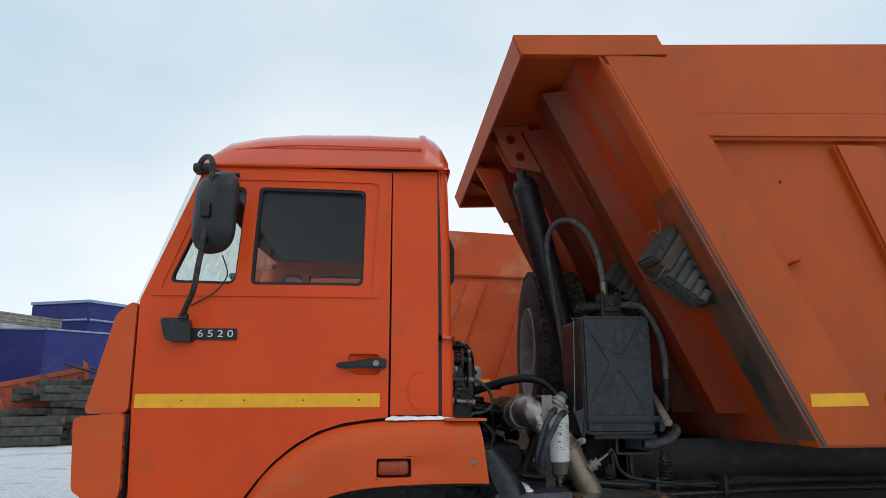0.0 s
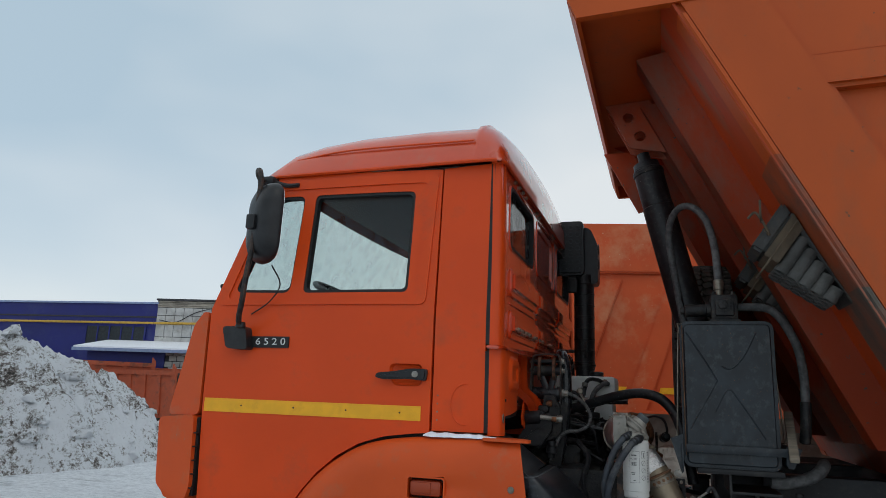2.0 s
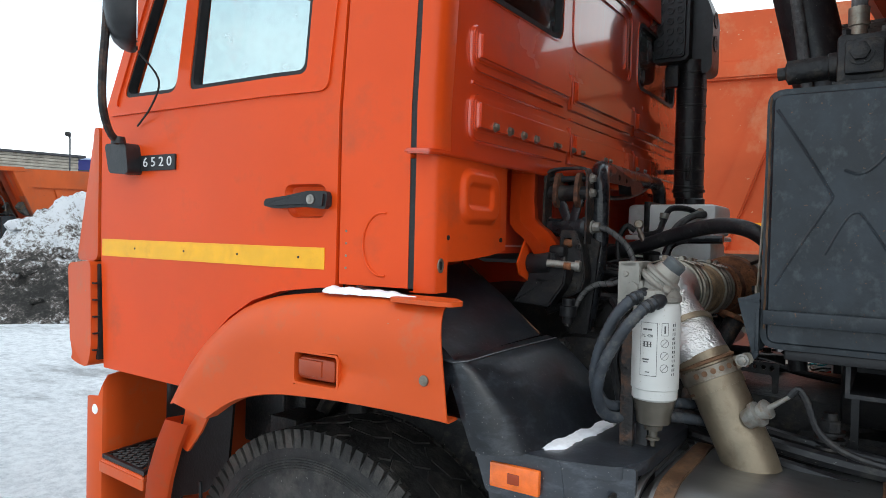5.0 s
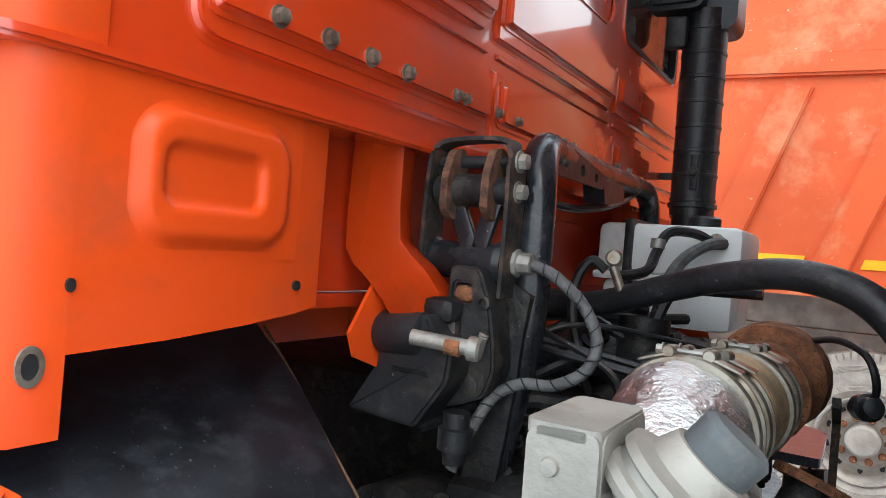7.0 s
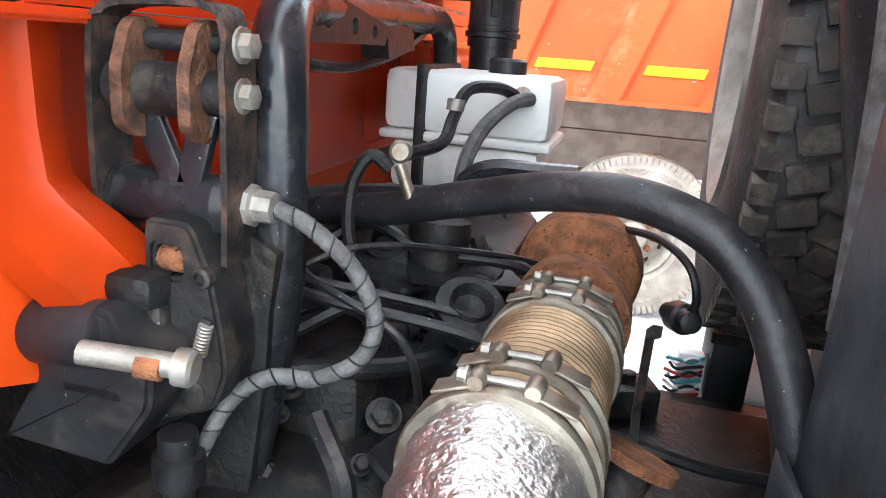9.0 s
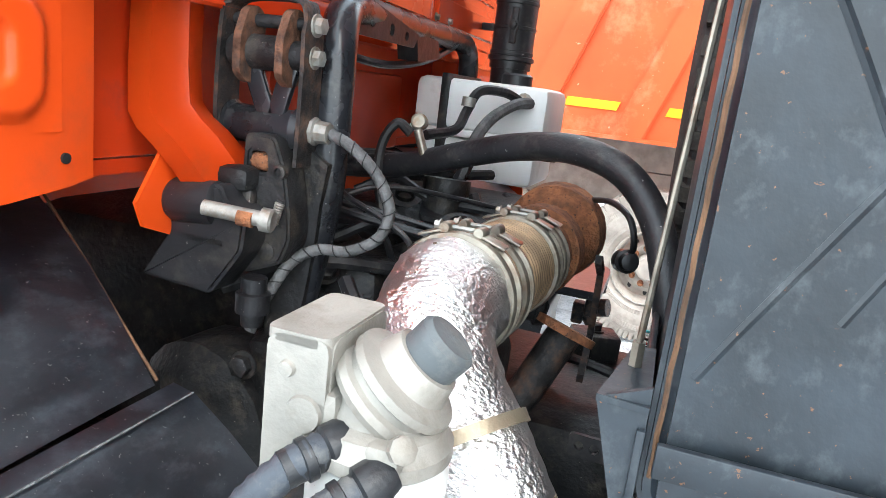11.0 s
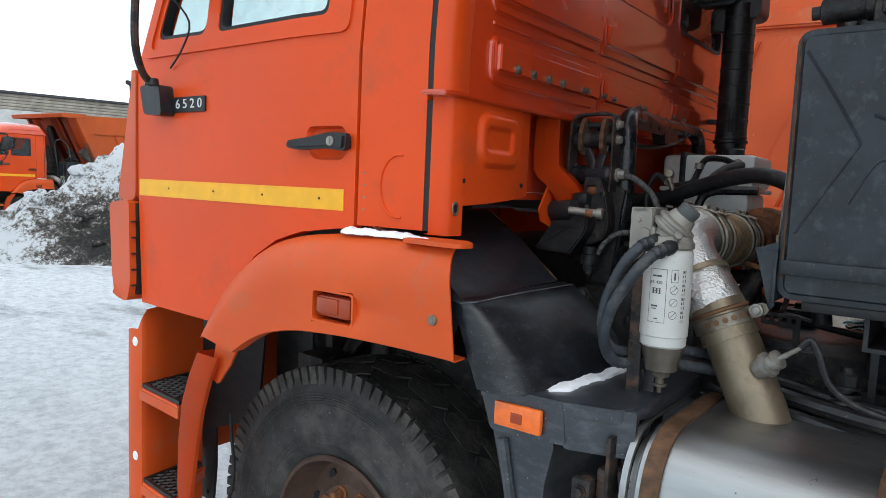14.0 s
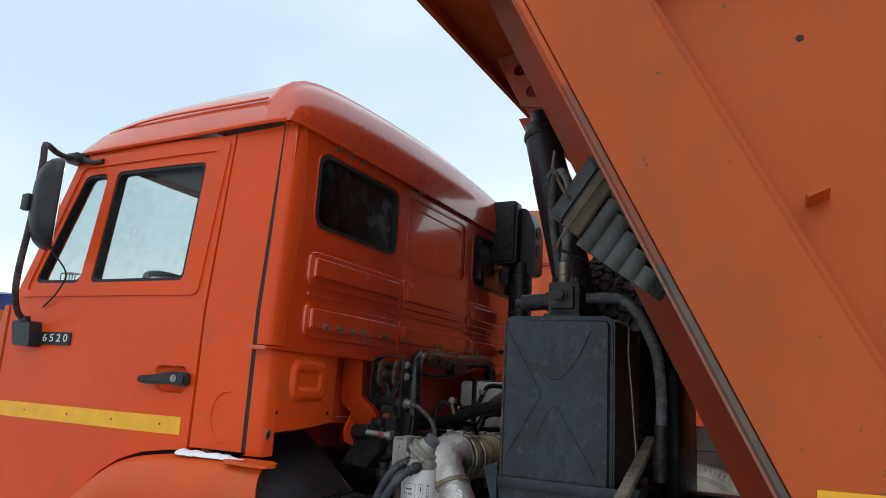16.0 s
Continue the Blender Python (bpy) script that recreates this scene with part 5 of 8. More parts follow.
# cab lock and rear support hoop
sup = part("cab_support", plate([(0.09, 1.15), (0.165, 1.15), (0.195, 1.30), (0.228, 1.54), (0.232, 1.60), (0.24, 1.66), (0.205, 1.68), (0.187, 1.57), (0.135, 1.30)], [], "y", 0.655, 0.70), "dark", T, "black cab support post")
bm = ntube([(0.14, 0.68, 1.10), (0.165, 0.68, 1.30), (0.205, 0.685, 1.50), (0.222, 0.69, 1.62), (0.224, 0.69, 1.76), (0.22, 0.697, 1.82), (0.208, 0.725, 1.862), (0.19, 0.785, 1.884), (0.17, 0.88, 1.889), (0.14, 1.2, 1.895), (0.125, 1.5, 1.903), (0.12, 1.60, 1.895), (0.12, 1.645, 1.85), (0.12, 1.65, 1.72), (0.12, 1.65, 1.3)], 0.027, 14, 6)
part("support_hoop", bm, "tube", sup, "glossy black bent tube hoop")
bm = plate([(0.80, 1.85), (1.05, 1.85), (1.07, 1.875), (0.84, 1.91)], [arc(0.86, 1.876, 0.011, 0.011, 0, 324, 9), arc(0.94, 1.871, 0.011, 0.011, 0, 324, 9), arc(1.01, 1.867, 0.009, 0.009, 0, 324, 9)], "x", 0.186, 0.193)
part("hoop_plate", bm, "frame", sup)
bm = plate([(1.15, 1.83), (1.28, 1.845), (1.26, 1.88), (1.13, 1.885)], [], "x", 0.12, 0.165)
part("hoop_lug", bm, "frame", sup)
# shackle: two hanging side straps joined above, with rollers between
bm = bmesh.new()
outl = [(0.082, 1.655), (0.076, 1.72), (0.078, 1.81), (0.084, 1.86), (0.098, 1.874), (0.15, 1.878), (0.195, 1.876), (0.209, 1.864), (0.214, 1.81), (0.214, 1.72), (0.213, 1.655)]
prev = None
for i, (x, _, z) in enumerate(smooth_path([(x, 0, z) for x, z in outl], 3)):
    cx = 0.148
    lid = 9 < i < 23
    wid = 0.017 if lid else 0.025
    inner_x, inner_z = cx + (x - cx) * 0.91, z - 0.006 if lid else z
    cur = [bm.verts.new(p) for p in ((x, 0.64 - wid, z), (x, 0.64 + wid, z), (inner_x, 0.64 + wid, inner_z), (inner_x, 0.64 - wid, inner_z))]
    if prev:
        for a in range(4):
            bm.faces.new((prev[a], prev[(a + 1) % 4], cur[(a + 1) % 4], cur[a]))
    else:
        bm.faces.new(cur)
    prev = cur
bm.faces.new(prev)
part("lock_shackle", bm, "rustdark", sup, "rust-edged black shackle")
bm = bmesh.new()
lathe(bm, (0.09, 0.640, 1.802), (1, 0, 0), [(0, 0.022), (0.018, 0.022), (0.019, 0.03), (0.03, 0.03), (0.031, 0.024), (0.085, 0.024), (0.086, 0.03), (0.096, 0.03), (0.097, 0.02), (0.118, 0.02)], 18)
part("lock_roller", bm, "dark", sup, "black roller between rusty collars")
bm = bmesh.new()
for x in (0.11, 0.175):
    plate(rounded([(0.606, 1.772), (0.628, 1.758), (0.662, 1.765), (0.664, 1.85), (0.645, 1.864), (0.622, 1.858), (0.606, 1.82)], 0.010), [], "x", x, x + 0.012, bm)
pieces("roller_collar", bm, "rustplate", sup)
part("lock_pin", lathe(bmesh.new(), (0.07, 0.645, 1.844), (1, 0, 0), [(0, 0.009), (0.14, 0.009)], 12), "dark", sup)
bm = bmesh.new()
for z in (1.844, 1.802):
    bolt(bm, (0.213, 0.643, z), (1, 0, 0), 0.0115, 0.014)
    bolt(bm, (0.085, 0.643, z), (-1, 0, 0), 0.01, 0.018)
pieces("bolt", bm, "steel", sup)
bm = bmesh.new()
lathe(bm, (0.075, 0.652, 1.702), (1, 0, 0), [(0, 0.028), (0.01, 0.032), (0.012, 0.027), (0.115, 0.027), (0.117, 0.032), (0.128, 0.03), (0.13, 0.02)], 20)
obox(bm, (0.132, 0.64, 1.755), (0.028, 0.012, 0.115), (0, -24, 0), 0.003)
obox(bm, (0.172, 0.64, 1.755), (0.026, 0.012, 0.105), (0, 16, 0), 0.003)
part("pivot_sleeve", bm, "tube", sup)
bm = lathe(bmesh.new(), (0.205, 0.655, 1.704), (1, 0, 0), [(0, 0.02), (0.014, 0.02), (0.016, 0.016), (0.034, 0.015), (0.036, 0.008)], 8)
part("grease_fitting", bm, "steel", sup)
bm = plate(rounded([(0.140, 1.695), (0.186, 1.695), (0.205, 1.65), (0.216, 1.59), (0.219, 1.556), (0.206, 1.520), (0.151, 1.498), (0.122, 1.507), (0.13, 1.588), (0.138, 1.637)], 0.010, 3), [rounded([(0.150, 1.672), (0.175, 1.672), (0.178, 1.645), (0.150, 1.640)], 0.006, 3)], "y", 0.600, 0.652)
bmesh.ops.bevel(bm, geom=[e for e in bm.edges if all(v.co.y < 0.601 for v in e.verts) and len(e.link_faces) == 2 and any(abs(f.normal.y) < 0.5 for f in e.link_faces)], offset=0.004, segments=2, affect="EDGES")
cast = part("lock_body", bm, "dark", sup, "oily black lock casting")
bm = bmesh.new()
box(bm, 0.108, 0.166, 0.572, 0.615, 1.615, 1.650, 0.013)
box(bm, 0.082, 0.165, 0.545, 0.60, 1.533, 1.567, 0.013)
box(bm, 0.145, 0.165, 0.585, 0.605, 1.56, 1.62, 0.005)
lathe(bm, (0.198, 0.602, 1.648), (0, -1, 0), [(-0.004, 0.010), (0.006, 0.010), (0.007, 0.006), (-0.002, 0.005)], 14)
lathe(bm, (0.185, 0.602, 1.535), (0, -1, 0), [(-0.004, 0.013), (0.004, 0.013), (0.006, 0.009)], 14)
obox(bm, (0.198, 0.598, 1.592), (0.011, 0.008, 0.04), (0, 18, 0), 0.002)
pieces("lock_knuckle", bm, "dark", cast)
bm = bmesh.new()
for k in range(9):
    lathe(bm, (0.197 + k * 0.0009, 0.594, 1.578 + k * 0.0034), (0.3, 0, 1), [(0, 0.006), (0.0012, 0.0072), (0.0024, 0.006)], 10)
pieces("thread", bm, "steel", cast)
bm = lathe(bmesh.new(), (0.148, 0.615, 1.657), (1, 0, 0), [(0, 0.011), (0.006, 0.013), (0.022, 0.013), (0.028, 0.011)], 14)
part("latch_roller", bm, "rust", sup)
bm = lathe(bmesh.new(), (0.138, 0.522, 1.600), (0.9, 0.2, -0.06), [(0, 0.0105), (0.078, 0.0105), (0.0782, 0.016), (0.091, 0.016), (0.094, 0.013)], 12)
part("lock_bolt", bm, "steel", sup, "pale threaded bolt with rust")
part("bolt_collar", lathe(bmesh.new(), (0.185, 0.53, 1.5945), (0.9, 0.2, -0.06), [(0, 0.011), (0.02, 0.011)], 14), "rust", sup)
bm = plate(rounded([(0.062, 1.600), (0.075, 1.618), (0.145, 1.628), (0.152, 1.61), (0.185, 1.587), (0.18, 1.542), (0.134, 1.476), (0.02, 1.482), (0.066, 1.554)], 0.008, 3), [], "y", 0.545, 0.60)
bmesh.ops.bevel(bm, geom=[e for e in bm.edges if all(v.co.y < 0.546 for v in e.verts)], offset=0.005, segments=2, affect="EDGES")
part("lock_bracket", bm, "frame", sup, "black cast bracket")
lathe_bm = lathe(bmesh.new(), (0.066, 0.552, 1.596), (0.98, 0.1, 0.05), [(0, 0.026), (0.006, 0.030), (0.066, 0.030), (0.07, 0.024)], 24)
part("bracket_boss", lathe_bm, "frame", sup)
bm = lathe(bmesh.new(), (0.178, 0.585, 1.50), (0, 0, -1), [(0, 0.018), (0.02, 0.018), (0.022, 0.024), (0.05, 0.024), (0.052, 0.017), (0.07, 0.015)], 12)
part("cable_gland", bm, "hose", sup)
lead = [(0.24, 0.655, 1.704), (0.275, 0.655, 1.69), (0.315, 0.66, 1.655), (0.335, 0.665, 1.61), (0.325, 0.66, 1.57), (0.285, 0.65, 1.545), (0.24, 0.645, 1.54), (0.205, 0.63, 1.515), (0.185, 0.60, 1.46), (0.175, 0.585, 1.42)]
wrapped = part("wrapped_hose", ntube(lead, 0.0080, 10, 14, ribs=0.0006), "greyhose", T, "grey spiral-wrapped hose")
part("spiral_wrap", helix(lead, 0.0084, 0.021, 0.0011), "seal", wrapped)
part("thin_line", ntube([(0.12, 1.5, 1.885), (0.13, 1.3, 1.84), (0.12, 1.1, 1.815), (0.09, 0.95, 1.825), (0.06, 0.85, 1.85)], 0.008, 8, 6), "hose", T)

# header tank
bm = bmesh.new()
box(bm, 0.06, 0.395, 1.42, 1.68, 1.69, 1.81, 0.02)
res = part("header_tank", bm, "plasticw", T, "milky white coolant header tank")
bm = bmesh.new()
box(bm, 0.055, 0.40, 1.415, 1.685, 1.672, 1.69, 0.006)
part("tank_flange", bm, "plasticw", res)
bm = nbox(0.075, 0.38, 1.43, 1.67, 1.57, 1.672, 0.02)
part("tank_lower_half", bm, "plasticw", res)
part("tank_strap", nbox(0.13, 0.15, 1.408, 1.69, 1.56, 1.82, 0.004), "dark", res)
part("tank_cap", lathe(bmesh.new(), (0.28, 1.56, 1.81), (0, 0, 1), [(0, 0.04), (0.025, 0.04), (0.03, 0.034)], 16), "black", res)
bm = ntube([(0.33, 1.41, 1.775), (0.30, 1.36, 1.79), (0.26, 1.30, 1.785), (0.245, 1.27, 1.74), (0.24, 1.22, 1.70), (0.20, 1.15, 1.685)], 0.011, 8, 6)
part("tank_hose", bm, "hose", res)
bm = ntube([(0.355, 1.41, 1.772), (0.33, 1.36, 1.765), (0.30, 1.28, 1.73), (0.285, 1.22, 1.68), (0.28, 1.2, 1.62)], 0.013, 8, 6)
part("tank_hose", bm, "greyhose", res)
bm = bmesh.new()
lathe(bm, (0.245, 1.275, 1.75), (0.05, 0.1, 1), [(0, 0.016), (0.02, 0.016)], 12)
lathe(bm, (0.34, 1.415, 1.776), (0, -1, 0.1), [(0, 0.017), (0.015, 0.017)], 12)
pieces("hose_clip", bm, "steel", res)
# big hose and its hook
bm = ntube([(0.02, 0.99, 1.615), (0.14, 0.975, 1.625), (0.25, 0.95, 1.645), (0.36, 0.91, 1.68), (0.46, 0.87, 1.708), (0.55, 0.84, 1.718), (0.628, 0.81, 1.698), (0.682, 0.78, 1.645), (0.714, 0.745, 1.57), (0.735, 0.72, 1.48), (0.755, 0.70, 1.35)], 0.0225, 14, 7)
part("big_hose", bm, "hose", T, "thick black rubber hose")
bm = ntube([(0.225, 0.90, 1.56), (0.205, 0.91, 1.62), (0.205, 0.92, 1.68), (0.225, 0.93, 1.715), (0.25, 0.935, 1.70)], 0.009, 8, 6)
part("hook_strip", bm, "dark", T)
bm = lathe(bmesh.new(), (0.255, 0.96, 1.72), (0.25, -0.95, 0.1), [(-0.03, 0.013), (-0.012, 0.013), (-0.011, 0.010), (-0.004, 0.015), (0.016, 0.015), (0.018, 0.011), (0.022, 0.011)], 16)
rod(bm, (0.262, 0.938, 1.705), (0.285, 0.925, 1.66), 0.008)
part("ball_joint", bm, "clampsteel", T)
bm = ntube([(0.28, 1.16, 1.60), (0.30, 1.17, 1.655), (0.34, 1.175, 1.675), (0.40, 1.175, 1.678), (0.47, 1.175, 1.68)], 0.015, 8, 6)
part("breather_pipe", bm, "tube", T)

# air intake stack
bm = bmesh.new()
rod(bm, (0.182, 1.86, 1.86), (0.182, 1.86, 2.45), 0.062, 22)
stack = part("air_intake_pipe", bm, "hose", T, "black ribbed air intake pipe")
bm = bmesh.new()
for k in range(8):
    lathe(bm, (0.182, 1.86, 1.90 + k * 0.07), (0, 0, 1), [(0, 0.061), (0.002, 0.0645), (0.01, 0.0645), (0.012, 0.061)], 22)
lathe(bm, (0.182, 1.86, 1.881), (0, 0, 1), [(0, 0.061), (0.003, 0.069), (0.014, 0.069), (0.017, 0.061)], 22)
pieces("pipe_rib", bm, "hose", stack)
bm = plate(rounded([(0.032, 2.44), (0.190, 2.44), (0.190, 2.785), (0.032, 2.785)], 0.03), [], "y", 1.75, 1.82)
plate(rounded([(0.09, 2.39), (0.272, 2.39), (0.272, 2.64), (0.225, 2.755), (0.09, 2.755)], 0.035), [], "y", 1.82, 1.95, bm)
bmesh.ops.bevel(bm, geom=[e for e in bm.edges if all(v.co.y < 1.751 for v in e.verts)], offset=0.015, segments=2, affect="EDGES")
head = part("intake_head", bm, "black", stack, "black perforated air intake head")
bm = bmesh.new()
for i in range(3):
    for k in range(7):
        lathe(bm, (0.070 + i * 0.042, 1.75, 2.478 + k * 0.044), (0, -1, 0), [(0, 0.017), (0.005, 0.017), (0.005, 0.011), (0.001, 0.0105)], 10)
pieces("intake_hole", bm, "tank", head)
bm = bmesh.new()
for i in range(3):
    for k in range(7):
        lathe(bm, (0.070 + i * 0.042, 1.7495, 2.478 + k * 0.044), (0, -1, 0), [(0, 0.0108), (0.002, 0.0108)], 10)
pieces("intake_mesh", bm, "seal", head)
bm = bmesh.new()
for z in (2.52, 2.62):
    lathe(bm, (0.273, 1.87, z), (1, 0, 0), [(0, 0.035), (0.003, 0.035), (0.003, 0.025), (-0.002, 0.0)], 14)
pieces("intake_port", bm, "seal", head)
bm = bmesh.new()
box(bm, 0.085, 0.14, 1.84, 1.87, 1.965, 1.985, 0.003)
box(bm, 0.185, 0.205, 1.785, 1.80, 1.93, 2.03, 0.005)
bolt(bm, (0.195, 1.785, 1.98), (0, -1, 0), 0.012, 0.015)
pieces("stack_clamp", bm, "dark", stack)
bm = nbox(0.09, 0.15, 1.765, 1.80, 2.33, 2.42, 0.01)
part("drain_valve", bm, "dark", stack)
bm = ntube([(0.182, 1.86, 1.86), (0.182, 1.85, 1.75), (0.16, 1.8, 1.66), (0.1, 1.7, 1.6)], 0.055, 14, 5)
part("intake_boot", bm, "hose", stack)

# exhaust: bellows, foil elbow, pipe and silencer
bm = ntube([(0.49, 0.82, 1.535), (0.485, 0.70, 1.54), (0.478, 0.575, 1.545)], 0.067, 28, 66, radius=lambda s: 0.068 + 0.0042 * math.sin(2 * math.pi * 22 * s))
bel = part("exhaust_bellows", bm, "brass", T, "golden corrugated exhaust bellows")
for p, d, r in (((0.477, 0.555, 1.546), (-0.06, -1, 0.03), 0.079), ((0.482, 0.615, 1.543), (-0.06, -1, 0.03), 0.077), ((0.49, 0.80, 1.536), (-0.06, -1, 0.03), 0.077), ((0.493, 0.86, 1.534), (-0.06, -1, 0.03), 0.075)):
    bm = lathe(bmesh.new(), p, d, [(-0.017, r - 0.010), (-0.016, r - 0.002), (-0.013, r), (-0.009, r), (-0.006, r - 0.005), (0.006, r - 0.005), (0.009, r), (0.013, r), (0.016, r - 0.002), (0.017, r - 0.010)], 40)
    o, dd = Vector(p), Vector(d).normalized()
    lug = bmesh.new()
    for s in (-0.021, 0.021):
        lathe(lug, o + Vector((s, 0, r + 0.001)) - dd * 0.011, dd, [(0, 0.006), (0.002, 0.0075), (0.020, 0.0075), (0.022, 0.006)], 14)
        obox(lug, o + Vector((s * 1.75, 0, r - 0.006)), (0.036, 0.022, 0.003), (0, math.copysign(20, s), 0), 0.001)
    pieces("clamp_lug", lug, "clampsteel", bel)
    tee = rod(bmesh.new(), o + Vector((-0.032, 0, r + 0.002)), o + Vector((0.026, 0, r + 0.002)), 0.003, 8)
    part("clamp_bolt", tee, "steel", bel)
    part("clamp_nut", bolt(bmesh.new(), o + Vector((-0.029, 0, r + 0.002)), (-1, 0, 0), 0.0055, 0.008), "steel", bel)
    part("band_clamp", bm, "clampsteel", bel, "steel band clamp with bolts")
bm = lathe(bmesh.new(), (0.495, 0.87, 1.533), (0.03, 1, -0.02), [(0, 0.066), (0.06, 0.066), (0.065, 0.078), (0.12, 0.078), (0.13, 0.06), (0.2, 0.055)], 28)
lathe(bm, (0.49, 1.10, 1.53), (0.03, 1, -0.02), [(0, 0.05), (0.04, 0.095), (0.10, 0.10), (0.16, 0.085), (0.2, 0.06)], 28)
part("turbo_housing", bm, "rust", bel, "rusted turbine housing")
bm = ntube([(0.59, 0.76, 1.46), (0.57, 0.745, 1.415), (0.545, 0.73, 1.36), (0.50, 0.70, 1.29), (0.46, 0.68, 1.20)], 0.026, 14, 5)
drain = part("drain_pipe", bm, "rustdark", bel, "dark drain pipe with flange")
part("drain_flange", lathe(bmesh.new(), (0.592, 0.765, 1.468), (-0.3, -0.3, -0.9), [(0, 0.046), (0.012, 0.046)], 20), "rust", drain)
bm = plate([(0.94, 1.545), (1.04, 1.50), (1.06, 1.36), (0.98, 1.30), (0.98, 1.315), (1.045, 1.37), (1.03, 1.49), (0.94, 1.53)], [], "x", 0.60, 0.612)
part("turbo_bracket", bm, "rustdark", bel)
bm = lathe(bmesh.new(), (0.63, 1.1, 1.51), (0.3, -1, 0.2), [(0, 0.014), (0.03, 0.016), (0.032, 0.022), (0.062, 0.022), (0.066, 0.017), (0.085, 0.015), (0.088, 0.008)], 16)
tube(bm, [(0.645, 1.06, 1.52), (0.655, 1.02, 1.555), (0.640, 1.03, 1.60), (0.60, 1.10, 1.615), (0.55, 1.2, 1.60)], 0.006, 8, 5)
part("exhaust_sensor", bm, "black", bel)
bm = bmesh.new()
tube(bm, [(0.50, 1.12, 1.29), (0.60, 1.06, 1.31), (0.72, 1.07, 1.285), (0.86, 1.12, 1.26)], 0.010, 8, 6)
pieces("engine_hose", bm, "hose", bel)
bm = obox(bmesh.new(), (0.60, 1.28, 1.275), (0.10, 0.08, 0.06), (0, 0, 20), 0.008)
bolt(bm, (0.60, 1.28, 1.305), (0, 0, 1), 0.014, 0.018)
part("engine_bracket", bm, "dark", bel)
elb = [(0.478, 0.56, 1.546), (0.480, 0.49, 1.548), (0.497, 0.425, 1.535), (0.535, 0.375, 1.495), (0.575, 0.35, 1.445), (0.605, 0.34, 1.41)]
bm = ntube(elb, 0.07, 48, 14, radius=lambda s: 0.069 - 0.012 * s + 0.003 * math.sin(s * 9))
for v in bm.verts:
    k = noise.noise(v.co * 24) * 0.005 + noise.noise(v.co * 75) * 0.003
    v.co += Vector((k, k, -k))
part("foil_elbow", bm, "foil", bel, "foil-wrapped exhaust elbow")
bm = ntube([(0.462, 0.50, 1.615), (0.468, 0.43, 1.598), (0.492, 0.365, 1.560), (0.522, 0.318, 1.512), (0.55, 0.295, 1.468)], 0.0035, 8, 6)
part("foil_lap", bm, "beige", bel, "brown lap of the foil wrap")
bm = ntube([(0.553, 0.363, 1.475), (0.560, 0.359, 1.466)], 0.066, 28, 1)
part("foil_seam", bm, "beige", bel)
bm = ntube([(0.60, 0.342, 1.415), (0.62, 0.336, 1.385), (0.64, 0.332, 1.35)], 0.060, 28, 3)
part("pipe_sleeve", bm, "beige", bel)
bm = ntube([(0.625, 0.335, 1.38), (0.665, 0.328, 1.30), (0.705, 0.32, 1.22), (0.735, 0.315, 1.14)], 0.056, 28, 4)
pipe = part("exhaust_pipe", bm, "beige", bel, "heat-tinted exhaust pipe")
dirp = Vector((0.04, -0.005, -0.08)).normalized()
o = Vector((0.612, 0.338, 1.40))
bm = lathe(bmesh.new(), o + dirp * 0.002, dirp, [(0, 0.060), (0.002, 0.0635), (0.028, 0.0635), (0.030, 0.060)], 32)
clampb = part("pipe_clamp", bm, "clampsteel", pipe, "rust-stained perforated band clamp")
eu = Vector((0.894, 0.0, 0.447))                       # across the pipe, to the rear
ev = dirp.cross(eu).normalized()
if ev.y > 0:
    ev = -ev
holes = bmesh.new()
for k in range(6):
    a = radians(18 + k * 17)
    w = eu * math.cos(a) + ev * math.sin(a)
    lathe(holes, o + dirp * 0.016 + w * 0.0632, w, [(0, 0.0062), (0.0009, 0.0062), (0.0011, 0.0)], 10)
pieces("clamp_hole", holes, "strap", clampb)
lugs = bmesh.new()
for a in (-4, 14):
    w = eu * math.cos(radians(a)) + ev * math.sin(radians(a))
    n = (ev * math.cos(radians(a)) - eu * math.sin(radians(a)))
    q = [o + dirp * d + w * r + n * h for h in (-0.0018, 0.0018) for d, r in ((0.001, 0.060), (0.029, 0.060), (0.027, 0.088), (0.022, 0.094), (0.008, 0.094), (0.003, 0.088))]
    v = [lugs.verts.new(p) for p in q]
    lugs.faces.new(v[:6])
    lugs.faces.new(v[6:])
    for k in range(6):
        lugs.faces.new((v[k], v[(k + 1) % 6], v[6 + (k + 1) % 6], v[6 + k]))
pieces("clamp_lug", lugs, "clampsteel", clampb)
c = o + dirp * 0.015 + eu * 0.079
part("clamp_bolt", rod(bmesh.new(), c - ev * 0.022, c + ev * 0.036, 0.0045, 10), "steel", clampb)
part("clamp_nut", bolt(bmesh.new(), c + ev * 0.028, ev, 0.010, 0.010), "steel", clampb)
part("clamp_head", bolt(bmesh.new(), c - ev * 0.010, -ev, 0.010, 0.008), "steel", clampb)
for k, w in ((-0.012, 0.0625), (0.045, 0.0605)):
    part("pipe_bead", lathe(bmesh.new(), o + dirp * k, dirp, [(0, w - 0.006), (0.003, w), (0.008, w), (0.011, w - 0.006)], 32), "strap", pipe)
bm = lathe(bmesh.new(), (0.705, 0.29, 1.305), (0.75, -0.25, 0.6), [(0, 0.02), (0.02, 0.022), (0.022, 0.026), (0.032, 0.026), (0.034, 0.016), (0.044, 0.016), (0.046, 0.02), (0.054, 0.02), (0.056, 0.006), (0.11, 0.004)], 16)
sens = part("gas_sensor", bm, "steel", pipe, "steel sensor with thin rod")
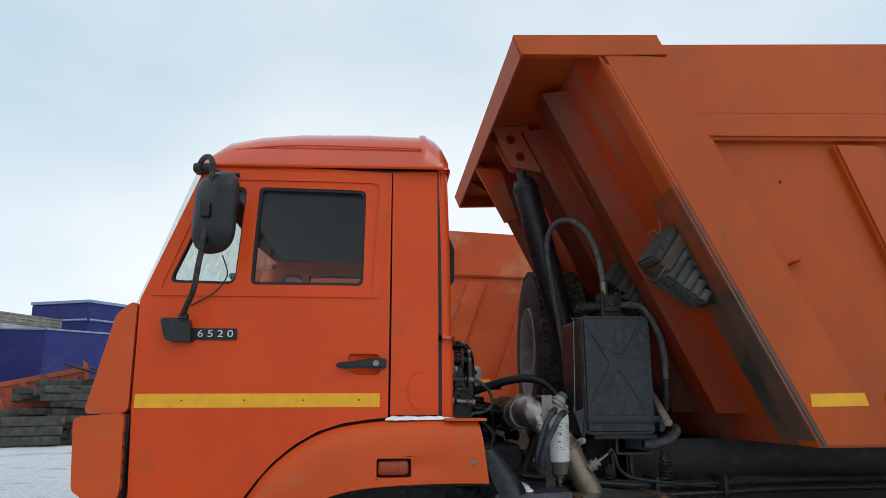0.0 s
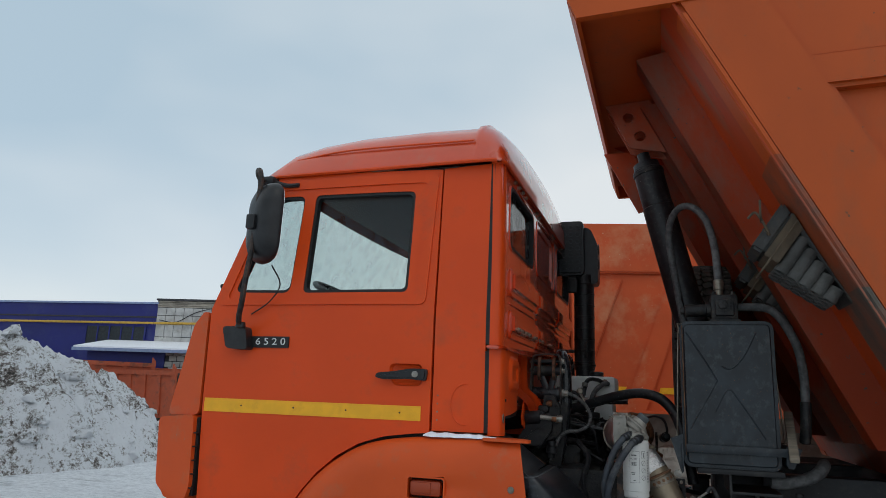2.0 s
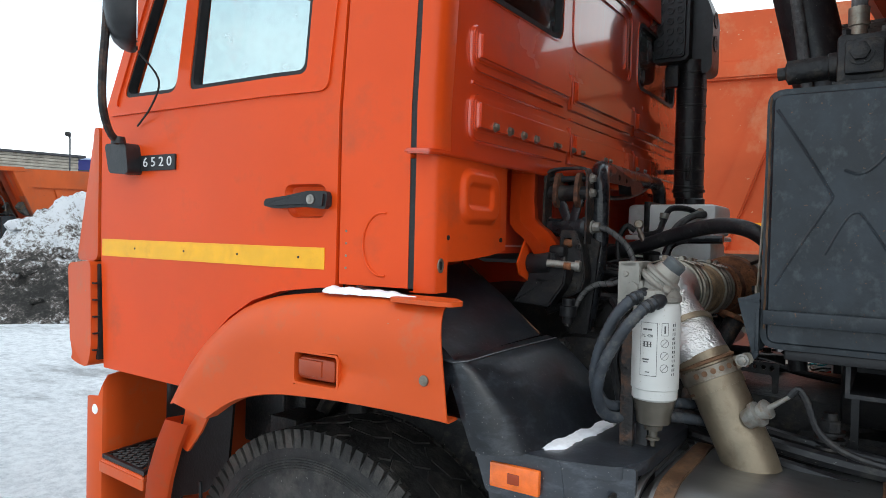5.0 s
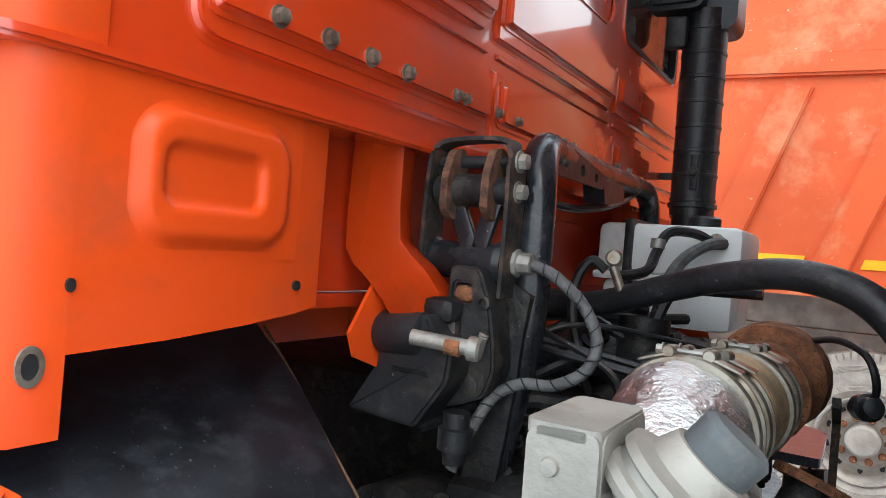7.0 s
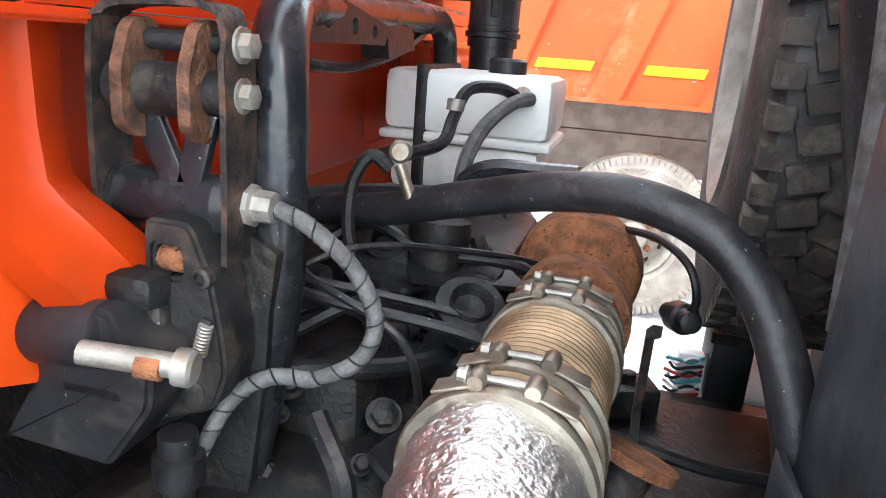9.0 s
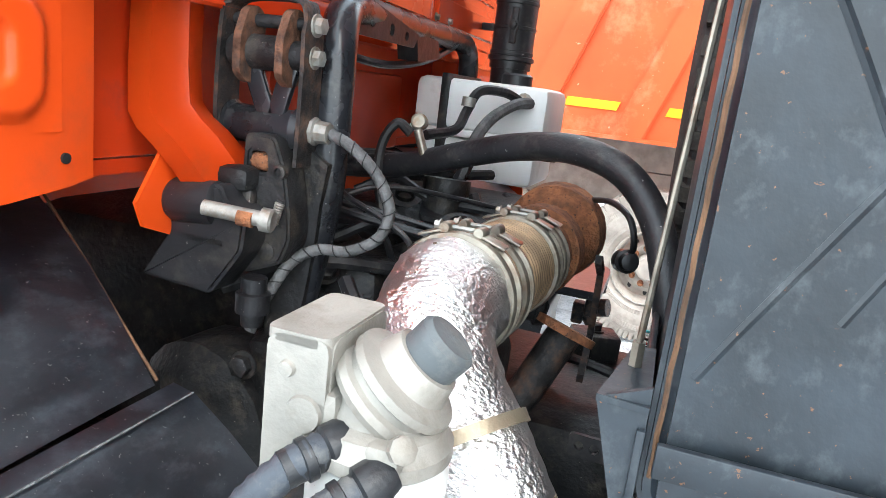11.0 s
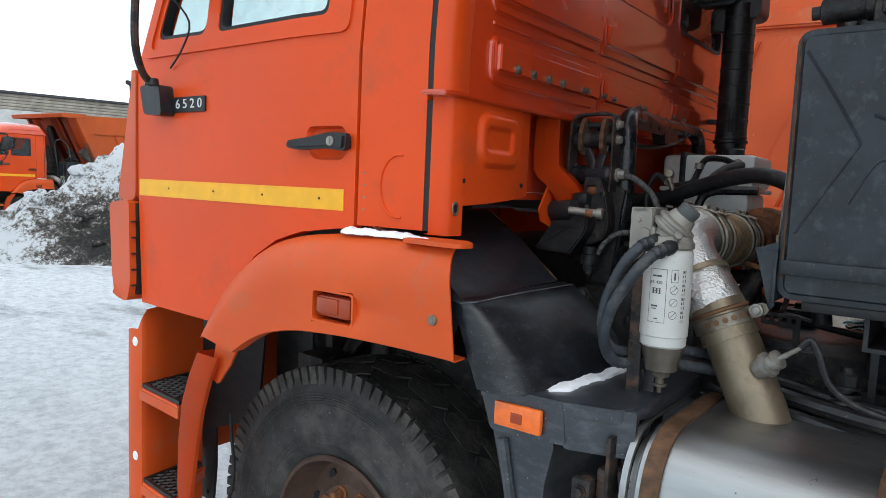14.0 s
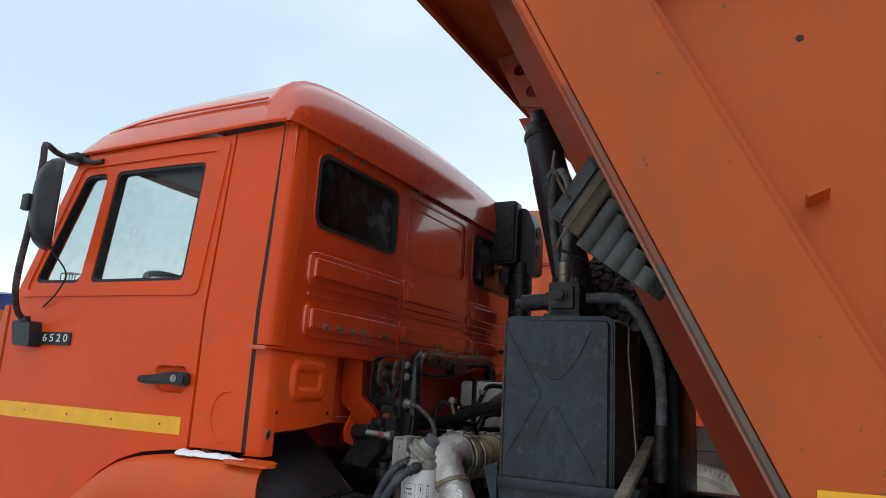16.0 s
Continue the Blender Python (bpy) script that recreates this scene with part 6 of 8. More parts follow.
part("sensor_lead", ntube([(0.785, 0.262, 1.37), (0.80, 0.262, 1.386), (0.815, 0.265, 1.365), (0.838, 0.275, 1.305), (0.89, 0.29, 1.268), (0.98, 0.30, 1.25), (1.10, 0.31, 1.235), (1.3, 0.33, 1.215)], 0.0065, 8, 8, ribs=0.001), "hose", pipe)
# silencer
def oval(a0, a1, b0, b1, r, n=8):
    return rounded([(a0, b0), (a1, b0), (a1, b1), (a0, b1)], r, n)
bm = plate(oval(0.0, 0.52, 0.75, 1.205, 0.15, 10), [], "x", 0.555, 1.045)
bmesh.ops.bevel(bm, geom=[e for e in bm.edges if all(v.co.x < 0.556 for v in e.verts) or all(v.co.x > 1.044 for v in e.verts)], offset=0.02, segments=3, affect="EDGES")
sil = part("silencer", bm, "silver", T, "brushed metal exhaust silencer box")
for x in (0.585, 0.945):
    bm = ring(oval(-0.006, 0.526, 0.744, 1.211, 0.155, 10), oval(0.0, 0.52, 0.75, 1.205, 0.15, 10), "x", x, x + 0.035)
    part("silencer_strap", bm, "strap", sil, "rusty brown steel strap")
bm = ring(oval(-0.008, 0.528, 0.742, 1.213, 0.155, 10), oval(0.0, 0.52, 0.75, 1.205, 0.15, 10), "x", 0.548, 0.56)
part("silencer_rim", bm, "silver", sil)
bm = nbox(0.56, 1.0, 0.42, 0.74, 0.62, 0.73, 0.01)
box(bm, 0.56, 0.60, 0.50, 0.73, 0.7, 1.1)
box(bm, 0.945, 0.985, 0.50, 0.73, 0.7, 1.1)
part("silencer_bracket", bm, "frame", sil)

# fuel filter
bm = bmesh.new()
FX, FY = 0.543, 0.185
lathe(bm, (FX, FY, 1.345), (0, 0, 1), [(0, 0.042), (0.004, 0.0458), (0.022, 0.0458), (0.024, 0.048), (0.19, 0.048), (0.198, 0.045), (0.2, 0.042)], 36)
filt = part("fuel_filter", bm, "white", T, "white spin-on fuel filter with printed label")
bm = lathe(bmesh.new(), (FX, FY, 1.345), (0, 0, -1), [(0, 0.044), (0.01, 0.042), (0.03, 0.036), (0.05, 0.034), (0.055, 0.02), (0.065, 0.018), (0.067, 0.009), (0.08, 0.009), (0.081, 0.014), (0.086, 0.014), (0.087, 0.005), (0.1, 0.005)], 10)
part("water_bowl", bm, "bowl", filt, "smoky dark drain bowl")
bm = lathe(bmesh.new(), (FX, FY, 1.545), (0, 0, 1), [(0, 0.0455), (0.003, 0.049), (0.012, 0.049), (0.015, 0.046), (0.024, 0.043), (0.028, 0.034), (0.045, 0.028), (0.047, 0.0)], 32)
headp = part("filter_head", bm, "alu", filt, "cast aluminium filter head")
PD = Vector((0.62, 0.10, 0.78))
bm = lathe(bmesh.new(), (FX - 0.014, FY + 0.005, 1.565), PD, [(0, 0.022), (0.012, 0.030), (0.016, 0.043), (0.021, 0.045), (0.026, 0.043), (0.028, 0.039), (0.033, 0.039), (0.035, 0.042), (0.041, 0.041), (0.045, 0.030), (0.060, 0.025), (0.062, 0.0)], 32)
part("pump_body", bm, "alu", headp, "stepped pump body")
bm = bmesh.new()
box(bm, FX - 0.052, FX - 0.02, FY - 0.03, FY + 0.05, 1.548, 1.59, 0.009)
box(bm, FX + 0.006, FX + 0.03, FY - 0.045, FY - 0.015, 1.552, 1.572, 0.005)
lathe(bm, (FX + 0.028, FY - 0.04, 1.572), (0.5, -0.6, 0.4), [(0, 0.009), (0.008, 0.009), (0.01, 0.006)], 8)
pieces("head_boss", bm, "alu", headp)
bm = lathe(bmesh.new(), Vector((FX - 0.014, FY + 0.005, 1.565)) + PD * 0.056, PD, [(0, 0.019), (0.003, 0.0215), (0.022, 0.0218), (0.026, 0.018), (0.027, 0.0)], 28)
part("hand_pump_knob", bm, "knob", filt, "dark grey pump knob")
bm = bmesh.new()
plate(rounded([(0.470, 1.505), (0.470, 1.622), (0.514, 1.624), (0.514, 1.555), (0.50, 1.53)], 0.010, 4), [], "y", 0.155, 0.163, bm)
plate(rounded([(0.468, 0.155), (0.514, 0.155), (0.514, 0.245), (0.468, 0.245)], 0.008, 3), [], "z", 1.617, 1.625, bm)
plate(rounded([(0.160, 1.55), (0.160, 1.623), (0.243, 1.623), (0.243, 1.565)], 0.012, 4), [rounded([(0.185, 1.575), (0.185, 1.605), (0.225, 1.605), (0.225, 1.58)], 0.008, 3)], "x", 0.507, 0.515, bm)
lathe(bm, (0.500, 0.155, 1.572), (0, -1, 0), [(0, 0.013), (0.003, 0.012), (0.0035, 0.0)], 18)
lathe(bm, (0.486, 0.155, 1.60), (0, -1, 0), [(0, 0.006), (0.003, 0.005), (0.0035, 0.0)], 12)
pieces("filter_bracket", bm, "alu", filt, "pale folded bracket")
bm = nbox(0.478, 0.506, 0.165, 0.175, 1.02, 1.52, 0.002)
part("filter_post", bm, "rustdark", filt, "brown rusty flat post")
bm = nbox(0.505, 0.53, 0.19, 0.26, 0.95, 1.3, 0.003)
part("filter_backplate", bm, "frame", filt)
for pts in ([(0.528, 0.155, 1.56), (0.508, 0.13, 1.55), (0.478, 0.115, 1.51), (0.45, 0.11, 1.44), (0.438, 0.12, 1.375), (0.445, 0.15, 1.33), (0.47, 0.19, 1.315), (0.53, 0.26, 1.32), (0.62, 0.4, 1.3)],
            [(0.56, 0.14, 1.55), (0.538, 0.115, 1.535), (0.505, 0.095, 1.49), (0.468, 0.09, 1.42), (0.45, 0.105, 1.355), (0.458, 0.14, 1.305), (0.49, 0.19, 1.295), (0.55, 0.27, 1.29), (0.7, 0.45, 1.25)]):
    part("filter_hose", ntube(pts, 0.0112, 12, 10, ribs=0.0012), "fuelhose", filt, "black corrugated fuel hose")
    bm = lathe(bmesh.new(), pts[0], Vector(pts[1]) - Vector(pts[0]), [(-0.012, 0.011), (0.0, 0.0155), (0.010, 0.0155), (0.012, 0.0125), (0.020, 0.0125), (0.021, 0.0145), (0.027, 0.0145), (0.028, 0.0125), (0.040, 0.0122)], 12)
    part("hose_connector", bm, "black", filt)


TURN = -25.0                     # the label faces the near side


def wrap(bm, ax, ay, r, a0, a1, z0, z1):
    """A printed patch that hugs the filter; angles in degrees from -y towards +x."""
    n = max(1, int(abs(a1 - a0) / 6))
    lo, hi = [], []
    for i in range(n + 1):
        a = radians(TURN + a0 + (a1 - a0) * i / n)
        lo.append(bm.verts.new((ax + r * math.sin(a), ay - r * math.cos(a), z0)))
        hi.append(bm.verts.new((ax + r * math.sin(a), ay - r * math.cos(a), z1)))
    for i in range(n):
        bm.faces.new((lo[i], lo[i + 1], hi[i + 1], hi[i]))


bm = bmesh.new()
R = 0.0484
for a0, a1, z0, z1 in ((4, 44, 1.505, 1.506), (4, 44, 1.398, 1.399), (3.6, 4.6, 1.398, 1.506), (43.5, 44.5, 1.398, 1.506),
                       (10, 20, 1.490, 1.4935), (21, 32, 1.490, 1.4935), (10, 32, 1.4665, 1.4675), (10, 32, 1.4615, 1.4625), (10, 32, 1.4565, 1.4575), (12, 16, 1.4575, 1.4665), (20, 24, 1.4575, 1.4665), (28, 31, 1.4575, 1.4665), (10, 26, 1.43, 1.433), (12, 24, 1.425, 1.427), (18, 28, 1.405, 1.407),
                       (54, 70, 1.505, 1.506), (54, 70, 1.48, 1.481), (53.6, 54.6, 1.48, 1.506), (69.5, 70.5, 1.48, 1.506), (60, 64, 1.485, 1.50)):
    wrap(bm, FX, FY, R, a0, a1, z0, z1)
for z in (1.465, 1.44, 1.415):
    for i in range(16):
        a, b = 2 * math.pi * i / 16, 2 * math.pi * (i + 1) / 16
        q = []
        for ang, rr in ((a, 0.0085), (b, 0.0085), (b, 0.0075), (a, 0.0075)):
            th = radians(62 + TURN) + math.cos(ang) * rr / R
            q.append(bm.verts.new((FX + R * math.sin(th), FY - R * math.cos(th), z + math.sin(ang) * rr)))
        bm.faces.new(q)
    q = []
    for s, k in ((-0.006, -0.0005), (-0.006, 0.0005), (0.006, 0.0005), (0.006, -0.0005)):
        th = radians(62 + TURN) + s / R
        q.append(bm.verts.new((FX + R * math.sin(th), FY - R * math.cos(th), z + s + k * 1.5)))
    bm.faces.new(q)
for k in range(12):
    wrap(bm, FX, FY, R, 82, 84 + (k % 3), 1.40 + k * 0.009, 1.405 + k * 0.009)
    wrap(bm, FX, FY, R, 88, 90 + (k % 2), 1.40 + k * 0.009, 1.406 + k * 0.009)
part("label_print", bm, "ink", filt, "printed label frame and pictograms")["kind"] = "stuff"
for text, z in (("PL 420", 1.479),):
    a = radians(21 + TURN)
    ob = lettering(text, 0.0085, filt, Matrix.Translation((FX + 0.0486 * math.sin(a), FY - 0.0486 * math.cos(a), z)) @ Matrix.Rotation(a, 4, "Z") @ pose(0, 0, 0, 90, 0, 0), "ink", depth=0.0002)

# hydraulic oil tank in its cradle
TX0, TX1, TY0, TY1 = 0.718, 1.045, 0.345, 0.70
bm = plate(rect(TX0, TX1, 1.452, 1.99, 0.03, 5), [], "y", TY0, TY1)
bmesh.ops.bevel(bm, geom=[e for e in bm.edges if all(v.co.y < TY0 + 0.001 for v in e.verts)], offset=0.012, segments=3, affect="EDGES")
tank = part("oil_tank", bm, "tank", T, "dark grey steel hydraulic oil tank")
bm = bmesh.new()
tube(bm, [(0.985, TY0 + 0.0018, 1.95), (0.945, TY0 + 0.0018, 1.87), (0.91, TY0 + 0.0018, 1.825), (0.885, TY0 + 0.0018, 1.812), (0.86, TY0 + 0.0018, 1.82)], 0.0042, 6, 6)
tube(bm, [(0.735, TY0 + 0.0018, 1.95), (0.79, TY0 + 0.0018, 1.86), (0.835, TY0 + 0.0018, 1.78), (0.84, TY0 + 0.0018, 1.765), (0.83, TY0 + 0.0018, 1.745), (0.77, TY0 + 0.0018, 1.64), (0.74, TY0 + 0.0018, 1.585)], 0.0042, 6, 6)
tube(bm, [(1.0, TY0 + 0.0018, 1.56), (0.95, TY0 + 0.0018, 1.64), (0.90, TY0 + 0.0018, 1.72), (0.885, TY0 + 0.0018, 1.735), (0.865, TY0 + 0.0018, 1.72), (0.83, TY0 + 0.0018, 1.65)], 0.0036, 6, 6)
pieces("pressed_line", bm, "tank", tank)
bm = ntube([(TX0 + 0.004 + 0.0006 * math.sin(k * 2.3), TY0 + 0.004 + 0.0006 * math.sin(k * 3.1), 1.49 + k * 0.0195) for k in range(26)], 0.0024, 6, 2)
part("weld_seam", bm, "strap", tank, "rusty weld along the tank edge")
bm = bmesh.new()
box(bm, 0.722, 1.070, 0.326, 0.334, 1.501, 1.531, 0.002)
box(bm, 1.062, 1.070, 0.334, 0.72, 1.47, 1.531, 0.002)
box(bm, 0.705, 0.713, 0.345, 0.72, 1.44, 1.53, 0.002)
pieces("cradle_bar", bm, "tank", tank, "grey angle-iron cradle")
bm = plate([(0.668, 1.548), (0.712, 1.566), (0.712, 1.43), (0.704, 1.42)], [], "y", 0.352, 0.358)
plate([(0.668, 0.352), (0.712, 0.346), (0.712, 0.50), (0.690, 0.50)], [], "z", 1.545, 1.551, bm)
plate([(1.07, 1.54), (1.12, 1.53), (1.09, 1.46), (1.07, 1.46)], [], "y", 0.36, 0.5, bm)
pieces("cradle_ear", bm, "tank", tank)
bm = bmesh.new()
rod(bm, (0.694, 0.44, 1.54), (0.694, 0.44, 1.575), 0.007, 6)
tube(bm, [(0.694, 0.44, 1.57), (0.703, 0.445, 1.80), (0.712, 0.455, 1.975), (0.735, 0.48, 1.996), (1.03, 0.50, 1.996), (1.056, 0.50, 1.9), (1.085, 0.50, 1.54)], 0.0034, 8, 3)
part("tank_tie_rod", bm, "clampsteel", tank, "thin steel tie rod")
bm = obox(bmesh.new(), (1.095, 0.42, 1.575), (0.032, 0.34, 0.022), (28, 0, -6), 0.004)
part("wood_wedge", bm, "wood", tank, "weathered wooden slat")
bm = bmesh.new()
box(bm, 0.83, 0.94, 0.38, 0.50, 1.99, 2.005)
box(bm, 0.835, 0.935, 0.40, 0.50, 2.005, 2.105, 0.008)
box(bm, 0.85, 0.92, 0.385, 0.41, 2.02, 2.09, 0.006)
bolt(bm, (0.878, 0.383, 2.062), (0, -1, 0), 0.019, 0.018)
lathe(bm, (0.84, 0.44, 2.05), (-1, 0, -0.05), [(0, 0.03), (0.02, 0.03), (0.022, 0.026), (0.10, 0.026), (0.105, 0.014), (0.12, 0.014)], 16)
for x, y in ((0.85, 0.42), (0.92, 0.42), (0.85, 0.48), (0.92, 0.48)):
    bolt(bm, (x, y, 2.105), (0, 0, 1), 0.009, 0.014)
part("hydraulic_valve", bm, "dark", tank, "oily hydraulic valve block")
hv = ntube([(0.87, 0.45, 2.10), (0.87, 0.46, 2.19), (0.865, 0.50, 2.32), (0.84, 0.58, 2.46), (0.78, 0.68, 2.55), (0.72, 0.78, 2.55), (0.69, 0.85, 2.45), (0.72, 0.87, 2.2), (0.76, 0.86, 1.9), (0.78, 0.86, 1.6)], 0.0155, 12, 7)
part("hydraulic_hose", hv, "greyhose", tank, "grey braided hydraulic hose")
part("hose_ferrule", lathe(bmesh.new(), (0.87, 0.45, 2.10), (0, 0.02, 1), [(0, 0.017), (0.03, 0.017), (0.032, 0.020), (0.07, 0.020), (0.072, 0.016)], 12), "clampsteel", tank)
part("return_hose", ntube([(0.94, 0.46, 2.062), (1.04, 0.46, 2.058), (1.085, 0.46, 2.025), (1.115, 0.46, 1.975), (1.145, 0.46, 1.90), (1.158, 0.46, 1.80), (1.158, 0.46, 1.69)], 0.0165, 12, 7), "greyhose", tank, "thick grey dusty return hose")
part("return_ferrule", ntube([(1.158, 0.46, 1.70), (1.155, 0.46, 1.62), (1.15, 0.48, 1.55)], 0.02, 10, 3), "dark", tank)
rim = ring(rect(TX0 - 0.005, TX1 + 0.005, 1.447, 1.995, 0.034, 5), rect(TX0 - 0.0005, TX1 + 0.0005, 1.4515, 1.9905, 0.030, 5), "y", TY0 + 0.016, TY0 + 0.026)
part("weld_seam", rim, "tank", tank, "welded seam round the tank")
# below the tank
bm = bmesh.new()
box(bm, 0.76, 1.06, 0.37, 0.70, 1.425, 1.446, 0.003)
box(bm, 0.872, 1.05, 0.40, 0.70, 1.355, 1.364)
box(bm, 0.872, 0.881, 0.40, 0.70, 1.364, 1.425)
box(bm, 0.97, 0.985, 0.5, 0.52, 1.0, 1.355)
box(bm, 0.88, 0.895, 0.5, 0.52, 1.0, 1.355)
pieces("tank_stand", bm, "frame", tank)
bm = bmesh.new()
for x, y, z in ((1.11, 0.42, 1.22), (0.845, 0.45, 1.16)):
    rod(bm, (x, y, z), (x, y, z + 0.15), 0.014, 10)
    for k in range(5):
        lathe(bm, (x, y, z + 0.02 + k * 0.016), (0, 0, 1), [(0, 0.03), (0.006, 0.033), (0.011, 0.03)], 14)
    bolt(bm, (x, y, z + 0.105), (0, 0, 1), 0.022, 0.03)
pieces("mounting_bolt", bm, "dark", T, "sprung mounting bolts")
part("air_duct", ntube([(1.02, 0.45, 1.402), (1.07, 0.45, 1.400), (1.12, 0.45, 1.412), (1.17, 0.46, 1.432), (1.20, 0.48, 1.455), (1.22, 0.54, 1.47)], 0.0215, 16, 6, ribs=0.002), "greyhose", T, "grey corrugated duct")
bm = bmesh.new()
for k, (y, z, r) in enumerate(((0.36, 1.235, 0.016), (0.40, 1.205, 0.018), (0.33, 1.20, 0.013), (0.43, 1.24, 0.012))):
    tube(bm, [(0.45, y + 0.15, z + 0.02), (0.75, y + 0.03, z + 0.01 * math.sin(k)), (1.0, y, z - 0.015), (1.3, y, z - 0.01), (1.7, y + 0.02, z), (2.6, y + 0.1, z - 0.01)], r, 8, 6)
pieces("cable", bm, "hose", T, "bundle of black cables along the chassis")
bm = bmesh.new()
for x in (1.01, 1.33):
    box(bm, x, x + 0.02, 0.30, 0.46, 1.175, 1.265, 0.006)
pieces("cable_tie", bm, "seal", T)
bm = bmesh.new()
for i in range(22):
    bolt(bm, (0.9 + (i % 11) * 0.16, 0.68, 0.96 + 0.12 * (i // 11)), (0, -1, 0), 0.013, 0.014)
pieces("bolt", bm, "frame", T)
bm = nbox(1.15, 2.6, 0.05, 0.6, 0.55, 1.12, 0.09)
part("fuel_tank", bm, "frame", T, "dusty dark fuel tank")
part("battery_box", nbox(0.84, 1.45, 1.62, 2.14, 0.52, 1.14, 0.03), "frame", T)
part("air_receiver", lathe(bmesh.new(), (1.55, 1.85, 0.86), (1, 0, 0), [(0, 0.1), (0.05, 0.2), (1.0, 0.2), (1.05, 0.1)], 24), "frame", T)
part("gearbox", nbox(0.72, 1.5, 0.86, 1.4, 0.62, 1.18, 0.06), "dark", T)
bm = plate(rounded([(0.632, 1.378), (0.72, 1.376), (0.72, 1.30), (0.706, 1.30), (0.704, 1.345), (0.632, 1.348)], 0.006), [arc(0.646 + k * 0.0195, 1.363, 0.006, 0.008 if k % 2 else 0.006, 0, 324, 9) for k in range(4)], "y", 0.62, 0.626)
part("perforated_strip", bm, "frame", T)

# control box and loose wiring on the far rail
ctrl = part("control_box", nbox(0.775, 0.86, 1.56, 1.70, 1.10, 1.31, 0.008), "black", T, "black control box on the far chassis rail")
part("box_lid", nbox(0.768, 0.867, 1.552, 1.575, 1.295, 1.318, 0.004), "rustdark", ctrl)
board = part("wiring_block", nbox(0.715, 0.77, 1.585, 1.62, 1.15, 1.25, 0.004), "plasticw", ctrl, "pale terminal block with loose wires")
M["redwire"] = mat("red_wire_sleeve", (0.45, 0.03, 0.025), 0.5, vary=0.2)
M["tealwire"] = mat("teal_wire_sleeve", (0.03, 0.32, 0.38), 0.5, vary=0.2)
for k in range(9):
    z = 1.16 + 0.011 * k
    pts = [(0.768, 1.585, z), (0.74, 1.57, z + 0.012 * math.sin(k * 2.1)), (0.712, 1.575, z - 0.01), (0.70 - 0.004 * (k % 3), 1.60, z - 0.02 + 0.006 * (k % 4))]
    part("wire", ntube(pts, 0.0035, 6, 4), ("redwire", "seal", "plasticw", "tealwire", "seal")[k % 5], ctrl)

# hoist cylinder
a, b = Vector((0.580, 0.955, 2.91)), Vector((0.945, 0.955, 1.35))
d = b - a
bm = lathe(bmesh.new(), a, d, [(0, 0.03), (0.05, 0.032), (0.055, 0.062), (0.085, 0.066), (0.09, 0.072), (d.length * 0.18, 0.072), (d.length * 0.182, 0.075), (d.length, 0.075)], 28)
hoist = part("hoist_cylinder", bm, "hose", T, "black telescopic hoist cylinder")
part("hoist_collar", lathe(bmesh.new(), a + d * 0.06, d, [(0, 0.070), (0.004, 0.076), (0.02, 0.076), (0.024, 0.070)], 24), "dark", hoist)
bm = nbox(0.84, 1.06, 0.82, 1.06, 1.20, 1.42, 0.02)
part("hoist_foot", bm, "frame", hoist)
# spare wheel on edge behind the tank
o = Vector((0.868, 1.58, 1.89))
turn = Matrix.Rotation(radians(-3.0), 4, "Z")
bm = bmesh.new()
lathe(bm, o, (-1, 0.053, 0), [(-0.13, 0.30), (-0.15, 0.42), (-0.14, 0.5), (-0.12, 0.53), (0.12, 0.53), (0.14, 0.5), (0.15, 0.46), (0.155, 0.42), (0.15, 0.33), (0.13, 0.29)], 56)
hollow(bm)
sp = part("spare_wheel", bm, "rubber", T, "dusty spare wheel held upright")
bm = bmesh.new()
for i in range(64):
    for s in (-1, 1):
        m = Matrix.Translation(o) @ turn @ Matrix.Rotation(2 * math.pi * (i + 0.25 * s) / 64, 4, "X")
        box(bm, s * 0.026 - 0.022, s * 0.026 + 0.022, -0.021, 0.021, 0.52, 0.545, 0, m @ pose(0, 0, 0, 0, 0, 22 * s))
        box(bm, s * 0.078 - 0.024, s * 0.078 + 0.024, -0.018, 0.018, 0.52, 0.543, 0, m @ pose(0, 0, 0, 0, 0, -16 * s))
        box(bm, s * 0.122 - 0.016, s * 0.122 + 0.016, -0.016, 0.016, 0.50, 0.538, 0, m)
part("tread", bm, "sparerub", sp, "worn blocky tread")["kind"] = "stuff"
bm = lathe(bmesh.new(), o, (-1, 0.053, 0), [(0.08, 0.2), (0.145, 0.27), (0.155, 0.30), (0.14, 0.305), (0.08, 0.28), (0.02, 0.26), (0.0, 0.2), (0.03, 0.15), (0.03, 0.10), (0.0, 0.09)], 40)
part("rim", bm, "alu", sp)
bm = nbox(1.03, 1.08, 1.3, 1.8, 1.1, 1.9, 0.01)
part("spare_carrier", bm, "frame", sp)

# ---- dump body ----
SL = 0.493                      # run of the slanted posts per metre of height
YB = -0.085
BT, BB = 3.185, 1.41             # top and bottom of the body
def sx(x_top, z):
    return x_top + (3.09 - z) * SL


def slant(x0, x1, y0, y1, z0, z1, bevel=0.0, bm=None):
    """A slanted post between two heights; x0 and x1 at the height 3.09."""
    b = bm or bmesh.new()
    q = [(sx(x0, z0), z0), (sx(x1, z0), z0), (sx(x1, z1), z1), (sx(x0, z1), z1)]
    n0 = len(b.verts)
    plate(q, [], "y", y0, y1, b)
    if bevel:
        b.verts.ensure_lookup_table()
        vs = set(b.verts[n0:])
        bmesh.ops.bevel(b, geom=[e for e in b.edges if e.verts[0] in vs and abs(e.verts[0].co.z - e.verts[1].co.z) > 0.3], offset=bevel, segments=2, affect="EDGES")
    return b


YF = 2 * CY - YB


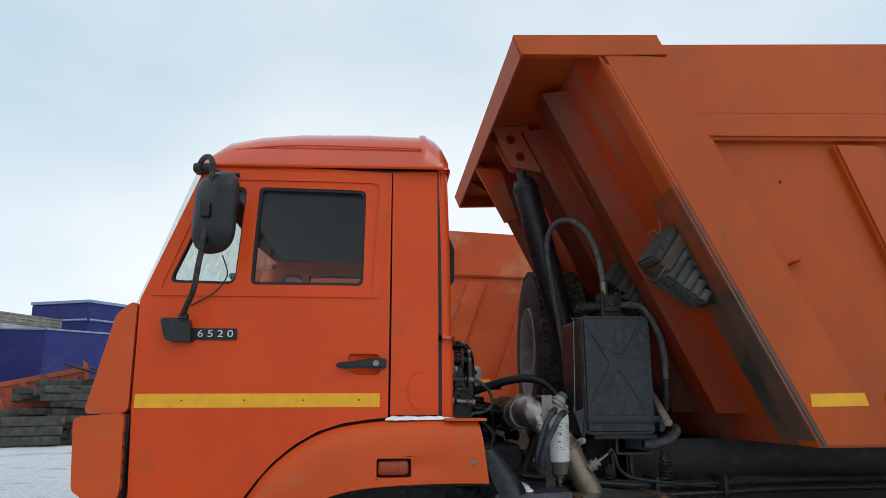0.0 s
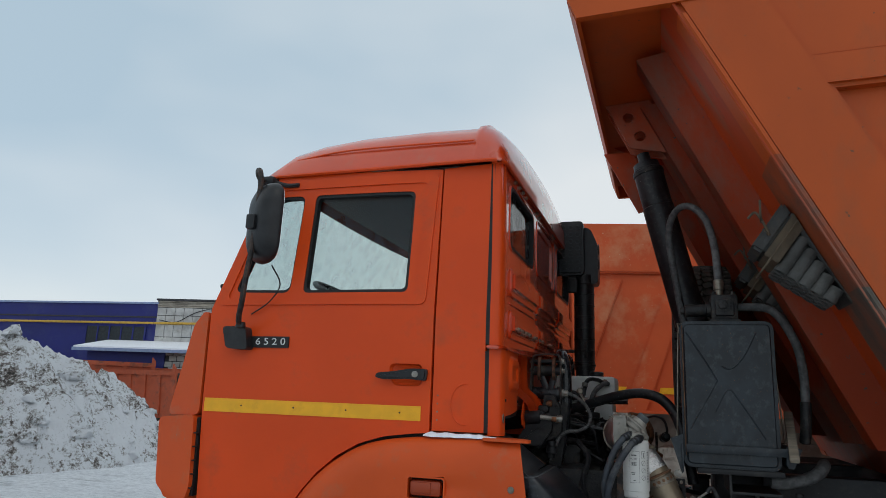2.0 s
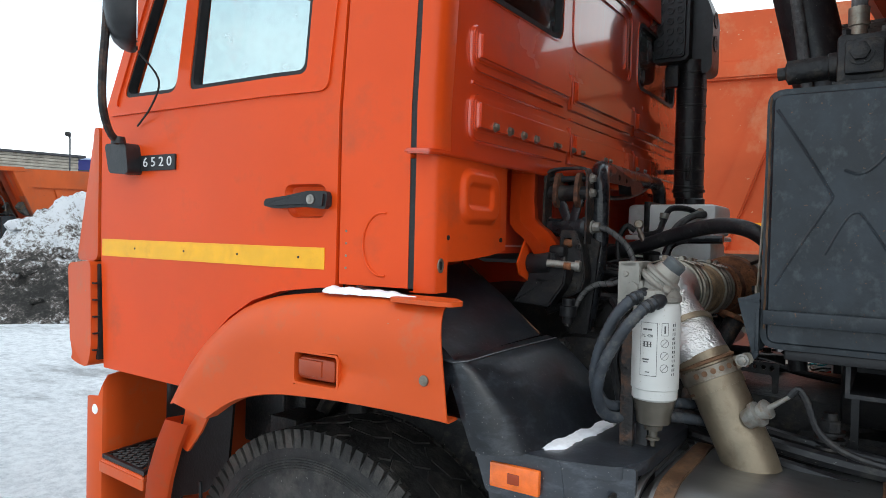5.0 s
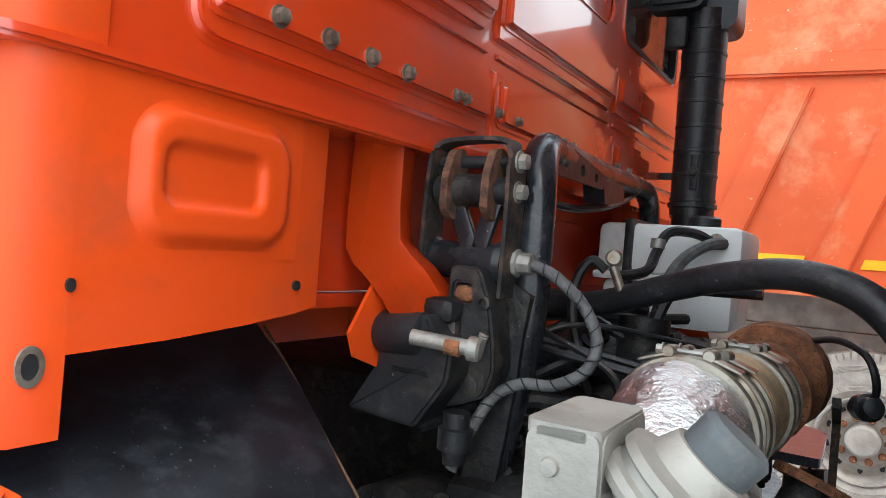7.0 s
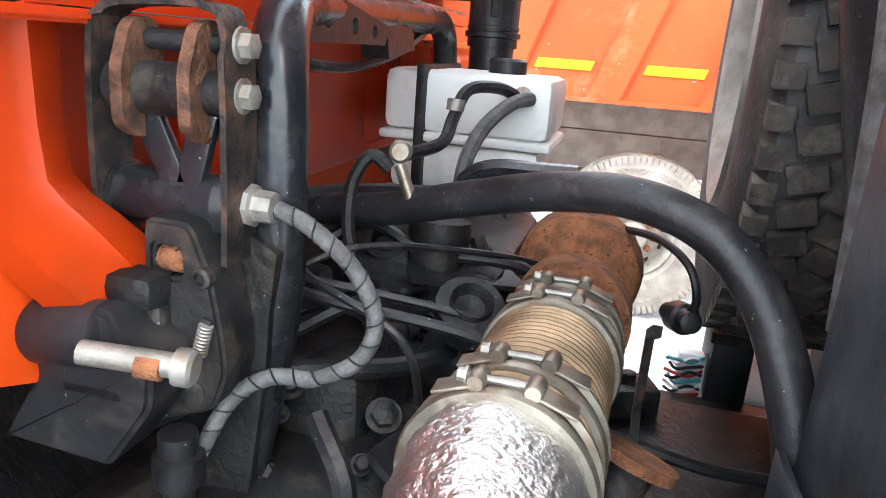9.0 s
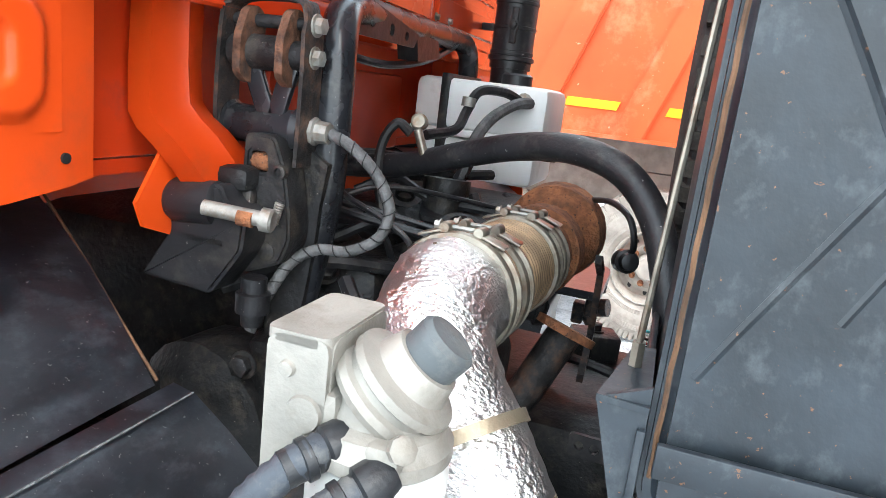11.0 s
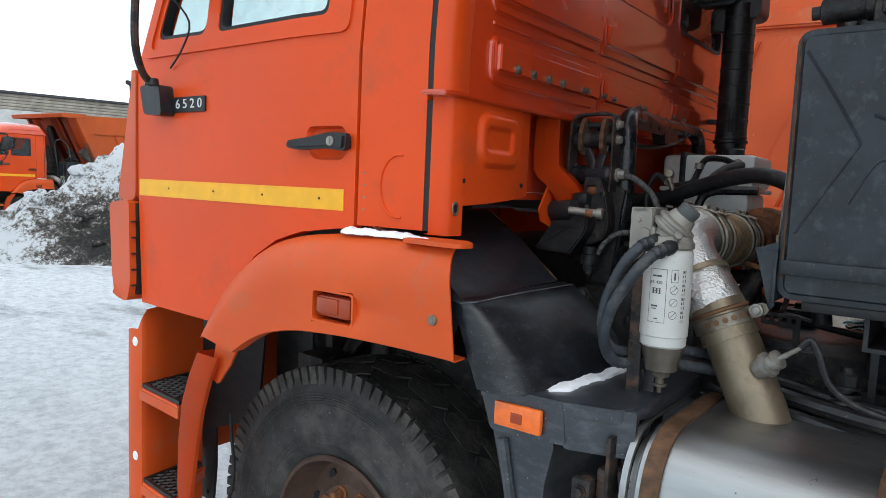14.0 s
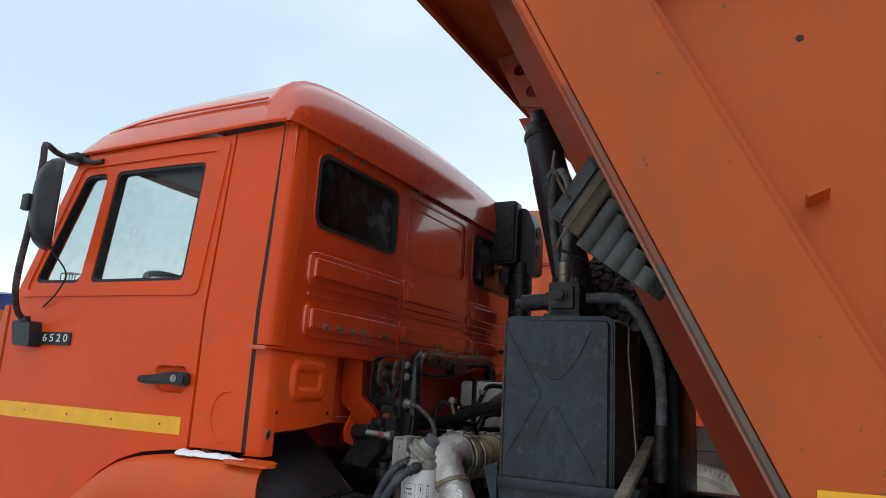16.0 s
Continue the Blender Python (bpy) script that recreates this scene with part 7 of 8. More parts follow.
def rise(bm):
    """The body's upper edge climbs gently towards the tail."""
    for v in bm.verts:
        if v.co.x > 1.0:
            v.co.z += 0.05 * (v.co.x - 1.0) * max(0.0, (v.co.z - 2.2) / 1.0)
    return bm


bm = plate([(sx(0.80, BB), BB), (5.6, BB), (5.75, BT), (1.0, BT), (sx(0.80, 3.1), 3.1)], [], "y", YB + 0.04, YB + 0.07)
rise(bm)
body = part("body_side", bm, "bed", T, "orange steel side of the dump body")
part("body_side", flip(rise(plate([(sx(0.80, BB), BB), (5.6, BB), (5.75, BT), (1.0, BT), (sx(0.80, 3.1), 3.1)], [], "y", YB + 0.04, YB + 0.07))), "bed", T)
for far in (False, True):
    F = flip if far else (lambda b: b)
    bm = rise(plate([(sx(1.0, 2.848), 2.848), (5.7, 2.848), (5.72, BT - 0.005), (1.0, BT - 0.005), (sx(1.0, 3.1), 3.1)], [], "y", YB + 0.004, YB + 0.04))
    part("top_rim", F(bm), "bed", T)
    bm = plate([(sx(0.95, 2.722), 2.722), (5.68, 2.722), (5.7, 2.848), (sx(0.95, 2.848), 2.848)], [], "y", YB - 0.010, YB + 0.04)
    bmesh.ops.bevel(bm, geom=[e for e in bm.edges if all(v.co.y < YB - 0.004 for v in e.verts)], offset=0.015, segments=2, affect="EDGES")
    part("side_rail", F(rise(bm)), "bed", T)
    part("bottom_rail", F(plate([(sx(0.72, BB), BB), (5.58, BB), (5.58, BB + 0.025), (sx(0.72, BB + 0.025), BB + 0.025)], [], "y", YB - 0.006, YB + 0.12)), "bed", T)
    post = part("front_post", F(slant(0.738, 1.045, YB - 0.016, YB + 0.12, BB + 0.01, 3.11, 0.016)), "bed", T, "wide slanted orange front post")
    part("reflective_strip", F(plate([(1.530, 1.572), (1.780, 1.575), (1.765, 1.628), (1.530, 1.624)], [], "y", YB - 0.0185, YB - 0.016)), "yellow", post, "yellow reflective tape")
    part("reflective_strip", F(plate([(1.90, 1.575), (2.40, 1.575), (2.40, 1.63), (1.90, 1.63)], [], "y", YB + 0.032, YB + 0.04)), "yellow", post)
    for k in range(6):
        x = 1.66 + k * 0.68
        q = [(x + 0.36 * (3.09 - z) + w, z) for z, w in ((BB + 0.02, 0), (BB + 0.02, 0.22), (2.72, 0.22), (2.72, 0))]
        bm = plate(q, [], "y", YB + 0.0, YB + 0.12)
        bmesh.ops.bevel(bm, geom=[e for e in bm.edges if abs(e.verts[0].co.z - e.verts[1].co.z) > 0.3], offset=0.012, segments=2, affect="EDGES")
        part("side_post", F(bm), "bed", T)
        if 0 < k:
            x = x + 0.36 * 1.46 - 0.40
            part("reflective_strip", F(plate([(x, 1.60), (x + 0.36, 1.60), (x + 0.34, 1.66), (x - 0.02, 1.66)], [], "y", YB + 0.032, YB + 0.04)), "yellow", body, "yellow reflective tape")
    # dents, chips and a torn bracket
    bm = bmesh.new()
    lathe(bm, (1.540, YB + 0.0395, 2.552), (0, -1, 0), [(0, 0.009), (0.001, 0.008), (0.0012, 0.0)], 5)
    part("torn_hole", F(bm), "seal", T)
    bm = plate([(1.535, 2.180), (1.575, 2.198), (1.579, 2.188), (1.540, 2.172)], [], "y", YB - 0.045, YB + 0.04)
    part("bent_stub", F(bm), "bed", T)
    # visor end band
    bm = plate([(0.336, 3.183), (0.992, 3.214), (1.036, 3.120), (0.73, 3.105), (0.374, 3.092)], [], "y", YB - 0.022, YB + 0.012)
    part("visor_end", F(bm), "bed", T)
# front wall, slanted, with ribs
bm = bmesh.new()
q = [(sx(0.725, 3.18), 3.18), (sx(0.737, 3.18), 3.18), (sx(0.737, BB), BB), (sx(0.725, BB), BB)]
plate(q, [], "y", YB - 0.012, YF + 0.012, bm)
wall = part("front_wall", bm, "bedin", T, "slanted dusty orange front wall of the body")
for y, w in ((0.35, 0.22), (0.86, 0.36), (1.75, 0.35)):
    # each rib is a folded channel with sloping flanks
    zb, b = 1.54, bmesh.new()
    ends = []
    for z in (zb, 3.14):
        ends.append([b.verts.new((sx(f, z), yy, z)) for f, yy in ((0.727, y - 0.02), (0.600, y + 0.03), (0.600, y + w - 0.05), (0.727, y + w))])
    for k in range(3):
        b.faces.new((ends[0][k], ends[0][k + 1], ends[1][k + 1], ends[1][k]))
    bmesh.ops.solidify(b, geom=b.faces[:], thickness=0.006)
    part("wall_rib", b, "bedin", wall, "folded channel rib")
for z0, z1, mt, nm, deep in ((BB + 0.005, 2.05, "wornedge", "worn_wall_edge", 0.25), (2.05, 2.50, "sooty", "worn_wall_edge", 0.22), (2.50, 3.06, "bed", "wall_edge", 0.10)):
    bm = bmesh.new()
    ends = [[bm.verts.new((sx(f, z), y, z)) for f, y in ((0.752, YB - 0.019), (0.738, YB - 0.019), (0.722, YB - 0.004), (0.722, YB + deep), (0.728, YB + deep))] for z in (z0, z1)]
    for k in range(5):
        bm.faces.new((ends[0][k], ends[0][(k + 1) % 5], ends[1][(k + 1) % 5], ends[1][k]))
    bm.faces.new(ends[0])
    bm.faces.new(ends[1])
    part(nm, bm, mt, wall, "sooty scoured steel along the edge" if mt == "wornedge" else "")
# visor over the cab
bm = plate([(0.336, 3.178), (0.342, 3.193), (0.992, 3.222), (0.992, 3.205), (0.362, 3.176), (0.385, 3.096), (0.370, 3.090)], [], "y", YB, YF)
visor = part("visor", bm, "bed", T, "orange visor plate over the cab")
bm = bmesh.new()
for y in (1.55, 1.95):
    plate([(0.40, 3.176), (0.74, 3.19), (0.74, 3.05), (0.62, 3.05)], [], "y", y, y + 0.012, bm)
pieces("gusset", bm, "bedin", visor)
GUS = rounded([(0.40, 3.172), (0.62, 3.185), (0.76, 2.885), (0.52, 2.935)], 0.01)
bm = plate(GUS, [arc(0.513, 3.099, 0.028, 0.028, 0, 336, 14), arc(0.569, 2.994, 0.028, 0.028, 0, 336, 14)], "y", 0.915, 0.93)
plate(GUS, [arc(0.513, 3.099, 0.028, 0.028, 0, 336, 14), arc(0.569, 2.994, 0.028, 0.028, 0, 336, 14)], "y", 1.01, 1.025, bm)
part("hoist_bracket", bm, "bedin", visor, "orange hoist bracket with two holes")
bm = plate([(0.36, 3.05), (0.52, 3.05), (0.62, 2.72), (0.54, 2.70)], [], "y", 1.30, 1.33)
part("hoist_bracket", bm, "bedin", visor)
# floor and tail of the body
bm = nbox(1.62, 5.6, YB + 0.1, YF - 0.1, BB, BB + 0.03)
part("body_floor", bm, "bed", T)
bm = plate([(5.58, BB), (5.62, BB), (5.78, BT), (5.74, BT)], [], "y", YB + 0.1, YF - 0.1)
part("tailgate", bm, "bed", T)
for y in (0.70, 1.47):
    part("body_sill", nbox(1.02, 5.6, y, y + 0.1, 1.165, BB, 0.008), "frame", T)

# two rubber wheel chocks tied to the front wall
def chock(top):
    """A rubber wedge hung on the slanted wall: a solid head, a rusty band, then hollow tubes that shorten towards the tip."""
    o = Vector(top)
    down = Vector((SL, 0, -1)).normalized()
    out = Vector((-1, 0, -SL)).normalized()
    along = down * 0.097 + out * 0.180
    full = along.length
    along.normalize()
    side = Vector((0, 1, 0))
    wide = 0.20

    def slab(u0, u1, lo, hi, y0, y1, bevel):
        b = bmesh.new()
        q = [o + down * u + along * h * (1 - u / 0.43) + side * y for y in (y0, y1) for u, h in ((u0, lo), (u1, lo), (u1, hi), (u0, hi))]
        v = [b.verts.new(p) for p in q]
        for f in ((0, 1, 2, 3), (4, 5, 6, 7), (0, 1, 5, 4), (1, 2, 6, 5), (2, 3, 7, 6), (3, 0, 4, 7)):
            b.faces.new([v[k] for k in f])
        bmesh.ops.recalc_face_normals(b, faces=b.faces)
        bmesh.ops.bevel(b, geom=b.edges[:], offset=bevel, segments=2, affect="EDGES")
        return b

    ob = part("wheel_chock", slab(0.0, 0.056, 0.012, full, 0.0, wide, 0.010), "chockrub", T, "ribbed grey rubber wheel chock")
    part("chock_base", slab(0.05, 0.405, 0.004, 0.030, 0.004, wide - 0.004, 0.004), "chockrub", ob)
    part("chock_strap", slab(0.057, 0.118, 0.006, full + 0.004, -0.004, wide + 0.004, 0.003), "chockplate", ob, "brown mud-caked steel strap")
    tubes, holes = bmesh.new(), bmesh.new()
    for i in range(6):
        u = 0.143 + i * 0.0485
        h = full * (1 - u / 0.43) + 0.012
        for k in range(4):
            a = o + down * u + along * 0.016 + side * (0.026 + k * 0.0495)
            if h > 0.035:
                lathe(tubes, a, along, [(0, 0.0240), (h - 0.010, 0.0240), (h - 0.006, 0.0220), (h - 0.006, 0.0150), (h - 0.02, 0.0145)], 12)
                lathe(holes, a + along * (h - 0.021), along, [(0, 0.0146), (0.002, 0.0146)], 10)
    pieces("chock_tube", tubes, "chockfin", ob)
    pieces("tube_hollow", holes, "seal", ob)
    wire = bmesh.new()
    c = o + down * 0.085
    tube(wire, [c + side * -0.012 + along * 0.01, c + side * -0.012 + along * full, c + side * 0.07 + along * (full + 0.012), c + side * (wide + 0.01) + along * full], 0.004, 6, 4)
    d2 = o + down * 0.03 + along * (full * 0.62)
    tube(wire, [d2 + side * 0.02 - down * 0.03, d2 - side * 0.012, d2 - side * 0.03 - down * 0.045, d2 - side * 0.01 - down * 0.09, d2 + side * 0.01 - down * 0.10 + along * 0.03], 0.0045, 6, 4)
    tube(wire, [d2 - side * 0.01 - down * 0.05, d2 - side * 0.05 - down * 0.065, d2 - side * 0.045 - down * 0.10 - along * 0.03], 0.004, 6, 4)
    pieces("tie_wire", wire, "chockplate", ob)


M["chockplate"] = mat("mud_caked_steel", (0.09, 0.066, 0.042), 0.75, vary=0.3, scale=14, dirt=(0.07, 0.055, 0.04), dirt_amount=0.35, dirt_scale=18, bump=0.4, bump_scale=70)
M["chockfin"] = mat("worn_pale_rubber", (0.085, 0.085, 0.08), 0.7, vary=0.3, scale=10, dirt=(0.045, 0.042, 0.036), dirt_amount=0.4, dirt_scale=14, bump=0.25, bump_scale=80)
M["chockrub"] = mat("grey_chock_rubber", (0.045, 0.046, 0.045), 0.65, vary=0.3, scale=14, dirt=(0.10, 0.085, 0.06), dirt_amount=0.36, dirt_scale=10, bump=0.3, bump_scale=70)
chock((sx(0.722, 2.385), 0.035, 2.385))
chock((sx(0.722, 2.375), 0.62, 2.375))

# ---- ground, snow ----
def ground_material():
    m = bpy.data.materials.new("packed_snow")
    m.use_nodes = True
    n, l = m.node_tree.nodes, m.node_tree.links
    b = n["Principled BSDF"]
    co = n.new("ShaderNodeTexCoord")
    mp = n.new("ShaderNodeMapping")
    mp.inputs["Scale"].default_value = (0.7, 1.9, 1)
    mp.inputs["Rotation"].default_value = (0, 0, radians(-58))
    l.new(co.outputs["Object"], mp.inputs["Vector"])
    big, fine, tr = (n.new("ShaderNodeTexNoise") for _ in range(3))
    l.new(co.outputs["Object"], big.inputs["Vector"])
    l.new(co.outputs["Object"], fine.inputs["Vector"])
    l.new(mp.outputs["Vector"], tr.inputs["Vector"])
    big.inputs["Scale"].default_value, big.inputs["Detail"].default_value = 0.35, 8
    fine.inputs["Scale"].default_value, fine.inputs["Detail"].default_value, fine.inputs["Roughness"].default_value = 10.0, 14, 0.82
    tr.inputs["Scale"].default_value, tr.inputs["Detail"].default_value, tr.inputs["Roughness"].default_value = 1.6, 12, 0.66
    add = n.new("ShaderNodeMath")
    add.operation = "ADD"
    l.new(big.outputs["Fac"], add.inputs[0])
    l.new(tr.outputs["Fac"], add.inputs[1])
    rp = n.new("ShaderNodeValToRGB")
    e = rp.color_ramp.elements
    e[0].position, e[0].color = 0.76, (0.46, 0.47, 0.49, 1)
    e[1].position, e[1].color = 0.97, (0.92, 0.95, 0.98, 1)
    mid = e.new(0.88)
    mid.color = (0.80, 0.83, 0.86, 1)
    l.new(add.outputs["Value"], rp.inputs["Fac"])
    fr = n.new("ShaderNodeValToRGB")
    fr.color_ramp.elements[0].position, fr.color_ramp.elements[0].color = 0.40, (0.56, 0.57, 0.59, 1)
    fr.color_ramp.elements[1].position, fr.color_ramp.elements[1].color = 0.56, (1, 1, 1, 1)
    l.new(fine.outputs["Fac"], fr.inputs["Fac"])
    mu = n.new("ShaderNodeMixRGB")
    mu.blend_type = "MULTIPLY"
    mu.inputs["Fac"].default_value = 0.7
    l.new(rp.outputs["Color"], mu.inputs["Color1"])
    l.new(fr.outputs["Color"], mu.inputs["Color2"])
    l.new(mu.outputs["Color"], b.inputs["Base Color"])
    b.inputs["Roughness"].default_value = 0.6
    hs = n.new("ShaderNodeMath")
    hs.operation = "MULTIPLY_ADD"
    l.new(tr.outputs["Fac"], hs.inputs[0])
    hs.inputs[1].default_value = 1.6
    l.new(fine.outputs["Fac"], hs.inputs[2])
    bu = n.new("ShaderNodeBump")
    bu.inputs["Strength"].default_value, bu.inputs["Distance"].default_value = 0.9, 0.08
    l.new(hs.outputs["Value"], bu.inputs["Height"])
    l.new(bu.outputs["Normal"], b.inputs["Normal"])
    return m


def pile_material():
    m = bpy.data.materials.new("dirty_snow_heap")
    m.use_nodes = True
    n, l = m.node_tree.nodes, m.node_tree.links
    b = n["Principled BSDF"]
    co = n.new("ShaderNodeTexCoord")
    a, c, d = (n.new("ShaderNodeTexNoise") for _ in range(3))
    for t, s, de in ((a, 0.5, 5), (c, 4.4, 15), (d, 17.0, 12)):
        l.new(co.outputs["Object"], t.inputs["Vector"])
        t.inputs["Scale"].default_value, t.inputs["Detail"].default_value, t.inputs["Roughness"].default_value = s, de, 0.74
    ad = n.new("ShaderNodeMath")
    ad.operation = "MULTIPLY_ADD"
    l.new(c.outputs["Fac"], ad.inputs[0])
    ad.inputs[1].default_value = 1.0
    # a seam of bare soil on the worked face
    vm = n.new("ShaderNodeVectorMath")
    vm.operation = "DISTANCE"
    mp = n.new("ShaderNodeMapping")
    mp.inputs["Scale"].default_value = (0.75, 0.45, 1.0)
    vm.inputs[1].default_value = (-3.0 * 0.75, -1.7 * 0.45, 0.55)
    l.new(co.outputs["Object"], mp.inputs["Vector"])
    l.new(mp.outputs["Vector"], vm.inputs[0])
    sm = n.new("ShaderNodeMapRange")
    sm.inputs["From Min"].default_value, sm.inputs["From Max"].default_value = 0.55, 1.0
    sm.inputs["To Min"].default_value, sm.inputs["To Max"].default_value = -0.11, 0.05
    l.new(vm.outputs["Value"], sm.inputs["Value"])
    sa = n.new("ShaderNodeMath")
    sa.operation = "ADD"
    l.new(a.outputs["Fac"], sa.inputs[0])
    l.new(sm.outputs["Result"], sa.inputs[1])
    gr = n.new("ShaderNodeMath")
    gr.operation = "MULTIPLY_ADD"
    l.new(d.outputs["Fac"], gr.inputs[0])
    gr.inputs[1].default_value = 0.95
    l.new(sa.outputs["Value"], gr.inputs[2])
    of = n.new("ShaderNodeMath")
    of.operation = "SUBTRACT"
    l.new(gr.outputs["Value"], of.inputs[0])
    of.inputs[1].default_value = 0.60
    l.new(of.outputs["Value"], ad.inputs[2])
    rp = n.new("ShaderNodeValToRGB")
    e = rp.color_ramp.elements
    e[0].position, e[0].color = 0.60, (0.016, 0.014, 0.012, 1)
    e[1].position, e[1].color = 0.94, (0.74, 0.76, 0.79, 1)
    k = e.new(0.73)
    k.color = (0.055, 0.05, 0.044, 1)
    k = e.new(0.80)
    k.color = (0.17, 0.14, 0.13, 1)
    k = e.new(0.865)
    k.color = (0.40, 0.40, 0.39, 1)
    l.new(ad.outputs["Value"], rp.inputs["Fac"])
    l.new(rp.outputs["Color"], b.inputs["Base Color"])
    b.inputs["Roughness"].default_value = 0.8
    bu = n.new("ShaderNodeBump")
    bu.inputs["Strength"].default_value, bu.inputs["Distance"].default_value = 1.0, 0.12
    l.new(c.outputs["Fac"], bu.inputs["Height"])
    bu2 = n.new("ShaderNodeBump")
    bu2.inputs["Strength"].default_value, bu2.inputs["Distance"].default_value = 0.8, 0.03
    l.new(d.outputs["Fac"], bu2.inputs["Height"])
    l.new(bu.outputs["Normal"], bu2.inputs["Normal"])
    l.new(bu2.outputs["Normal"], b.inputs["Normal"])
    return m


def grid_mesh(name, xs, ys, height, material):
    verts = [(x, y, height(x, y)) for y in ys for x in xs]
    nx = len(xs)
    faces = [(j * nx + i, j * nx + i + 1, (j + 1) * nx + i + 1, (j + 1) * nx + i) for j in range(len(ys) - 1) for i in range(nx - 1)]
    me = bpy.data.meshes.new(name)
    me.from_pydata(verts, [], faces)
    me.materials.append(material)
    me.shade_smooth()
    return new(name, me)


def spread(lo, hi, step, far):
    a = list(np.arange(lo, hi + step, step))
    k = step
    out = []
    x = hi + step
    while x < far:
        k *= 1.35
        x += k
        out.append(x)
    k, x, back = step, lo, []
    while x > -far:
        k *= 1.35
        x -= k
        back.append(x)
    return [float(v) for v in back[::-1] + a + out]


def ground_height(x, y):
    v = Vector((x * 0.9, y * 0.9, 0.3))
    near = 1.0 if abs(x) < 60 and abs(y) < 60 else 0.0
    k = max(0.0, min(1.0, (y - 2.6) / 1.2)) * max(0.0, min(1.0, (x + 5.0) / 2.5)) * max(0.0, min(1.0, (16 - y) / 4)) * max(0.0, min(1.0, (14 - x) / 3))
    return 0.17 * k + near * (0.035 * noise.noise(v) + 0.02 * noise.noise(v * 2.7) - 0.02)


snow_mat = ground_material()
g = grid_mesh("ground", spread(-18, 6, 0.28, 2500), spread(-5, 16, 0.28, 2500), ground_height, snow_mat)
tagged(g, "packed dirty snow over a wide yard with tyre marks", "snow ground", kind="structure")

heap_mat = pile_material()


def heap(name, cx, cy, turn, length, width, height, seed, label):
    """A ridge of shovelled snow with lumps, steep on its worked face."""
    c, s = math.cos(radians(turn)), math.sin(radians(turn))

    def h(u, v):
        e = max(0.0, 1 - (abs(u) / (length / 2)) ** 2.2)
        w = width / 2 * (0.55 + 0.45 * e) * (1 + 0.25 * noise.noise(Vector((u * 0.5, seed, 0))))
        r = max(0.0, 1 - abs(v) / w)
        base = height * e ** 0.6 * min(1.0, r * 1.15) ** 0.8 * (1 + 0.22 * noise.noise(Vector((u * 0.45, v * 0.4, seed))))
        if u < -1.9:
            base *= 1 - 0.40 * min(1.0, (-1.9 - u) / 1.9)
        p = Vector((u, v, seed))
        lump = 0.34 * noise.noise(p * 0.9) + 0.30 * abs(noise.noise(p * 1.7)) + 0.22 * abs(noise.noise(p * 3.6)) + 0.11 * abs(noise.noise(p * 8.5)) + 0.05 * noise.noise(p * 17)
        lump += 0.26 * (0.45 - noise.voronoi(p * 1.9)[0][0]) + 0.12 * (0.4 - noise.voronoi(p * 4.3)[0][0])
        return base + lump * min(1.0, base * 1.2) - 0.12

    n_u, n_v = int(length / 0.065), int(width * 1.3 / 0.065)
    us = [-length / 2 - 0.3 + (length + 0.6) * i / n_u for i in range(n_u + 1)]
    vs = [-width * 0.65 + width * 1.3 * i / n_v for i in range(n_v + 1)]
    ob = grid_mesh(name, us, vs, h, heap_mat)
    ob.matrix_world = pose(cx, cy, 0, 0, 0, turn)
    rnd = random.Random(int(seed * 10))
    for i in range(110):
        u, v = rnd.uniform(-length * 0.48, length * 0.48), rnd.uniform(-width * 0.62, width * 0.3)
        z = h(u, v)
        if z < -0.05:
            continue
        r = rnd.choice((0.05, 0.07, 0.09, 0.12, 0.17))
        bm = bmesh.new()
        bmesh.ops.create_icosphere(bm, subdivisions=2, radius=r)
        for w in bm.verts:
            k = 1 + 0.75 * noise.noise(w.co / r * 1.1 + Vector((i, 0, 0)))
            w.co = Vector((w.co.x * k * 1.2, w.co.y * k, w.co.z * k * 0.8)) + Vector((u, v, max(z, -0.08) + r * 0.25))
        me = bpy.data.meshes.new("snow_clod")
        bm.to_mesh(me)
        bm.free()
        me.materials.append(heap_mat)
        me.shade_smooth()
        me.set_sharp_from_angle(angle=radians(40))
        new("snow_clod", me).parent = ob
    return tagged(ob, label, "snow pile")


heap("snow_bank", -12.91, 8.09, 80, 10.4, 4.6, 2.35, 3.1, "tall dirty heap of shovelled snow with dark soil")

# ---- other vehicles ----
far_truck = copy_thing(truck, pose(-18.39, 6.20, -0.12, 0, 0, 94.5))
tagged(far_truck, "orange dump truck with windscreen, parked behind the snow heap")
near_truck = copy_thing(truck, pose(4.09, 5.85, 0.17, 0, 0, 180))
tagged(near_truck, "orange dump truck parked alongside, dusty body")
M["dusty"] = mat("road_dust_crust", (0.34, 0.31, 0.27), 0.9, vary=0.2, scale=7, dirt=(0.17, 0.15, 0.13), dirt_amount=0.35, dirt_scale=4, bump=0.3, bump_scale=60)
M["bleached"] = mat("sun_bleached_red_orange_paint", (0.56, 0.092, 0.026), 0.55, spec=0.25, vary=0.12, scale=1.6, dirt=(0.58, 0.30, 0.16), dirt_amount=0.40, dirt_scale=1.4, bump=0.05, bump_scale=10, chip=(0.56, 0.34, 0.22), chip_scale=30, chip_amount=0.3)
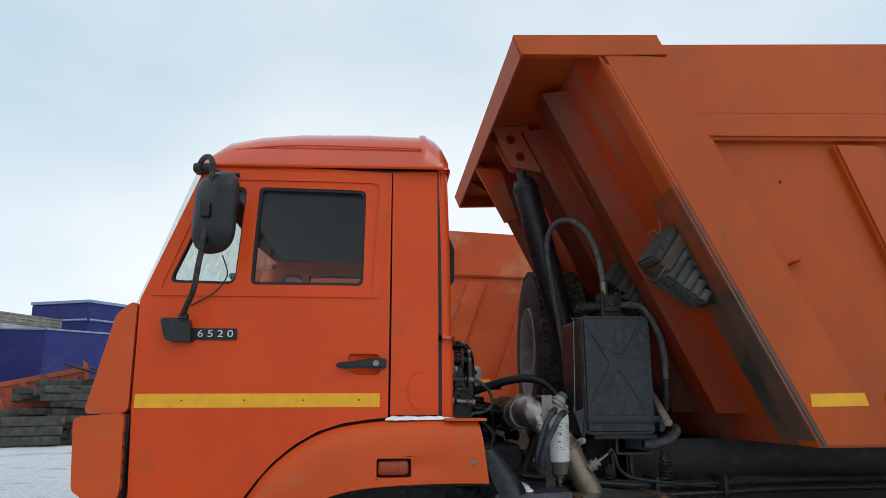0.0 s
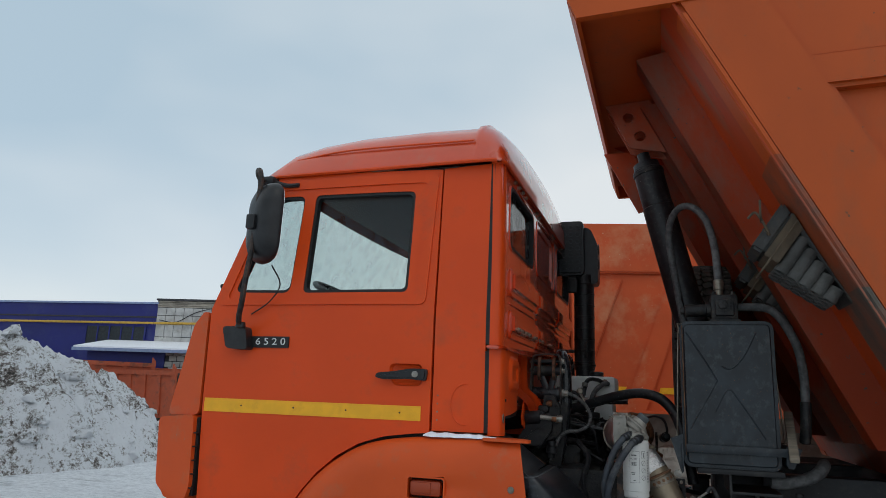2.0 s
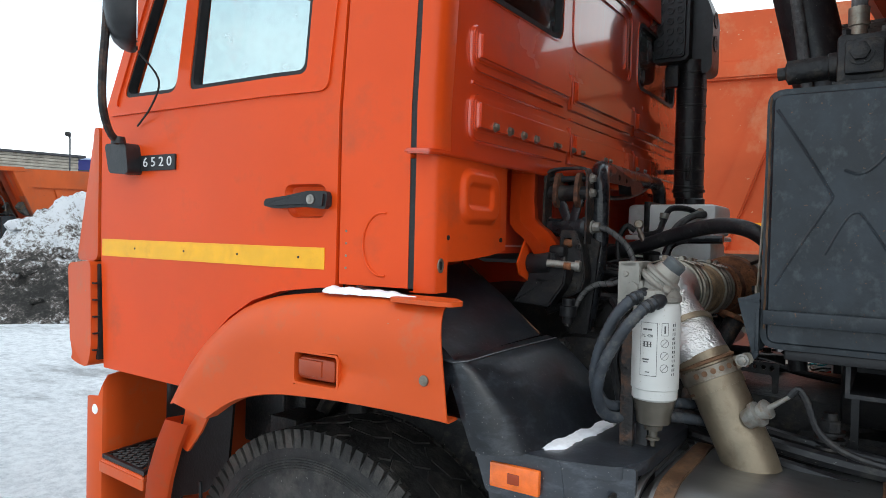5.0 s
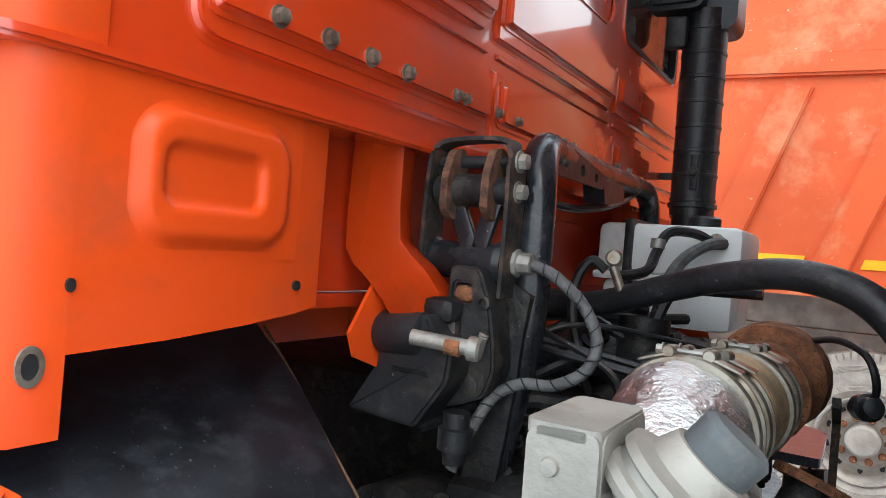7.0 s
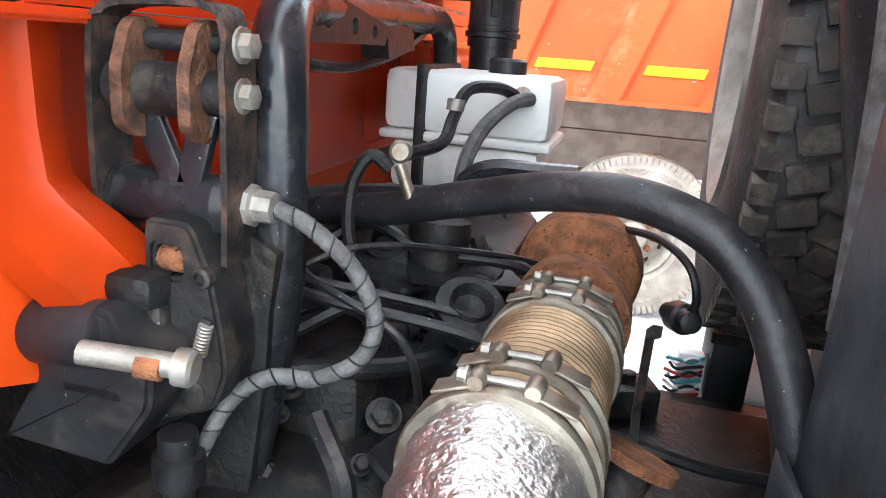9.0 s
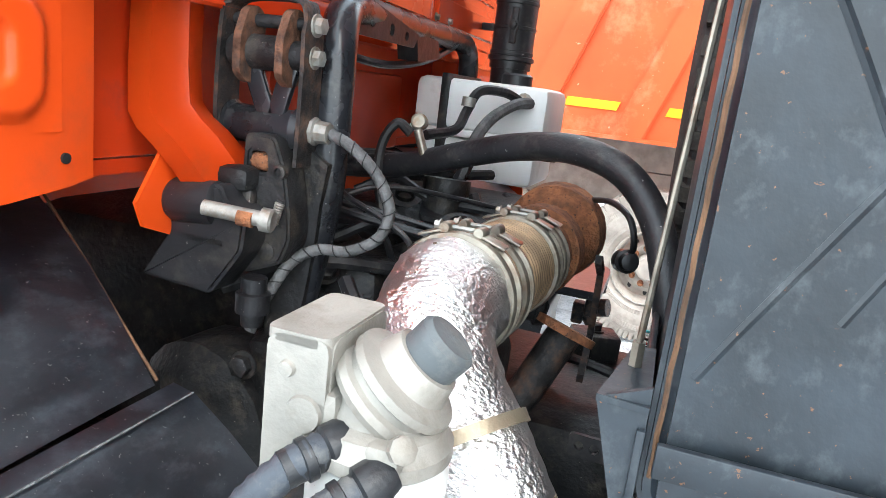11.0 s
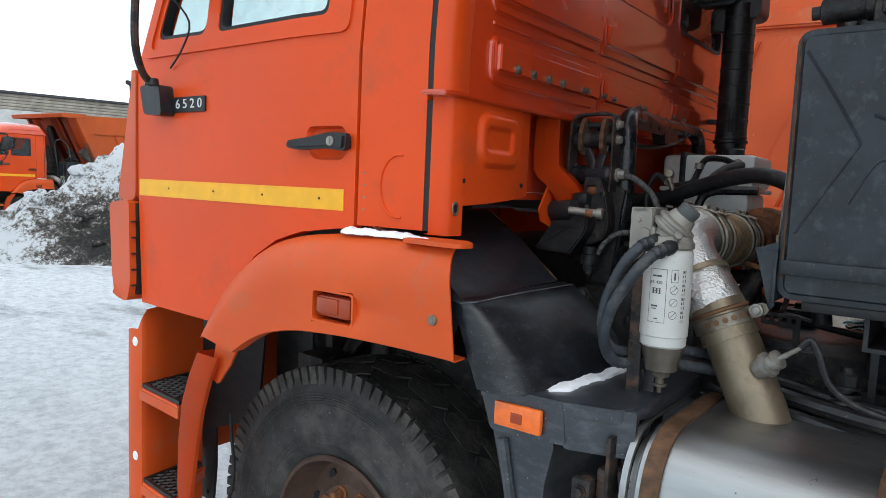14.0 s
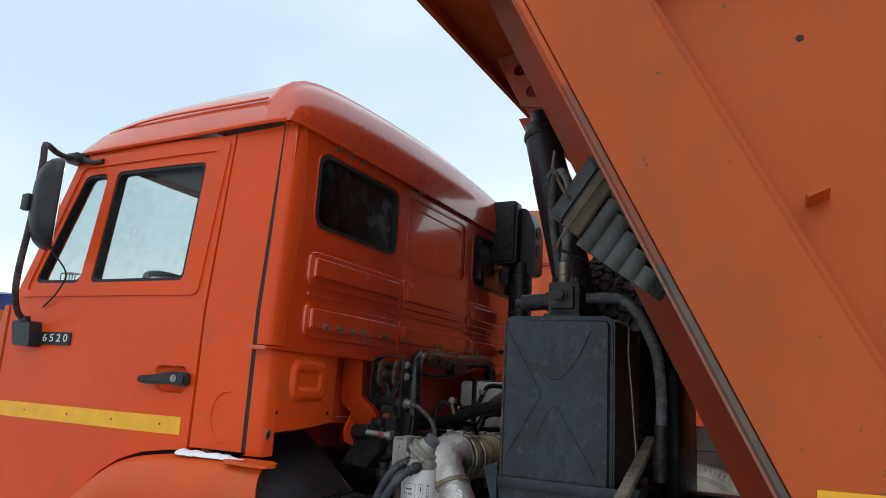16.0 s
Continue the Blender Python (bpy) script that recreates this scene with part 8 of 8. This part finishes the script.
for ob in near_truck.children_recursive:
    if ob.type == "MESH" and ob.name.split(".")[0] in ("body_side", "top_rim", "side_rail", "bottom_rail", "front_post", "side_post", "bent_stub"):
        ob.material_slots[0].link = "OBJECT"
        ob.material_slots[0].material = M["bleached"]
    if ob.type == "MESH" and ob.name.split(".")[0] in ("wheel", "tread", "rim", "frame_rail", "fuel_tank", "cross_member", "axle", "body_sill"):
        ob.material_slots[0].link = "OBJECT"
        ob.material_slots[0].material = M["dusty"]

# ---- buildings ----
M["blue"] = mat("blue_sheet_metal", (0.014, 0.018, 0.15), 0.45, vary=0.1, scale=0.6, dirt=(0.05, 0.06, 0.16), dirt_amount=0.3, dirt_scale=0.8)
M["bluetrim"] = mat("pale_blue_flashing", (0.25, 0.32, 0.50), 0.5, vary=0.1)
M["brickd"] = mat("weathered_tan_brick", (0.33, 0.30, 0.25), 0.85, vary=0.15, scale=3, dirt=(0.16, 0.14, 0.12), dirt_amount=0.4, dirt_scale=1.2, bump=0.5, bump_scale=8)
M["roofdark"] = mat("dark_roof_edge", (0.05, 0.05, 0.055), 0.8, vary=0.2)
M["pipe"] = mat("yellow_gas_pipe", (0.55, 0.33, 0.05), 0.5, vary=0.1)
M["scrap"] = mat("old_orange_body_paint", (0.40, 0.075, 0.028), 0.6, vary=0.2, scale=2, dirt=(0.10, 0.045, 0.03), dirt_amount=0.5, dirt_scale=2)
M["boards"] = mat("pale_wall_boards", (0.46, 0.46, 0.45), 0.85, vary=0.12, scale=2.5, dirt=(0.24, 0.23, 0.21), dirt_amount=0.3, dirt_scale=1.6, bump=0.3, bump_scale=10)
M["crate"] = mat("mossy_grey_timber", (0.06, 0.06, 0.05), 0.8, vary=0.3, scale=4, dirt=(0.13, 0.12, 0.1), dirt_amount=0.4, dirt_scale=5)


def polar(yaw, dist):
    """A place on the ground seen from the yard's middle, yaw degrees left of +y."""
    return Vector((0.6 - math.sin(radians(yaw)) * dist, -1.8 + math.cos(radians(yaw)) * dist, 0))


def placed(bm, m):
    bmesh.ops.transform(bm, matrix=m, verts=bm.verts)
    return bm


def wall_run(parent, name, a, b, z0, z1, thick, material, label="", grooves=0.0):
    """A wall from a to b, with upright sheet seams or courses where grooves is given."""
    a, b = Vector(a), Vector(b)
    d = b - a
    L = d.length
    m = Matrix.Translation(a) @ Matrix.Rotation(math.atan2(d.y, d.x), 4, "Z")
    wall_ob = part(name, placed(nbox(0, L, 0, thick, z0, z1), m), material, parent, label)
    bm = bmesh.new()
    if grooves > 0:
        for i in range(int(L / grooves)):
            box(bm, i * grooves, i * grooves + 0.05, -0.03, 0.0, z0, z1)
    elif grooves < 0:
        for i in range(int((z1 - z0) / -grooves)):
            box(bm, 0, L, -0.02, 0.0, z0 - i * grooves, z0 - i * grooves - 0.03)
    pieces("sheet_seam" if grooves > 0 else "block_course", placed(bm, m), material, wall_ob)
    return wall_ob, m


def far(yaw, dist):
    """A place on the ground, yaw degrees left of +y as seen from the door side of the truck."""
    return Vector((0.3 - math.sin(radians(yaw)) * dist, -2.8 + math.cos(radians(yaw)) * dist, 0))


# long tan brick workshop
p0, p1 = polar(97, 40), polar(60.5, 38)
shop = thing("brick_workshop", (p0 + p1) / 2, "long tan brick workshop with pale panels and dark roof edge", "workshop")
w, m = wall_run(shop, "wall", p0, p1, 0, 5.0, 9.0, "brickd")
L = (p1 - p0).length
part("roof", placed(nbox(-0.3, L + 0.3, -0.22, 9.3, 5.0, 5.1), m), "roofdark", shop)
for k in range(5):
    part("brick_course", placed(nbox(0, L, -0.05 - 0.03 * (k % 2), -0.005, 4.30 + k * 0.14, 4.42 + k * 0.14, 0.01), m), "brickd", shop)
part("blue_dado", placed(nbox(0, L, -0.05, -0.02, 0, 2.6), m), "blue", shop, "blue painted lower wall")
for k in range(18):
    x = L - 0.4 - k * 1.9
    if x > 2:
        part("panel", placed(nbox(x - 1.86, x, -0.06, -0.02, 3.35, 4.28, 0.01), m), "boards", shop, "pale grey wall panel")
part("gas_pipe", placed(ntube([(0, -0.3, 3.2), (L, -0.3, 3.2)], 0.05, 8, 1), m), "roofdark", shop)

# blue metal-clad hall with an inner corner
hall = thing("blue_hall", far(47, 47), "long smooth blue sheet-metal hall with a yellow gas pipe", "hall")
for a, b, nm in ((far(60.4, 53.8), far(54, 51.5), "wall"), (far(54, 51.5), far(39.8, 42), "wall")):
    w, m = wall_run(hall, nm, a, b, 0, 6.2, 7.0, "blue")
    L = (b - a).length
    part("roof", placed(nbox(-0.1, L + 0.05, -0.12, 7.1, 6.2, 6.3), m), "bluetrim", hall)
    part("wall_seam", placed(nbox(0, L, -0.03, -0.002, 5.42, 5.50), m), "roofdark", hall)
    part("gas_pipe", placed(ntube([(0, -0.25, 5.08), (L, -0.25, 5.10)], 0.065, 8, 1), m), "pipe", hall, "yellow gas pipe")
    for x in ((L - 4.3, 3.7), (L - 14.2, 3.4)) if L > 9 else ():
        win = part("window", placed(nbox(x[0], x[0] + x[1], -0.06, -0.03, 3.75, 4.9), m), "tank", hall, "dark multi-pane window band")
        for i in range(6):
            part("mullion", placed(nbox(x[0] + i * x[1] / 5 - 0.04, x[0] + i * x[1] / 5 + 0.04, -0.09, -0.06, 3.75, 4.9), m), "blue", win)
# white block bay at its corner, with lean-to
p1, p2, p3 = far(39.8, 42), far(34.5, 40.3), far(24.5, 47)
bay = thing("block_building", (p1 + p2) / 2, "white block building with brown cornice and snow-covered lean-to", "building")
w, m = wall_run(bay, "wall", p1, p2, 0, 6.4, 6.0, "roofdark")
L = (p2 - p1).length
part("roof", placed(nbox(-0.05, L + 0.1, -0.2, 6.2, 6.4, 6.5), m), "roofdark", bay)
cols = 8
for i in range(cols):
    for z0, z1 in ((3.6, 4.35), (4.38, 5.05), (5.08, 5.55), (5.58, 6.0)):
        part("board", placed(nbox(i * L / cols + 0.012, (i + 1) * L / cols - 0.012, -0.05, -0.001, z0, z1, 0.008), m), "boards", bay)
for k in range(4):
    part("brick_course", placed(nbox(0, L + 0.05, -0.07 - 0.03 * (k % 2), -0.001, 6.02 + k * 0.095, 6.105 + k * 0.095, 0.006), m), "brickd", bay)
part("gas_pipe", placed(ntube([(0, -0.25, 5.10), (L + 0.1, -0.25, 5.16)], 0.065, 8, 1), m), "pipe", bay)
part("cable", placed(ntube([(0.2, -0.1, 5.3), (1.2, -0.12, 5.2), (2.4, -0.12, 5.8), (L, -0.12, 6.2)], 0.025, 6, 5), m), "roofdark", bay)
w, m2 = wall_run(bay, "side_wall", p2, p3, 0, 5.25, 0.4, "blue")
L2 = (p3 - p2).length
part("cream_band", placed(nbox(0, L2, 0, 0.4, 5.25, 5.82), m2), "boards", bay, "cream painted brick band")
for k in range(6):
    part("brick_course", placed(nbox(0, L2, -0.02 - 0.03 * (k % 2), 0.4, 5.83 + k * 0.1, 5.92 + k * 0.1, 0.006), m2), "brickd", bay)
win = part("window", placed(nbox(0.8, 2.6, -0.06, -0.01, 2.9, 3.9), m2), "tank", bay, "dark barred window")
for i in range(5):
    part("mullion", placed(nbox(0.8 + i * 0.42, 0.86 + i * 0.42, -0.1, -0.06, 2.9, 3.9), m2), "rust", win)
part("yellow_frame", placed(nbox(3.0, 5.6, -0.5, -0.1, 2.3, 3.5, 0.02), m2), "pipe", bay, "yellow steel frame")
part("lean_to", placed(nbox(-2.2, L * 0.48, -2.6, -0.06, 0, 3.45), m), "blue", bay, "blue lean-to")
part("lean_to_end", placed(nbox(L * 0.48, L + 0.1, -2.5, -0.06, 0, 3.6), m), "roofdark", bay)
for r in range(7):
    n = 5
    for i in range(n):
        x0 = L * 0.48 + (i + 0.5 * (r % 2)) * 0.42
        if x0 < L:
            part("block", placed(nbox(x0 + 0.02, min(x0 + 0.40, L + 0.08), -2.56, -2.501, 1.5 + r * 0.29, 1.76 + r * 0.29, 0.015), m), "boards", bay)
part("lean_to_roof", placed(plate([(-3.1, 3.40), (-3.1, 3.58), (0.0, 4.12), (0.0, 3.95)], [], "x", -2.7, L + 0.45), m), "snow", bay, "snow on the lean-to roof")
part("roof_fascia", placed(nbox(-2.75, L + 0.5, -3.16, -3.11, 3.34, 3.50), m), "bluetrim", bay)

# farther blue block in two tiers
block = thing("blue_block", far(23, 46), "two-tier blue industrial building with pale flashing", "building")
w, m = wall_run(block, "wall", far(31, 44), far(25.5, 42), 0, 5.35, 5.0, "blue")
part("roof", placed(nbox(0, (far(31, 44) - far(25.5, 42)).length, -0.1, 5.0, 5.35, 5.43), m), "bluetrim", block)
w, m = wall_run(block, "wall", far(25.5, 42), far(6, 52), 0, 5.35, 5.0, "blue")
part("roof", placed(nbox(0, (far(25.5, 42) - far(6, 52)).length, -0.1, 5.0, 5.35, 5.43), m), "bluetrim", block)
for a, b in ((far(26.4, 50), far(22.8, 47)), (far(22.8, 47), far(8, 60))):
    w, m = wall_run(block, "upper_wall", a, b, 4.0, 7.55, 4.0, "blue")
    L = (b - a).length
    part("upper_roof", placed(nbox(0, L + 0.1, -0.15, 4.0, 7.55, 7.72), m), "bluetrim", block)
    part("gutter_pipe", placed(ntube([(0, -0.15, 6.5), (L, -0.15, 6.5)], 0.07, 8, 1), m), "bluetrim", block)

# lattice frame on the hall roof, street lamps
fr = thing("roof_frame", far(54.3, 51) + Vector((0, 0, 6.3)), "thin steel frame standing on the hall roof", "steel frame")
bm = bmesh.new()
c = far(54.3, 51) + Vector((0, 0, 1.4))
for dx in (-0.6, 0.0, 0.6):
    for dy in (-0.3, 0.3):
        rod(bm, c + Vector((dx, dy, 4.8)), c + Vector((dx, dy, 6.4)), 0.035, 6)
    rod(bm, c + Vector((dx, -0.3, 6.4)), c + Vector((dx, 0.3, 6.4)), 0.03, 6)
for z in (5.6, 6.4):
    for dy in (-0.3, 0.3):
        rod(bm, c + Vector((-0.6, dy, z)), c + Vector((0.6, dy, z)), 0.03, 6)
part("lattice", bm, "roofdark", fr)


def street_lamp(p, z0, z1, yaw):
    lampost = thing("street_lamp", p + Vector((0, 0, z0)), "slim steel street lamp on the roof edge", "street lamp", "street lamps")
    bm = ntube([p + Vector((0, 0, z0)), p + Vector((0, 0, z1 - 0.4)), p + Vector((0.1, -0.1, z1 - 0.1)), p + Vector((0.12, -0.12, z1))], 0.035, 8, 4)
    part("pole", bm, "roofdark", lampost)
    bm = bmesh.new()
    obox(bm, p + Vector((0.2, -0.2, z1)), (0.3, 0.2, 0.2), (0, 0, -45), 0.05)
    part("lamp_head", bm, "dark", lampost)


street_lamp(polar(61.0, 36.5), 0, 5.9, 0)
street_lamp(far(35.3, 40.6), 5.6, 7.3, 0)


# row of old dump bodies on the ground
def old_body(x, y, turn, length, h, tilt=0.0, wide=2.36, name="skip_container"):
    t = thing(name, (0, 0, 0), "rusty orange dump body standing on the ground", "skip container", "old skip containers")
    bm = bmesh.new()
    plate([(0, 0.35), (length, 0.35), (length, h), (0, h)], [], "y", 0, 0.06, bm)
    plate([(0, 0.35), (length, 0.35), (length, h), (0, h)], [], "y", wide - 0.06, wide, bm)
    box(bm, 0, 0.06, 0.06, wide - 0.06, 0.35, h)
    box(bm, length - 0.06, length, 0.06, wide - 0.06, 0.35, h)
    box(bm, 0, length, 0.0, wide, 0.3, 0.36)
    pieces("panel", bm, "scrap", t)
    for i in range(int(length / 0.9)):
        bm = plate([(0.3 + i * 0.9, 0.4), (0.5 + i * 0.9, 0.4), (0.35 + i * 0.9, h - 0.2), (0.15 + i * 0.9, h - 0.2)], [], "y", -0.07, 0.0)
        part("side_post", bm, "scrap", t)
    part("top_rail", nbox(-0.03, length + 0.03, -0.08, 0.07, h - 0.2, h), "scrap", t)
    part("end_plate", nbox(length, length + 0.03, 0.1, wide - 0.1, 0.55, h - 0.1), "rustdark", t, "dark rusted end plate")
    part("snow_patch", drift((length + 0.05, 0.3, 0.5), (length + 0.05, 1.7, 0.5), 0.10, 0.12, 2.0), "snow", t)
    part("corner_post", plate([(length - 0.25, 0.35), (length + 0.02, 0.35), (length + 0.02, h + 0.1), (length - 0.15, h + 0.3)], [], "y", -0.09, 0.0), "scrap", t)
    for x0 in (0.6, length - 1.2):
        part("support_block", nbox(x0, x0 + 0.5, 0.3, 2.0, -0.05, 0.3), "crate", t)
    t.matrix_world = pose(x, y, 0.25 if tilt else 0.0, 0, tilt, turn)
    return t


p = far(37.8, 33.0) - Vector((math.cos(radians(-7)), math.sin(radians(-7)), 0)) * 6.6
old_body(p.x, p.y, -7, 6.6, 2.35, 0, 3.0)
for yaw, dist, turn, ln, h, tilt in ((63.5, 21.5, 66, 5.0, 2.55, 0), (58.5, 25, 58, 4.6, 2.5, 0), (47.5, 37, 44, 5.2, 2.75, 0), (40.0, 38, 38, 3.6, 2.55, 0), (34.7, 36.0, 33, 3.4, 2.55, 0), (35.0, 34.6, 34, 1.6, 1.75, 0), (31.0, 34.0, 24, 3.4, 2.1, 0), (29.5, 33, 22, 4.4, 1.9, -13)):
    p = far(yaw, dist)
    old_body(p.x, p.y, turn, ln, h, tilt)

# heap of timbers and old beams near the fence
tim = thing("timber_stack", far(24.4, 32), "stack of weathered dark timbers and pipes", "timber stack")
bm = bmesh.new()
c = far(24.4, 32)
rnd = random.Random(11)
for k in range(96):
    layer = k // 11
    obox(bm, c + Vector((rnd.uniform(-1.7, 1.9) * (1 - 0.06 * layer), rnd.uniform(-0.4, 2.4), 0.14 + 0.28 * layer)), (rnd.uniform(1.4, 2.6), 0.32, 0.27), (0, rnd.uniform(-5, 5), rnd.uniform(0, 45)), 0.02)
for k in range(3):
    obox(bm, c + Vector((-0.6 + 0.1 * k, -1.0, 0.2 + 0.36 * k)), (2.3 - 0.1 * k, 0.5, 0.34), (0, 0, 24 + 2 * k), 0.02)
pieces("beam", bm, "crate", tim)
bm = bmesh.new()
for k in range(9):
    p = c + Vector((rnd.uniform(-1.6, 1.8), rnd.uniform(-0.6, 0.8), rnd.uniform(1.8, 2.9)))
    q = Vector((rnd.uniform(-1, 1), rnd.uniform(-0.5, 0.5), rnd.uniform(-0.2, 0.45)))
    rod(bm, p - q, p + q, 0.05, 8)
pieces("pipe", bm, "rustdark", tim)
